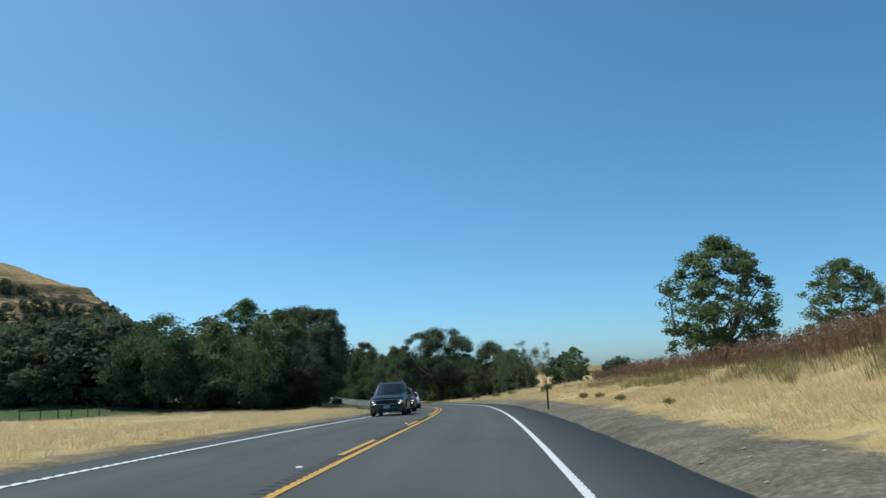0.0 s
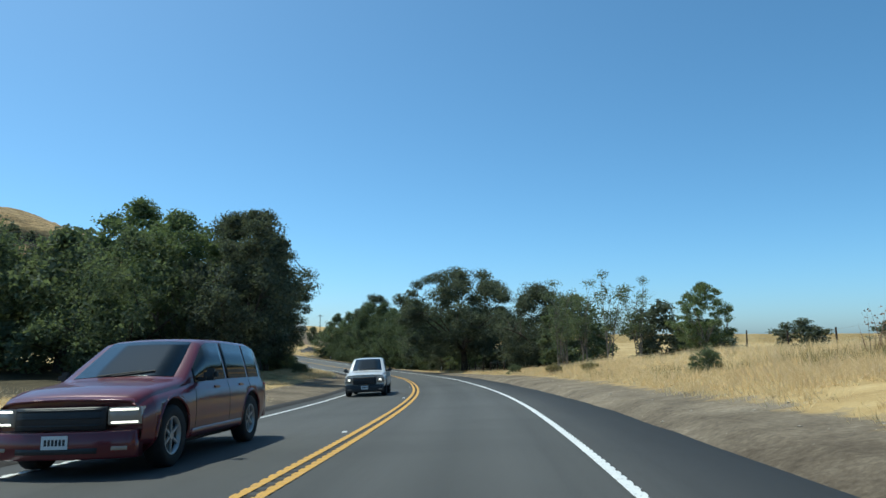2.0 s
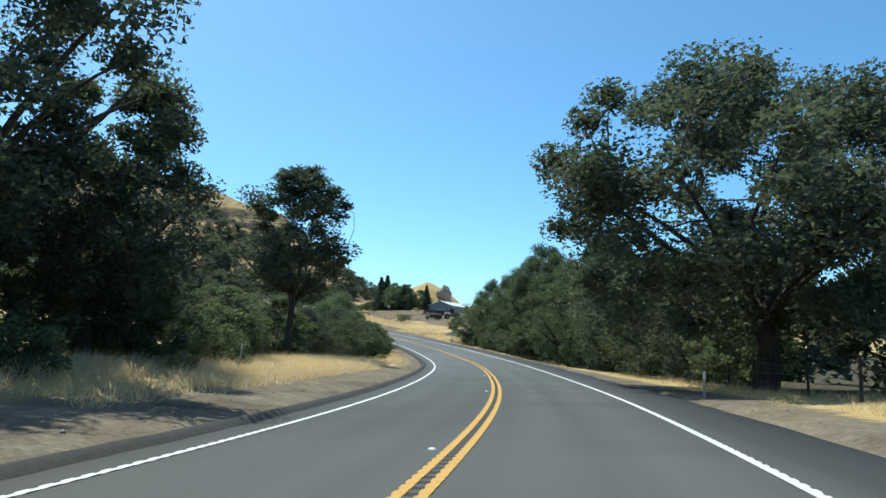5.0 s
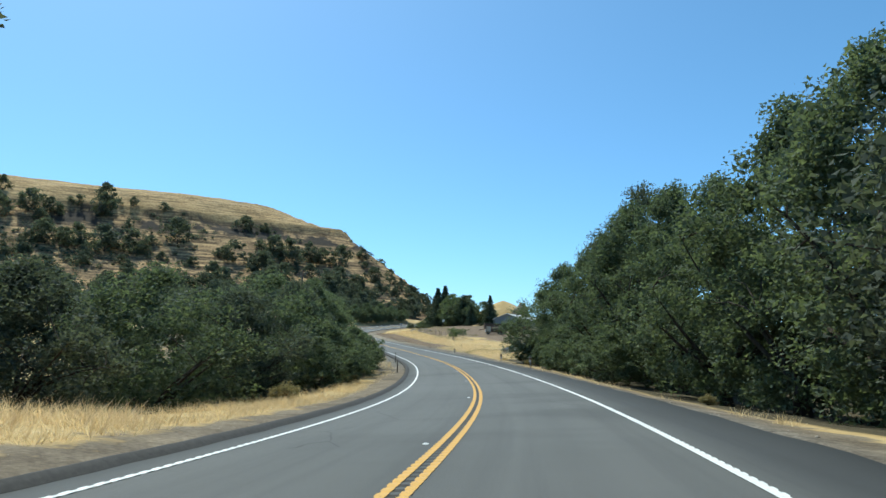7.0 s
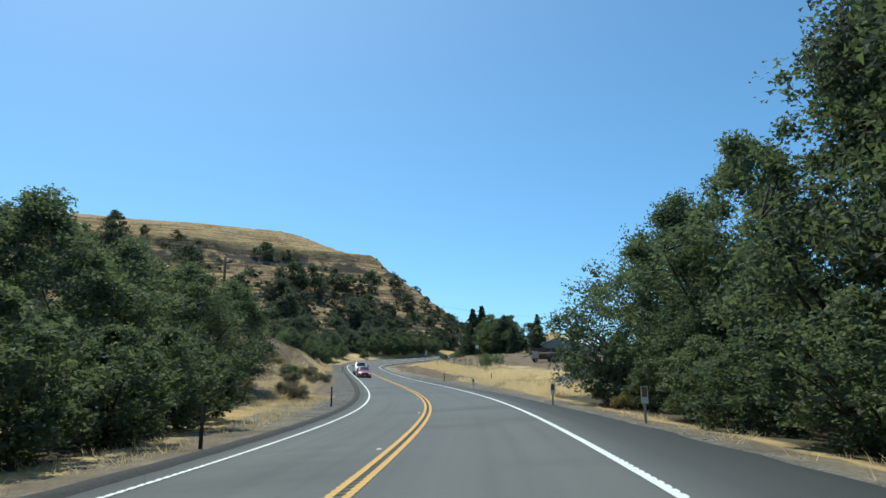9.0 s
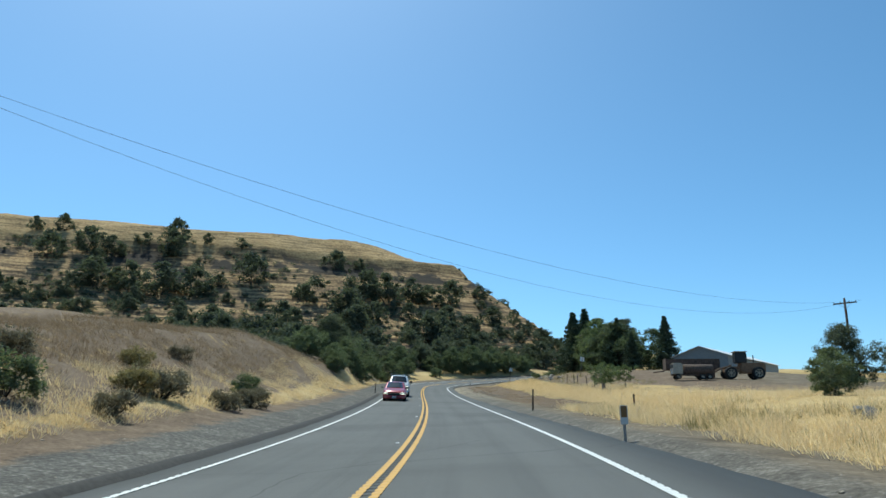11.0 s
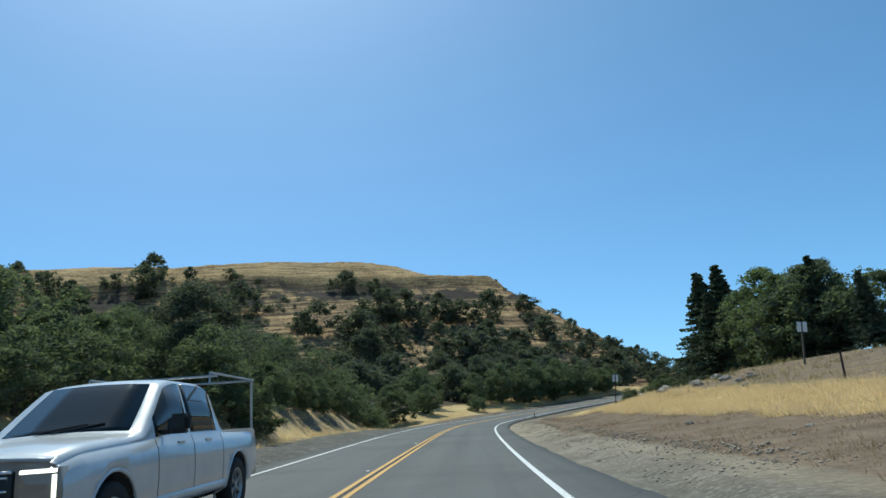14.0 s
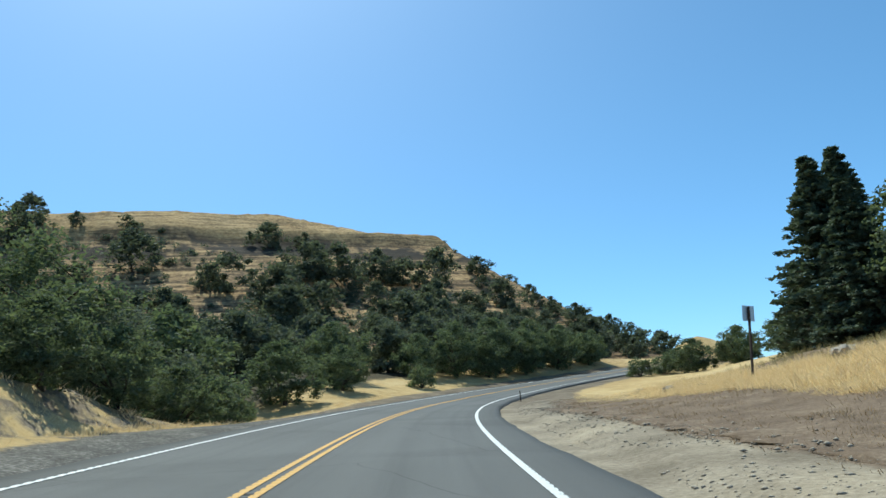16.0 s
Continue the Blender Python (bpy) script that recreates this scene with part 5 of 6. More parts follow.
def road_sign(m, tall, wide, high, label):
    """Seen from behind: a square aluminium sheet on a wooden post."""
    sign = empty("road_sign", m, label, "road sign")
    put("post", Shape().block((-0.035, -0.045, -0.5), (0.035, 0.045, tall), 0.008).mesh("post", DARK_WOOD), sign)
    pl = put("plate", Shape().block((-wide / 2, 0.047, tall - high), (wide / 2, 0.053, tall + 0.05), 0.002).mesh("plate", SIGN_BACK), sign, "bare aluminium back of the sign plate")
    for z in (tall - high * 0.8, tall - high * 0.2):
        put("bolt", Shape().tube([(0, -0.058, z), (0, -0.045, z)], 0.02, 8).mesh("bolt", STEEL), pl)
    return sign


road_sign(beside(348, 14, 8) @ pose(0, 0, 0, 0, 8), 2.7, 0.48, 0.55, "road sign seen from behind on a wooden post")


def twin_sign(m, tall, label):
    sign = empty("road_sign", m, label, "road sign")
    put("post", Shape().block((-0.05, -0.05, -0.5), (0.05, 0.05, tall), 0.01).mesh("post", WOOD), sign)
    for x in (-0.17, 0.17):
        put("plate", Shape().block((x - 0.13, -0.066, tall - 0.55), (x + 0.13, -0.056, tall + 0.08), 0.003).mesh("plate", SIGN_WHITE), sign, "upright white plate")
    return sign


twin_sign(beside(329, 23, -4) @ pose(0, 0, 0, 0, 8), 2.6, "pair of white upright plates on a wooden post")


def fence(name, s0, s1, d, step, label, rng):
    """Split posts with sagging wires."""
    f = empty(name, Matrix.Identity(4), label, "fence")
    tops = []
    for s in np.arange(s0, s1 + 0.1, step):
        x, y, z = spot(s + rng.normal() * 0.2, d + rng.normal() * 0.15)
        t = rng.uniform(1.05, 1.3)
        tip = (x + rng.normal() * 0.06, y + rng.normal() * 0.06, z + t)
        put("post", Shape().tube([(x, y, z - 0.3), tip], [0.055, 0.045], 7).mesh("post", DARK_WOOD), f)
        tops.append(((x, y, z), tip))
    for h in (0.35, 0.62, 0.9):
        pts = [tuple(a * (1 - h) + b * h for a, b in zip(lo, hi)) for lo, hi in tops]
        put("wire", Shape().tube(pts, 0.003, 3).mesh("wire", STEEL), f)
    return f


_rng = np.random.default_rng(3)
fence("wire_fence", 58, 104, 20.5, 4.2, "old wire fence with dark wooden posts in dry grass", _rng)
fence("wire_fence", 297, 317, 18.2, 3.6, "old wire fence with dark wooden posts along the yard", _rng)
fence("wire_fence", 110, 138, 10.2, 3.5, "old wire fence under the oak trees", _rng)
fence("wire_fence", 64, 96, -37, 4.0, "wire fence along the green field", _rng)


def utility_pole(x, y, z0, z1, turn, label):
    p = empty("utility_pole", pose(x, y, z0, 0, 0, turn), label, "utility pole", "utility poles")
    h = z1 - z0
    put("pole", Shape().tube([(0, 0, -0.6), (0, 0, h)], [0.17, 0.11], 10).mesh("pole", DARK_WOOD, True), p)
    arm = put("crossarm", Shape().block((-1.2, -0.06, h - 0.62), (1.2, 0.06, h - 0.48), 0.01).mesh("crossarm", WOOD), p)
    for x0 in (-1.1, -0.45, 0.45, 1.1):
        put("insulator", Shape().tube([(x0, 0, h - 0.48), (x0, 0, h - 0.40), (x0, 0, h - 0.34)], [0.03, 0.05, 0.03], 8).mesh("insulator", CREAM), arm)
    for sx in (-1, 1):
        put("brace", Shape().tube([(sx * 0.7, 0.07, h - 0.55), (0.0, 0.13, h - 1.15)], 0.018, 5).mesh("brace", STEEL), p)
    return p


LP, RP = (-88.3, 221.1, 8.0), (-76.0, 300.0, 9.3)
utility_pole(LP[0], LP[1], ground_z(LP[0], LP[1]), LP[2], -8, "dark wooden utility pole with one crossarm")
utility_pole(RP[0], RP[1], ground_z(RP[0], RP[1]), RP[2], -8, "dark wooden utility pole beside the yard")


def power_line(a, b, sag, radius):
    u = np.linspace(0, 1, 25)[:, None]
    q = np.array(a) * (1 - u) + np.array(b) * u
    q[:, 2] -= sag * 4 * (u * (1 - u))[:, 0]
    tagged(new("power_line", Shape().tube(q, radius, 5).mesh("power_line", BLACK)), "thin dark power line hanging across the road", "cable", "power lines")


for k, sag in ((0.6, 3.9), (1.6, 2.75)):
    power_line((LP[0] + k * 1.05, LP[1] - 0.15 * k, LP[2] - 0.38), (RP[0] + k * 1.05, RP[1], RP[2] - 0.4), sag, 0.008)


def boulder(x, y, r, rng, flat=0.7):
    bm = bmesh.new()
    bmesh.ops.create_icosphere(bm, subdivisions=3, radius=r)
    off = Vector(rng.uniform(-50, 50, 3))
    for v in bm.verts:
        n = v.co.normalized()
        k = 1 + 0.35 * noise.fractal(n * 1.6 + off, 1.0, 2.0, 4) + 0.10 * noise.cell(n * 3 + off)
        v.co = Vector((n.x * r * k * 1.25, n.y * r * k, n.z * r * k * flat))
    me = bpy.data.meshes.new("boulder")
    bm.to_mesh(me)
    bm.free()
    me.materials.append(BOULDER)
    ob = new("boulder", me)
    ob.matrix_basis = pose(x, y, ground_z(x, y) + r * flat * 0.25, 0, 0, rng.uniform(0, 360))
    return tagged(ob, "grey weathered boulder in the dry grass", "boulder", "boulders on the grass slope")


_rng = np.random.default_rng(9)
for s, d, r in ((345, 16.0, 0.75), (347, 17.2, 0.6), (343, 17.5, 0.9), (340, 17.0, 0.7), (338, 16.2, 0.8), (350, 15.8, 0.5), (353, 13.6, 0.45), (357, 13.0, 0.55), (362, 12.4, 0.4), (335, 18, 0.7), (332, 19, 0.6), (328, 18.5, 0.5),
               (330, 20.0, 0.55), (326, 17.5, 0.45), (334, 15.5, 0.4), (349, 18.5, 0.7), (341, 19.5, 0.9), (337, 20, 0.8), (323, 17.0, 0.4), (296, 12.5, 0.28), (303, 10.8, 0.22), (311, 10.2, 0.25), (290, 20.5, 0.7), (286, 23, 0.6)):
    p = on_road(s, d)
    boulder(float(p[0]), float(p[1]), r * (0.52 if d > 15 else 0.5), _rng)


def rock_outcrop():
    x, y = -250.0, 678.0
    ob = boulder(x, y, 6.0, _rng, 1.5)
    ob.location.z = ground_z(x, y) + 1
    ob.name = "rock_outcrop"
    tagged(ob, "tall dark rock outcrop on the far hill", "rock", "far rocks")


rock_outcrop()


def far_hill_trees():
    rng = np.random.default_rng(10)
    for k in range(7):
        x, y = rng.uniform(-258, -232), rng.uniform(626, 646)
        ob = copy_thing(HILL_PROTO, pose(x, y, ground_z(x, y) - 0.3, 0, 0, rng.uniform(0, 360)))
        ob.scale = (1.5, 1.5, rng.uniform(1.5, 2.1))
        ob["label"], ob["group"] = "dark oak on the far golden hill", "trees on the far hill"


far_hill_trees()


def rubble():
    """Broken concrete heaped at the edge of the yard."""
    rng = np.random.default_rng(12)
    sh = Shape()
    for k in range(150):
        s, d = 242.5 + rng.normal() * 2.2, 14.2 + rng.normal() * 1.1
        x, y, z = spot(s, d)
        a = rng.uniform(0.12, 0.42, 3) * (1.2, 1.0, 0.4)
        lift = max(0.0, 1.35 - 0.32 * abs(s - 242.5) - 0.5 * abs(d - 14.2))
        sh.block(tuple(-a), tuple(a), 0.02, pose(x, y, z + lift * rng.random() ** 0.6 + 0.05, rng.uniform(-40, 40), rng.uniform(-40, 40), rng.uniform(0, 360)))
    tagged(new("rubble_heap", sh.mesh("rubble_heap", CONCRETE)), "heap of broken grey concrete slabs", "rubble", kind="stuff")


rubble()


# ---- the yard ----
def barn():
    """A low metal shed with a shallow gable."""
    x, y, _ = spot(338, 42)
    z = ground_z(x, y)
    b = empty("barn", pose(-106.2, 324.2, 1.4, 0, 0, 2), "low grey metal barn with a white roof", "barn")
    w, l, e, r = 8.6, 29.0, 4.5, 6.0  # gable width, length, eaves, ridge; the gable faces -y and the eaves run along +y
    def wall(name, pts, thick_way):
        n = len(pts)
        back = [tuple(a + b2 for a, b2 in zip(p, thick_way)) for p in pts]
        f = [tuple(range(n)), tuple(range(2 * n - 1, n - 1, -1))] + [(i, n + i, n + (i + 1) % n, (i + 1) % n) for i in range(n)]
        return mesh_of(name, list(pts) + back, f, SIDING)
    put("wall", wall("wall", [(-w / 2 * 0, 0, -1), (w, 0, -1), (w, 0, e), (w / 2, 0, r), (0, 0, e)], (0, 0.15, 0)), b)
    put("wall", wall("wall", [(0, l, -1), (w, l, -1), (w, l, e), (w / 2, l, r), (0, l, e)], (0, -0.15, 0)), b)
    put("wall", wall("wall", [(0, 0.15, -1), (0, l - 0.15, -1), (0, l - 0.15, e), (0, 0.15, e)], (0.15, 0, 0)), b)
    put("wall", wall("wall", [(w, 0.15, -1), (w, l - 0.15, -1), (w, l - 0.15, e), (w, 0.15, e)], (-0.15, 0, 0)), b)
    for sx, a in ((0, -0.4), (1, w + 0.4)):
        sh = Shape()
        xs = np.linspace(a, w / 2, 2)
        ys = np.arange(-0.4, l + 0.41, 0.3)
        z0 = e - 0.4 * (r - e) / (w / 2) + 0.05
        v = [(xx, yy, z0 + (r + 0.05 - z0) * abs(xx - a) / (w / 2 + 0.4) + (0.02 if i % 2 else 0)) for i, yy in enumerate(ys) for xx in xs]
        n = len(v)
        v += [(p, q, t - 0.06) for p, q, t in v]
        f = [(2 * i, 2 * i + 1, 2 * i + 3, 2 * i + 2) for i in range(len(ys) - 1)] + [(n + 2 * i, n + 2 * i + 2, n + 2 * i + 3, n + 2 * i + 1) for i in range(len(ys) - 1)]
        f += [(2 * i, 2 * i + 2, n + 2 * i + 2, n + 2 * i) for i in range(len(ys) - 1)] + [(0, n, n + 1, 1)]
        put("roof", mesh_of("roof", v, f, ROOF), b, "white ribbed metal roof")
    put("door", Shape().block((2.6, -0.06, -1), (6.0, -0.004, 3.2), 0.01).mesh("door", CREAM), b, "pale sliding door")
    for x0 in (2.6, 4.3, 6.0):
        put("trim", Shape().block((x0 - 0.05, -0.1, -1), (x0 + 0.05, -0.062, 3.45), 0.005).mesh("trim", SIDING), b)


barn()


def wheel(parent, x, y, r, wide, rim_mat, name="wheel"):
    """A tyre and a dished rim, its axle along x."""
    w = empty(name, pose(x, y, r), "", "")
    for key in ("label", "category"):
        if key in w:
            del w[key]
    w.parent = parent
    prof = [(0.62, -0.42), (0.9, -0.5), (0.99, -0.36), (1.0, 0.0), (0.99, 0.36), (0.9, 0.5), (0.62, 0.42)]
    n = 20
    def lathe(name2, pr, mat, lab):
        v = [(q * wide, a * r * math.cos(2 * math.pi * i / n), a * r * math.sin(2 * math.pi * i / n)) for i in range(n) for a, q in pr]
        k = len(pr)
        f = [(i * k + j, i * k + j + 1, ((i + 1) % n) * k + j + 1, ((i + 1) % n) * k + j) for i in range(n) for j in range(k - 1)]
        put(name2, mesh_of(name2, v, f, mat, True), w, lab)
    lathe("tyre", prof, BLACK, "")
    out = 1 if x > 0 else -1
    lathe("rim", [(0.63, -0.42 * out), (0.65, 0.41 * out), (0.58, 0.42 * out), (0.55, 0.2 * out)], rim_mat, "metal wheel rim")
    lathe("brake_drum", [(0.55, 0.12 * out), (0.001, 0.14 * out)], DARK, "dark drum behind the spokes")
    sp = Shape().tube([(0.2 * out * wide, 0, 0), (0.36 * out * wide, 0, 0)], 0.14 * r, 10)
    for k in range(6):
        sp.block((min(0.2 * out * wide, 0.34 * out * wide), -0.06 * r, 0.08 * r), (max(0.2 * out * wide, 0.34 * out * wide), 0.06 * r, 0.6 * r), 0.01, Matrix.Rotation(math.pi * k / 3, 4, "X"))
    put("spokes", sp.mesh("spokes", rim_mat), w, "metal wheel spokes")
    return w


def old_machines():
    # a wheel loader in faded orange
    m = beside(309, 38, 80)
    a = empty("wheel_loader", m, "faded orange wheel loader parked in the yard", "loader")
    put("body", Shape().block((-0.9, -2.6, 0.7), (0.9, 0.2, 1.9), 0.12).block((-0.6, 0.2, 0.8), (0.6, 2.0, 1.5), 0.08).mesh("body", ORANGE), a)
    put("cab", Shape().block((-0.7, -0.6, 1.9), (0.7, 0.7, 3.2), 0.08).mesh("cab", DARK), a, "dark glazed operator's cab")
    put("roof", Shape().block((-0.78, -0.7, 3.2), (0.78, 0.8, 3.3), 0.03).mesh("roof", CREAM), a)
    put("exhaust", Shape().tube([(0.4, -1.6, 1.9), (0.4, -1.6, 2.9)], 0.06, 8).mesh("exhaust", RUST), a)
    for sx in (-0.55, 0.55):
        put("arm", Shape().tube([(sx, 1.2, 1.6), (sx, 2.6, 1.2), (sx, 3.6, 0.5)], [0.14, 0.12, 0.1], 6).mesh("arm", ORANGE), a)
    put("bucket", Shape().block((-1.3, 3.3, 0.15), (1.3, 4.2, 0.25), 0.02).block((-1.3, 3.3, 0.25), (1.3, 3.4, 1.1), 0.02).block((-1.3, 3.4, 0.25), (-1.22, 4.1, 0.8), 0.02).block((1.22, 3.4, 0.25), (1.3, 4.1, 0.8), 0.02).mesh("bucket", RUST), a, "rusty bucket")
    for x in (-1.0, 1.0):
        for y in (-1.7, 1.4):
            wheel(a, x, y, 0.72, 0.5, CREAM)
    # an old truck with a tank and a dumped box
    b = empty("old_truck", beside(306, 30.5, 85) @ Matrix.Scale(0.64, 4), "rusty old truck with a cream cab", "truck")
    put("chassis", Shape().block((-0.5, -4.5, 0.7), (0.5, 3.0, 0.95), 0.03).mesh("chassis", RUST), b)
    put("cab", Shape().block((-1.1, 1.2, 0.9), (1.1, 2.9, 2.9), 0.15).mesh("cab", CREAM), b, "dusty cream cab")
    put("grille", Shape().block((-0.8, 2.9, 1.0), (0.8, 2.96, 1.9), 0.02).mesh("grille", SIGN_WHITE), b, "white slatted grille")
    for k in range(6):
        put("slat", Shape().block((-0.75, 2.962, 1.05 + 0.14 * k), (0.75, 2.985, 1.11 + 0.14 * k), 0.005).mesh("slat", DARK), b)
    put("windscreen", Shape().block((-0.95, 2.88, 2.0), (0.95, 2.93, 2.7), 0.02).mesh("windscreen", DARK), b)
    put("tank", Shape().tube([(0, -4.3, 1.75), (0, -4.2, 1.75), (0, 0.8, 1.75), (0, 0.9, 1.75)], [0.7, 0.95, 0.95, 0.7], 16).mesh("tank", RUST, True), b, "rust-brown tank")
    for x in (-0.95, 0.95):
        for y in (-3.4, -2.2, 2.0):
            wheel(b, x, y, 0.5, 0.3, CREAM)
    # a dump box
    c = empty("dump_trailer", beside(313, 33.5, 80), "rust-brown steel dump trailer in the yard", "trailer")
    put("box", Shape().block((-1.2, -3.2, 0.9), (1.2, 3.2, 1.02), 0.02).block((-1.2, -3.2, 1.02), (-1.1, 3.2, 2.2), 0.02).block((1.1, -3.2, 1.02), (1.2, 3.2, 2.2), 0.02).block((-1.1, 3.1, 1.02), (1.1, 3.2, 2.3), 0.02).block((-1.1, -3.2, 1.02), (1.1, -3.1, 2.1), 0.02).mesh("box", RUST), c)
    for y in np.linspace(-2.8, 2.8, 7):
        for sx in (-1.26, 1.2):
            put("rib", Shape().block((sx, y - 0.05, 0.95), (sx + 0.06, y + 0.05, 2.2), 0.01).mesh("rib", RUST), c)
    put("drawbar", Shape().tube([(0, 3.2, 0.8), (0, 4.6, 0.6)], 0.08, 6).mesh("drawbar", RUST), c)
    for x in (-0.95, 0.95):
        for y in (-1.9, -0.9):
            wheel(c, x, y, 0.45, 0.28, RUST)


old_machines()


def road_studs():
    """Small white raised markers beside the centre lines."""
    sh = Shape().add([(-0.05, -0.05, 0), (0.05, -0.05, 0), (0.05, 0.05, 0), (-0.05, 0.05, 0), (-0.035, -0.03, 0.018), (0.035, -0.03, 0.018), (0.035, 0.03, 0.018), (-0.035, 0.03, 0.018)], [(0, 1, 5, 4), (1, 2, 6, 5), (2, 3, 7, 6), (3, 0, 4, 7), (4, 5, 6, 7)])
    me = sh.mesh("road_stud", SIGN_WHITE)
    for s in np.arange(-4.0, 330, 14.6):
        for d in (-0.34,):
            p = on_road(s, d, 0.002)
            ob = new("road_stud", me)
            ob.matrix_basis = pose(*p, 0, 0, math.degrees(float(np.interp(s, LEN, HEAD))))
            tagged(ob, "small white raised marker on the asphalt", "road stud", "road studs")


road_studs()


def rumble():
    """Milled grooves along the middle where the second line is broken."""
    sh = Shape()
    v, f = [], []
    for s in np.arange(-20, 40, 0.3):
        q = [on_road(s, -0.19, 0.003), on_road(s, 0.045, 0.003), on_road(s + 0.1, 0.045, 0.003), on_road(s + 0.1, -0.19, 0.003)]
        n = len(v)
        v += [tuple(p) for p in q]
        f.append((n, n + 1, n + 2, n + 3))
    for s in np.arange(40.1, 330, 0.3):
        q = [on_road(s, -0.05, 0.003), on_road(s, 0.05, 0.003), on_road(s + 0.13, 0.05, 0.003), on_road(s + 0.13, -0.05, 0.003)]
        n = len(v)
        v += [tuple(p) for p in q]
        f.append((n, n + 1, n + 2, n + 3))
    tagged(new("rumble_strip", mesh_of("rumble_strip", v, f, KERB)), "dark milled rumble grooves in the asphalt", "rumble strip", kind="structure")


rumble()


def eroded_edge():
    """A low broken lip where water has cut into the shoulder."""
    ss = np.arange(316, 356, 0.25)
    rng = np.random.default_rng(14)
    w = np.interp(ss, [316, 330, 345, 356], [6.2, 7.6, 7.4, 6.4]) + 0.25 * np.array([noise.noise((s * 0.8, 0, 0)) for s in ss]) + rng.normal(size=len(ss)) * 0.05
    h = 0.09 * np.clip(np.array([noise.noise((s * 0.9, 3, 0)) + 0.6 * noise.noise((s * 2.7, 5, 0)) for s in ss]) * 1.8 + 0.4, 0.0, 1.3) * np.clip((ss - 319) / 9, 0, 1) * np.clip((356 - ss) / 5, 0, 1)
    rows = []
    for off, z in ((-0.12, -0.1), (-0.03, 0.0), (0.0, 0.6), (0.06, 1.0), (0.35, 0.9), (0.8, 0.55), (1.5, -0.4)):
        p = on_road(ss, w + off + rng.normal(size=len(ss)) * 0.05)
        p[:, 2] = height(p[:, 0], p[:, 1]) + h * z - (0.12 if off in (-0.12, 1.5) else 0)
        rows.append(p)
    v = np.stack(rows, 1)
    k = v.shape[1]
    i, j = np.meshgrid(np.arange(len(ss) - 1), np.arange(k - 1), indexing="ij")
    q = (i * k + j).ravel()
    me = fast_mesh("eroded_edge", v.reshape(-1, 3), np.stack([q, q + 1, q + k + 1, q + k], -1), 4, GROUND)
    store(me, "bare", np.ones(len(v.reshape(-1, 3))))
    store(me, "stubble", np.ones(len(v.reshape(-1, 3))))
    tagged(new("eroded_edge", me), "broken dirt lip along the washed-out shoulder", "dirt bank", kind="structure")


eroded_edge()


# ---- vehicles ----
def car_paint(name, colour):
    m, nt, p = material(name, 0.28, 0.5, 0.0)
    tc = nt.nodes.new("ShaderNodeTexCoord")
    n = noise_tex(nt, tc.outputs["Object"], 2.5, 5, 0.6)
    nt.links.new(ramp(nt, n, [(0.3, tuple(c * 0.85 for c in colour)), (0.7, colour)]), p.inputs["Base Color"])
    p.inputs["Metallic"].default_value = 0.15
    p.inputs["Coat Weight"].default_value = 0.5
    p.inputs["Coat Roughness"].default_value = 0.06
    return m


def pane_material():
    m, nt, p = material("dark_glass", 0.06, 0.3)
    p.inputs["Base Color"].default_value = (0.012, 0.016, 0.018, 1)
    return m


def lamp_material():
    m, nt, p = material("headlight", 0.1, 0.6)
    p.inputs["Base Color"].default_value = (0.10, 0.105, 0.11, 1)
    p.inputs["Emission Color"].default_value = (1, 0.95, 0.85, 1)
    p.inputs["Emission Strength"].default_value = 0.03
    return m


PANE, LAMP = pane_material(), lamp_material()
BULB = bpy.data.materials.new("lit_bulb")
BULB.use_nodes = True
BULB.node_tree.nodes["Principled BSDF"].inputs["Emission Color"].default_value = (1, 0.93, 0.8, 1)
BULB.node_tree.nodes["Principled BSDF"].inputs["Emission Strength"].default_value = 1.6
CHROME = plain_material("chrome", (0.7, 0.7, 0.7), 0.15, 1.0, 0.05, 5)
RED_LENS = plain_material("red_lens", (0.35, 0.02, 0.02), 0.2, vary=0.1)


def loft(name, rings, mat, caps=True):
    v = [p for r in rings for p in r]
    k = len(rings[0])
    f = [(i * k + j, i * k + (j + 1) % k, (i + 1) * k + (j + 1) % k, (i + 1) * k + j) for i in range(len(rings) - 1) for j in range(k)]
    if caps:
        f += [tuple(range(k))[::-1], tuple((len(rings) - 1) * k + j for j in range(k))]
    me = mesh_of(name, v, f, mat, True)
    bm = bmesh.new()
    bm.from_mesh(me)
    bmesh.ops.recalc_face_normals(bm, faces=bm.faces)
    bm.to_mesh(me)
    bm.free()
    return me


def smooth_line(knots, y):
    """A rounded line through (y, value) knots."""
    ks, vs = [k[0] for k in knots], [k[1] for k in knots]
    return float(np.mean([np.interp(y + o, ks, vs) for o in (-0.05, -0.025, 0, 0.025, 0.05)]))


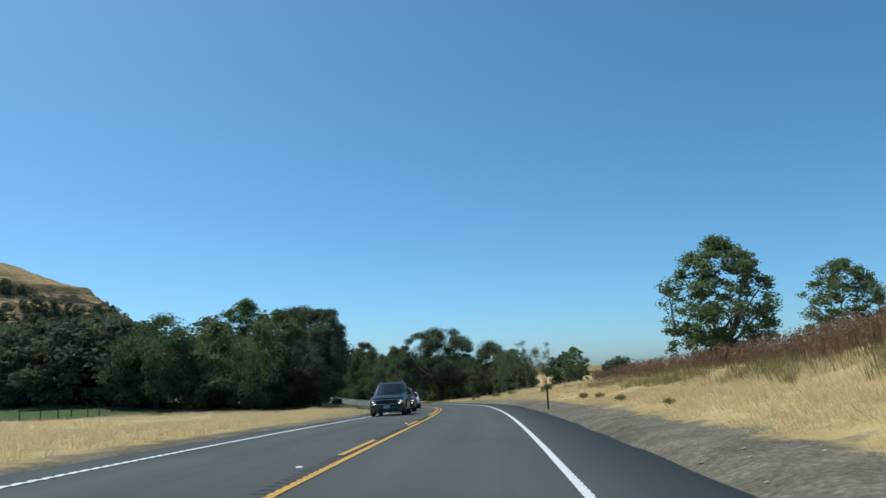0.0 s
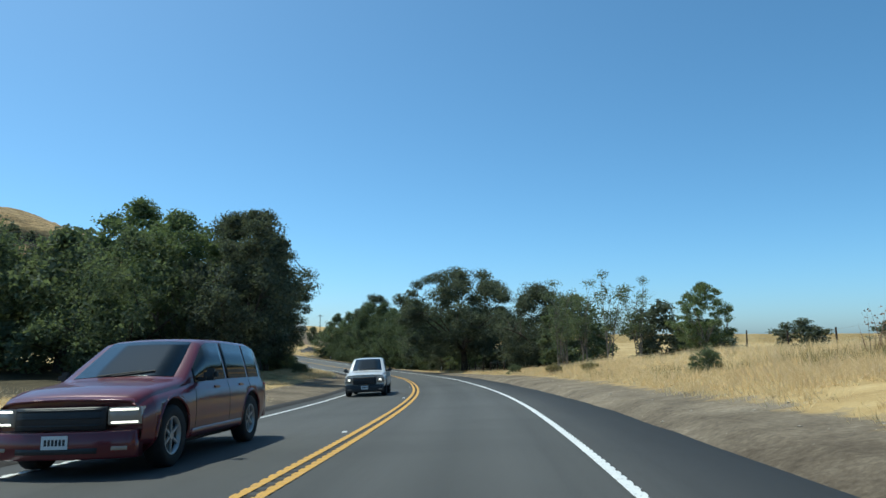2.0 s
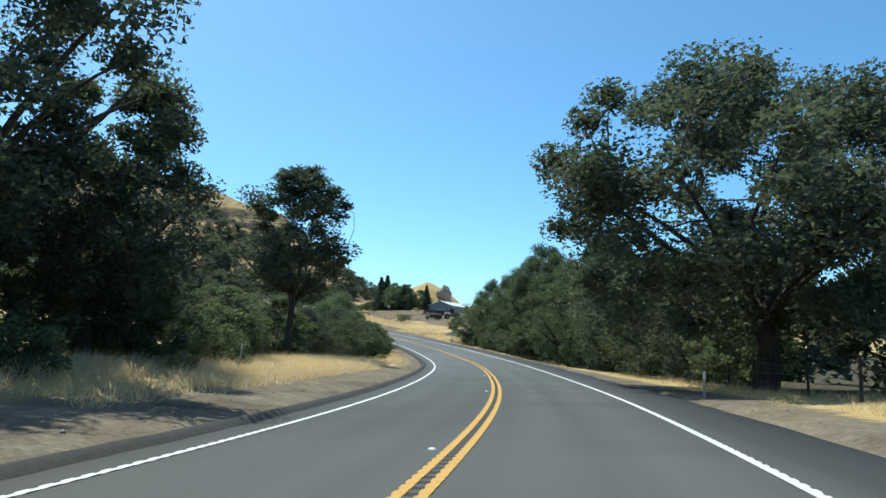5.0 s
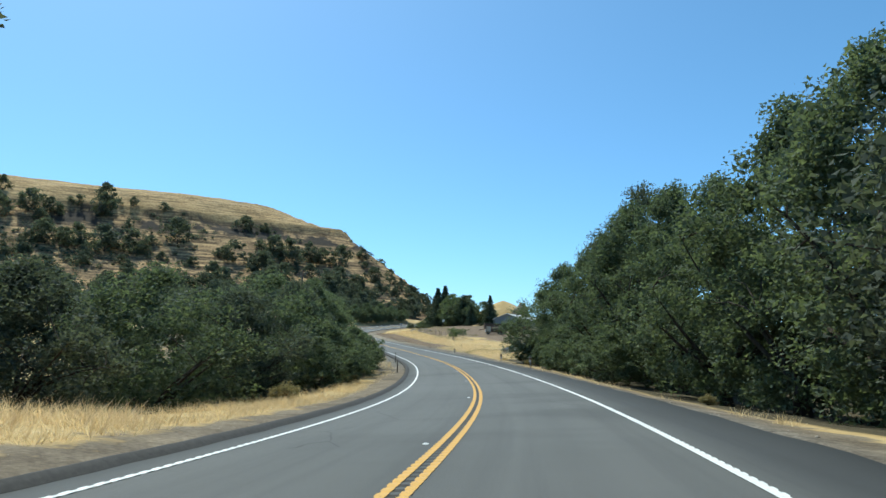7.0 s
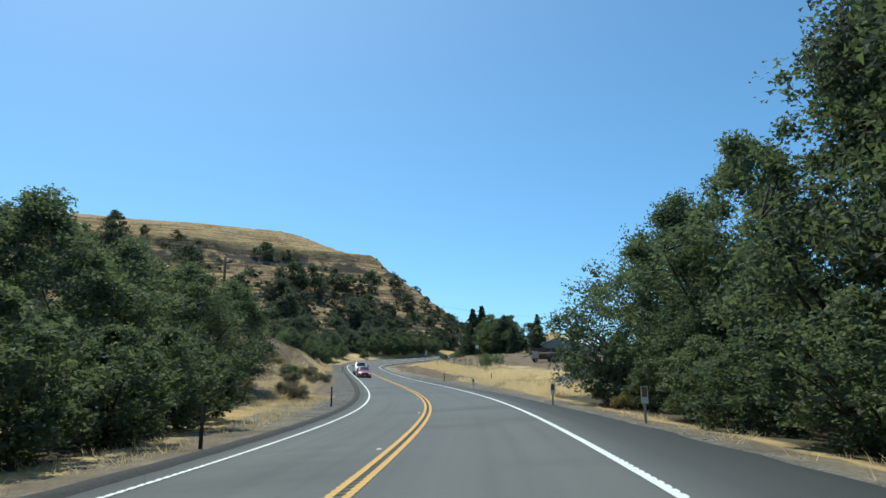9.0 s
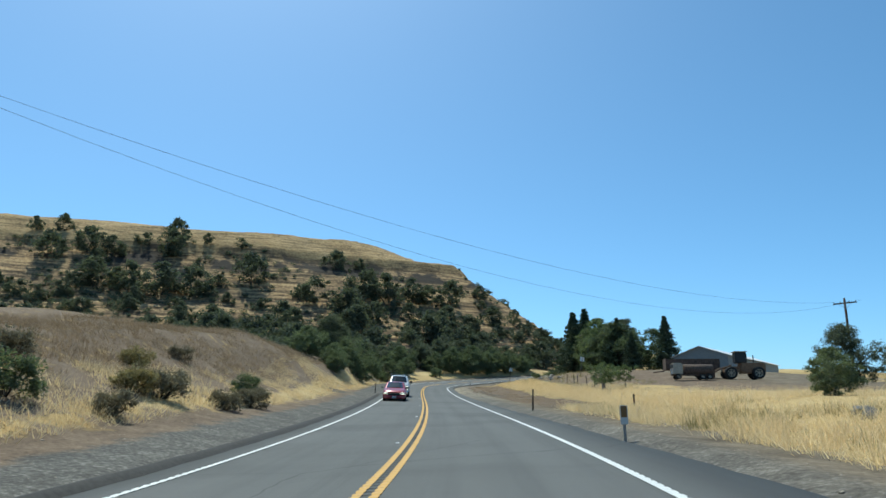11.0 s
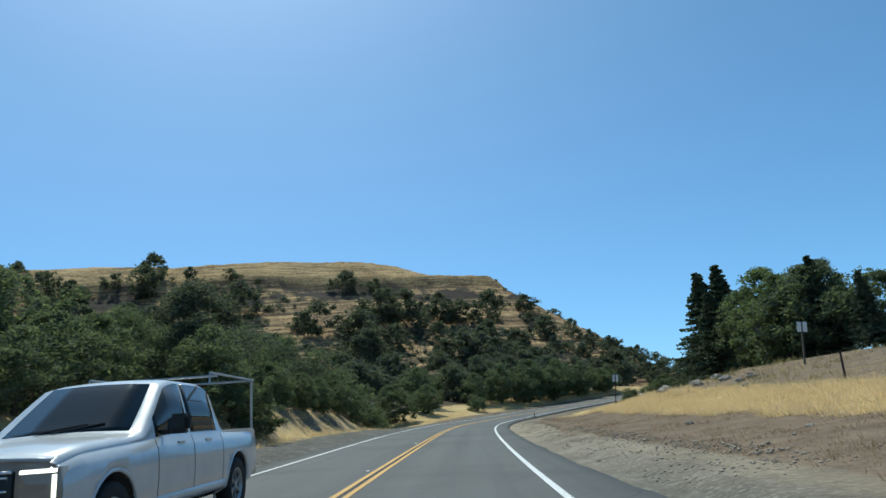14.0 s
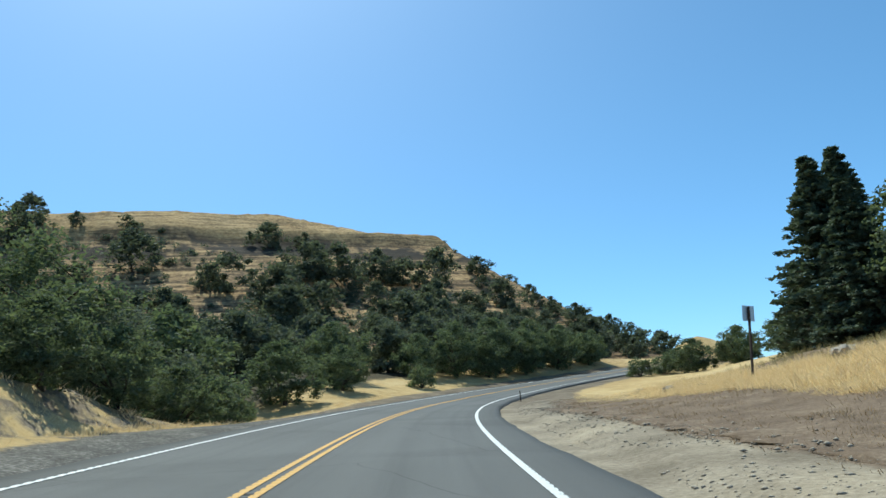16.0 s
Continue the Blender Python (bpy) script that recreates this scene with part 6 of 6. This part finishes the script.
def vehicle(name, label, category, s, d, paint, rim, spec):
    """A car facing +y: half width, bonnet and roof lines, belt line, doors; spec holds the numbers."""
    W, front, rear = spec["half"], spec["front"], spec["rear"]
    ahead = Vector(on_road(s - 1.5, d) - on_road(s + 1.5, d)).normalized()
    right = Vector(on_road(s, d - 0.8) - on_road(s, d + 0.8)).normalized()
    up = right.cross(ahead).normalized()
    right = ahead.cross(up)
    m = Matrix((right, ahead, up)).transposed().to_4x4()
    m.translation = Vector(on_road(s, d))
    car = empty(name, m, label, category)
    lo, belt0, roof = spec["low"], spec["belt"], spec["roof"]
    bow = spec.get("bow", 0.2)
    wide = lambda y: W * smooth_line(((rear - 1, 0.9), (rear, 0.93), (rear + 0.35, 0.985), (rear + 1.1, 1), (front - 1.3, 1), (front - 0.4, 0.985), (front, 0.93), (front + 1, 0.9)), y)
    belt = lambda y: smooth_line(spec["belt_line"], y)
    over = lambda y: smooth_line(spec["roof_line"], y)
    under = lambda y: lo + smooth_line(((rear - 1, 0.16), (rear, 0.14), (rear + 0.5, 0.0), (front - 0.7, 0.0), (front, 0.06), (front + 1, 0.06)), y)

    def flank(z, y):
        """Half width at a height of the glazed part."""
        return wide(y) * (0.925 - 0.2 * min(1.0, max(0.0, (z - belt(y)) / max(0.3, roof - belt0))) ** 1.15)

    def bend(x, y):
        """Plan curve of nose and tail."""
        k = (abs(x) / W) ** 2.6
        return y - bow * k * max(0, (y - front + 0.9) / 0.9) ** 2 + 0.6 * bow * k * max(0, (rear + 0.8 - y) / 0.8) ** 2

    def section(y, out=0.0):
        w, b, z0 = wide(y) + out, belt(y), under(y)
        t = max(over(y) + out, b + 0.03)
        h = b - z0
        half = [(0, z0), (w * 0.8, z0), (w * 0.955, z0 + 0.05), (w * 0.985, z0 + 0.2 * h), (w, z0 + 0.45 * h), (w * 0.998, z0 + 0.66 * h), (w * 0.985, b - 0.13 * h), (w * 0.968, b - 0.1 * h), (w * 0.94, b)]
        edge = max(b + 0.015, t - 0.06)
        for u in (0.06, 0.5, 1.0):
            z = b + (edge - b) * u
            half.append((flank(z, y) + out, z))
        x1 = flank(edge, y)
        half += [(x1 - 0.045, t - 0.018), (x1 * 0.8, t), (x1 * 0.4, t + 0.018), (0, t + 0.024)]
        return [(x, bend(x, y), z) for x, z in half]

    K = 16
    marks = {q for pr in spec["panes"] for q in pr} | {q[0] for q in spec["roof_line"]} | {q[0] for q in spec["belt_line"]}
    ys = sorted({round(float(y), 3) for y in list(np.linspace(rear, front, 44)) + [q for q in marks if rear < q < front] + [rear + 0.04, front - 0.04]})
    rings = []
    for y in ys:
        h = section(y)
        rings.append(h + [(-x, yy, z) for x, yy, z in h[-2:0:-1]])
    for at, dirn in ((0, -1), (len(rings) - 1, 1)):
        base = rings[at]
        zc = sum(q[2] for q in base) / len(base)
        extra = [[(x * k, y + dirn * g, zc + (z - zc) * k) for x, y, z in base] for k, g in ((0.975, 0.03), (0.9, 0.045))]
        rings = extra[::-1] + rings if at == 0 else rings + extra
    body = put("body", loft("body", rings, paint), car)
    # wheel arches cut out of the shell
    r = spec["wheel"]
    tools = []
    for y in spec["axles"]:
        for sx in (-1, 1):
            n, ra = 28, r + 0.075
            ring = [[(x, y + ra * math.cos(2 * math.pi * i / n), r + 0.02 + ra * math.sin(2 * math.pi * i / n)) for i in range(n)] for x in (sx * (W - 0.34), sx * (W + 0.3))]
            tool = bpy.data.objects.new("cutter", loft("cutter", ring if sx > 0 else ring[::-1], DARK))
            bpy.context.scene.collection.objects.link(tool)
            tool.matrix_world = body.matrix_world.copy()
            tools.append(tool)
    bpy.context.view_layer.update()
    for tool in tools:
        tool.matrix_world = body.matrix_world.copy()
        mod = body.modifiers.new("cut", 'BOOLEAN')
        mod.operation, mod.object, mod.solver, mod.material_mode = 'DIFFERENCE', tool, 'EXACT', 'TRANSFER'
    bpy.context.view_layer.update()
    shell = bpy.data.meshes.new_from_object(body.evaluated_get(bpy.context.evaluated_depsgraph_get()))
    body.modifiers.clear()
    body.data = shell
    for tool in tools:
        bpy.data.objects.remove(tool)

    def patch(nm, y0, y1, rows, mat, lab="", parent=None, gap=0.006, sx=1, mirror_row=False, thick=0.006):
        """A sheet that follows the shell between two stations and section points."""
        yy = [y for y in ys if y0 - 1e-4 <= y <= y1 + 1e-4]
        yy = sorted({round(q, 3) for q in yy + [y0, y1]})
        grid = []
        for y in yy:
            h = section(y, gap)
            line = [h[i] for i in rows]
            if mirror_row:
                line = line + [(-x, b, z) for x, b, z in line[-2::-1]]
            grid.append([(sx * x, b, z) for x, b, z in line])
        k, n = len(grid[0]), len(grid)
        top = [q for g in grid for q in g]
        c = Vector((0, (y0 + y1) / 2, belt0 - 0.1))
        low = [tuple(Vector(q) + (Vector((0, q[1], belt0 - 0.2)) - Vector(q)).normalized() * thick) for q in top]
        f = [(i * k + j, i * k + j + 1, (i + 1) * k + j + 1, (i + 1) * k + j) for i in range(n - 1) for j in range(k - 1)]
        o = n * k
        f += [tuple(o + q for q in g[::-1]) for g in f]
        rim_loop = [j for j in range(k)] + [i * k + k - 1 for i in range(1, n)] + [(n - 1) * k + j for j in range(k - 2, -1, -1)] + [i * k for i in range(n - 2, 0, -1)]
        f += [(a, b, o + b, o + a) for a, b in zip(rim_loop, rim_loop[1:] + rim_loop[:1])]
        me = mesh_of(nm, top + low, f, mat, True)
        bm = bmesh.new()
        bm.from_mesh(me)
        bmesh.ops.recalc_face_normals(bm, faces=bm.faces)
        bm.to_mesh(me)
        bm.free()
        return put(nm, me, parent or car, lab)

    a, b = spec["screen"]
    ws = patch("windscreen", a, b, (13, 14, 15), PANE, "sloping glass windscreen", mirror_row=True)
    for sx in (-1, 1):
        put("wiper", Shape().tube([(sx * 0.1 + 0.25, b + 0.02, over(b) + 0.03), (sx * 0.1 - 0.3, b - 0.1, over(b - 0.1) + 0.035)], 0.012, 5).mesh("wiper", DARK), ws)
    a, b = spec["back"]
    patch("rear_window", a, b, (13, 14, 15), PANE, mirror_row=True)
    for sx in (-1, 1):
        for y0, y1 in spec["panes"]:
            patch("side_window", y0, y1, (9, 10, 11), PANE, sx=sx)
        if spec.get("chrome_belt"):
            patch("window_trim", spec["panes"][0][0], spec["panes"][-1][1], (8, 9), CHROME, "bright window trim", sx=sx, gap=0.008)
        for y in spec["seams"]:
            patch("door_seam", y - 0.007, y + 0.007, (2, 3, 4, 5, 6, 7, 8), DARK, sx=sx, gap=0.002, thick=0.003)
        patch("sill", spec["axles"][0] + r + 0.12, spec["axles"][1] - r - 0.12, (1, 2, 3), spec.get("cladding", DARK), sx=sx, gap=0.012, thick=0.02)
        for y in spec["handles"]:
            x, _, z = section(y)[7]
            put("door_handle", Shape().block((sx * x - 0.02, y - 0.1, z - 0.015), (sx * x + 0.025, y + 0.1, z + 0.02), 0.01).mesh("door_handle", spec.get("handle", paint)), car)
        ym = spec["screen"][1] - 0.42
        zm = belt(ym) + 0.03
        xm = W * 0.94
        big = spec.get("mirror", 0.2)
        mir = put("mirror", Shape().block((min(sx * (xm + 0.06), sx * (xm + 0.06 + big)), ym - 0.07, zm), (max(sx * (xm + 0.06), sx * (xm + 0.06 + big)), ym + 0.08, zm + big * 0.85), 0.05).mesh("mirror", spec.get("cap", DARK)), car)
        put("arm", Shape().block((min(sx * xm * 0.94, sx * (xm + 0.1)), ym - 0.03, zm + 0.0), (max(sx * xm * 0.94, sx * (xm + 0.1)), ym + 0.03, zm + 0.05), 0.012).mesh("arm", DARK), mir)
        for y in spec["axles"]:
            wheel(car, sx * (W - 0.135), y, r, 0.25, rim)
            # a rolled lip round the arch
            n, ra = 22, r + 0.08
            lip = []
            for q in np.linspace(-0.35, math.pi + 0.35, n):
                yy, zz = y + ra * math.cos(q), r + 0.02 + ra * math.sin(q)
                h = section(min(max(yy, rear), front))
                x = float(np.interp(zz, [h[i][2] for i in (1, 2, 3, 4, 5, 6, 7, 8)], [h[i][0] for i in (1, 2, 3, 4, 5, 6, 7, 8)]))
                lip.append((sx * (x - 0.008), yy, zz))
            put("wheel_arch", Shape().tube(lip, spec.get("lip", 0.022), 6).mesh("wheel_arch", spec.get("cladding", DARK)), car)
    # nose: strips that follow its plan curve
    def strip(nm, x0, x1, z0, z1, mat, lab="", parent=None, out=0.05, deep=0.1, drop=0.0, yy=front):
        xs = np.linspace(x0, x1, max(3, int(abs(x1 - x0) / 0.12) + 2))
        rg = []
        for x in xs:
            y = bend(x, yy) + out * (1 if yy > 0 else -1)
            g = deep * (1 if yy > 0 else -1)
            e = drop * abs(x) / W
            c = min(0.02, (z1 - z0) * 0.3)
            rg.append([(x, y - g, z0 - e), (x, y - c * (1 if g > 0 else -1), z0 - e), (x, y, z0 + c - e), (x, y, z1 - c - e), (x, y - c * (1 if g > 0 else -1), z1 - e), (x, y - g, z1 - e)])
        me = loft(nm, rg, mat)
        return put(nm, me, parent or car, lab)

    nz = over(front)
    b0, b1, g0, g1, l0, l1 = (nz - q for q in spec["nose_rows"])
    gx = spec["grille"] * W
    strip("front_bumper", -W * 0.9, W * 0.9, b1, b0, spec.get("bumper", DARK), "", out=0.085, deep=0.2)
    gr = strip("grille", -gx, gx, g1, g0, DARK, "black grille", out=0.052)
    nbars = spec.get("bar_count", 3)
    for k in range(nbars):
        z = g1 + (g0 - g1) * (k + 0.6) / nbars
        strip("bar", -gx * 0.94, gx * 0.94, z - 0.012, z + 0.014, spec["bars"], "", gr, out=0.062, deep=0.03)
    if spec.get("frame"):
        for z in (g0, g1):
            strip("frame", -gx, gx, z - 0.014, z + 0.014, spec["frame"], "", gr, out=0.066, deep=0.04)
    for sx in (-1, 1):
        x0, x1 = sx * (gx + 0.03), sx * W * 0.925
        hl = strip("headlight", min(x0, x1), max(x0, x1), l1, l0, LAMP, "lit clear headlight", out=0.05, deep=0.14)
        for z0, z1, u0, u1 in spec["lit"]:
            q0, q1 = x0 + (x1 - x0) * u0, x0 + (x1 - x0) * u1
            strip("bulb", min(q0, q1), max(q0, q1), l1 + (l0 - l1) * z0, l1 + (l0 - l1) * z1, BULB, "lit lamp", hl, out=0.058, deep=0.03)
        strip("fog_lamp", sx * W * 0.74 - 0.08, sx * W * 0.74 + 0.08, b1 + 0.08, b1 + 0.15, LAMP, "", out=0.092, deep=0.05)
        strip("tail_light", sx * W * 0.83 - 0.07, sx * W * 0.83 + 0.09, belt0 - 0.38, belt0 - 0.06, RED_LENS, "red tail light", out=0.045, deep=0.12, yy=rear)
    strip("air_intake", -W * 0.5, W * 0.5, b1 + 0.05, b1 + 0.14, DARK, "", out=0.092, deep=0.06)
    strip("rear_bumper", -W * 0.9, W * 0.9, lo + 0.1, lo + 0.36, spec.get("bumper", DARK), "", out=0.08, deep=0.2, yy=rear)
    zp = b0 - 0.13
    pl = put("number_plate", Shape().block((-0.155, front + 0.088, zp - 0.06), (0.155, front + 0.096, zp + 0.09), 0.002).mesh("number_plate", SIGN_WHITE), car, "white number plate with dark bars")
    for k in range(6):
        put("bar", Shape().block((-0.125 + 0.043 * k, front + 0.0965, zp - 0.02), (-0.097 + 0.043 * k, front + 0.099, zp + 0.05)).mesh("bar", DARK), pl)
    put("underbody", Shape().block((-W * 0.72, rear + 0.3, lo - 0.06), (W * 0.72, front - 0.3, lo + 0.1), 0.03).mesh("underbody", BLACK), car)
    return car


def suv_spec(h, hood, half, long, **more):
    f, r = long / 2, -long / 2
    return dict(dict(half=half, low=0.27, belt=hood, roof=h, front=f, rear=r, grille=0.56, wheel=0.385, axles=(r + 1.05, f - 0.93), handles=(0.12, -0.95), bars=DARK,
                belt_line=((r, hood - 0.03), (r + 0.4, hood + 0.03), (0.8, hood), (1.2, hood - 0.04), (f - 0.35, hood - 0.13), (f, hood - 0.24)),
                roof_line=((r - 1, hood), (r, hood - 0.02), (r + 0.06, hood + 0.08), (r + 0.42, h - 0.07), (r + 0.75, h - 0.015), (-0.6, h), (0.1, h - 0.02), (0.3, h - 0.06), (1.12, hood + 0.09), (1.25, hood + 0.06), (f - 0.5, hood - 0.02), (f - 0.14, hood - 0.1), (f, hood - 0.19), (f + 1, hood - 0.2)),
                screen=(0.3, 1.12), back=(r + 0.1, r + 0.4),
                panes=((r + 0.5, -1.42), (-1.34, -0.42), (-0.34, 0.86)), seams=(-1.38, -0.38, 0.92),
                nose_rows=(0.32, 0.66, 0.05, 0.30, 0.06, 0.24), lit=((0.3, 0.8, 0.25, 0.6),)), **more)


def pickup_spec(h, hood, half, front, rear, **more):
    f, r = front, rear
    return dict(dict(half=half, low=0.38, belt=hood, roof=h, front=f, rear=r, grille=0.55, wheel=0.41, axles=(r + 1.15, f - 0.95), handles=(0.3, -0.62), bars=DARK,
                belt_line=((r, hood - 0.02), (-1.2, hood), (0.8, hood), (1.2, hood - 0.03), (f - 0.35, hood - 0.1), (f, hood - 0.18)),
                roof_line=((r - 1, hood - 0.2), (r, hood - 0.2), (-1.32, hood - 0.2), (-1.2, hood + 0.2), (-1.1, h - 0.08), (-0.8, h - 0.01), (0.1, h), (0.42, h - 0.06), (1.18, hood + 0.09), (1.3, hood + 0.06), (f - 0.5, hood + 0.0), (f - 0.14, hood - 0.06), (f, hood - 0.13), (f + 1, hood - 0.14)),
                screen=(0.42, 1.18), back=(-1.24, -1.13),
                panes=((-1.04, -0.12), (-0.05, 0.92)), seams=(-1.16, -0.09, 0.98), bow=0.14,
                nose_rows=(0.4, 0.72, 0.06, 0.38, 0.07, 0.3), lit=((0.3, 0.75, 0.3, 0.6),)), **more)


def cargo_bed(car, half, rear, hood, paint):
    """Rails round a dark open floor."""
    for sx in (-1, 1):
        x0, x1 = sorted((sx * half * 0.85, sx * half * 0.93))
        put("bed_wall", Shape().block((x0, rear + 0.12, hood - 0.14), (x1, -1.3, hood + 0.035), 0.025).mesh("bed_wall", paint), car)
    put("bed_floor", Shape().block((-half * 0.855, rear + 0.16, hood - 0.1), (half * 0.855, -1.3, hood + 0.038), 0.01).mesh("bed_floor", DARK), car, "dark cover over the bed")
    put("tailgate", Shape().block((-half * 0.855, rear + 0.04, hood - 0.14), (half * 0.855, rear + 0.13, hood + 0.035), 0.02).mesh("tailgate", paint), car)


BLUE_BLACK = car_paint("blue_black_paint", (0.010, 0.012, 0.014))
MAROON = car_paint("maroon_paint", (0.12, 0.012, 0.02))
RED = car_paint("red_paint", (0.34, 0.02, 0.035))
WHITE_CAR = car_paint("white_car_paint", (0.68, 0.68, 0.67))
SILVER = car_paint("silver_paint", (0.60, 0.61, 0.62))

_c = vehicle("suv", "dark blue full-size SUV driving in the oncoming lane", "car", 40.0, -2.5, BLUE_BLACK, STEEL,
             suv_spec(1.80, 1.08, 0.97, 5.4, frame=CHROME, bumper=BLUE_BLACK, cladding=BLUE_BLACK, bar_count=4, lit=((0.35, 0.65, 0.4, 0.7), (0.02, 0.2, 0.1, 0.5)), nose_rows=(0.3, 0.68, 0.05, 0.28, 0.03, 0.27)))
for _x in (-0.62, 0.62):
    put("roof_rail", Shape().tube([(_x, -2.0, 1.80), (_x, -1.9, 1.845), (_x, 0.0, 1.85), (_x, 0.1, 1.80)], 0.02, 6).mesh("roof_rail", STEEL), _c)
vehicle("suv", "maroon SUV with lit headlights in the oncoming lane", "car", 51.7, -2.65, MAROON, STEEL,
        suv_spec(1.68, 1.02, 0.95, 5.0, bumper=MAROON, cladding=MAROON, lit=((0.8, 0.92, 0.05, 0.95), (0.08, 0.2, 0.1, 0.95)), nose_rows=(0.31, 0.62, 0.04, 0.3, 0.05, 0.25)))
_p = vehicle("pickup_truck", "white pickup truck in the oncoming lane", "truck", 74.9, -2.2, WHITE_CAR, DARK, pickup_spec(1.72, 1.04, 0.93, 2.65, -2.75, cladding=WHITE_CAR))
cargo_bed(_p, 0.93, -2.75, 1.04, WHITE_CAR)
_p = vehicle("pickup_truck", "silver white pickup truck with a ladder rack", "truck", 293.9, -2.3, SILVER, STEEL,
             pickup_spec(1.92, 1.2, 1.0, 2.9, -3.0, bars=CHROME, frame=CHROME, cladding=SILVER, handle=SILVER, cap=DARK, mirror=0.27, bumper=CHROME, chrome_belt=False, lit=((0.85, 0.97, 0.1, 0.95), (0.04, 0.16, 0.1, 0.95), (0.16, 0.85, 0.85, 0.95)), nose_rows=(0.46, 0.8, 0.08, 0.42, 0.06, 0.38)))
cargo_bed(_p, 1.0, -3.0, 1.2, SILVER)
for _x in (-0.88, 0.88):
    put("rack_post", Shape().tube([(_x, -2.85, 1.22), (_x, -2.85, 2.02)], 0.022, 6).mesh("rack_post", STEEL), _p)
    put("rack_rail", Shape().tube([(_x, -2.95, 2.03), (_x, -0.9, 2.05), (_x, -0.88, 1.9)], 0.018, 6).mesh("rack_rail", STEEL), _p)
for _y in (-2.85, -1.2):
    put("rack_bar", Shape().tube([(-0.88, _y, 2.02), (0.88, _y, 2.02)], 0.02, 6).mesh("rack_bar", STEEL), _p)
vehicle("sedan", "red four-door sedan in the oncoming lane", "car", 283.6, -2.35, RED, STEEL,
        dict(half=0.91, low=0.19, belt=0.93, roof=1.45, front=2.35, rear=-2.45, grille=0.5, wheel=0.33, axles=(-1.38, 1.4), handles=(0.08, -0.82), bars=DARK, bow=0.35, cladding=RED, bumper=RED, cap=CHROME, lip=0.012, chrome_belt=True,
             belt_line=((-2.45, 0.9), (-2.0, 0.97), (-1.2, 0.97), (0.6, 0.91), (1.1, 0.86), (1.9, 0.72), (2.35, 0.56)),
             roof_line=((-3.4, 1.0), (-2.45, 1.0), (-2.15, 1.03), (-1.95, 1.05), (-1.2, 1.36), (-0.7, 1.44), (-0.1, 1.45), (0.2, 1.40), (1.12, 0.97), (1.25, 0.94), (1.9, 0.83), (2.2, 0.74), (2.35, 0.63), (3.4, 0.6)),
             screen=(0.2, 1.1), back=(-1.9, -1.2), panes=((-1.5, -1.12), (-1.06, -0.42), (-0.36, 0.72)), seams=(-1.09, -0.39, 0.82),
             nose_rows=(0.22, 0.44, 0.04, 0.2, -0.02, 0.13), lit=((0.75, 0.95, 0.1, 0.95), (0.05, 0.25, 0.1, 0.95))))
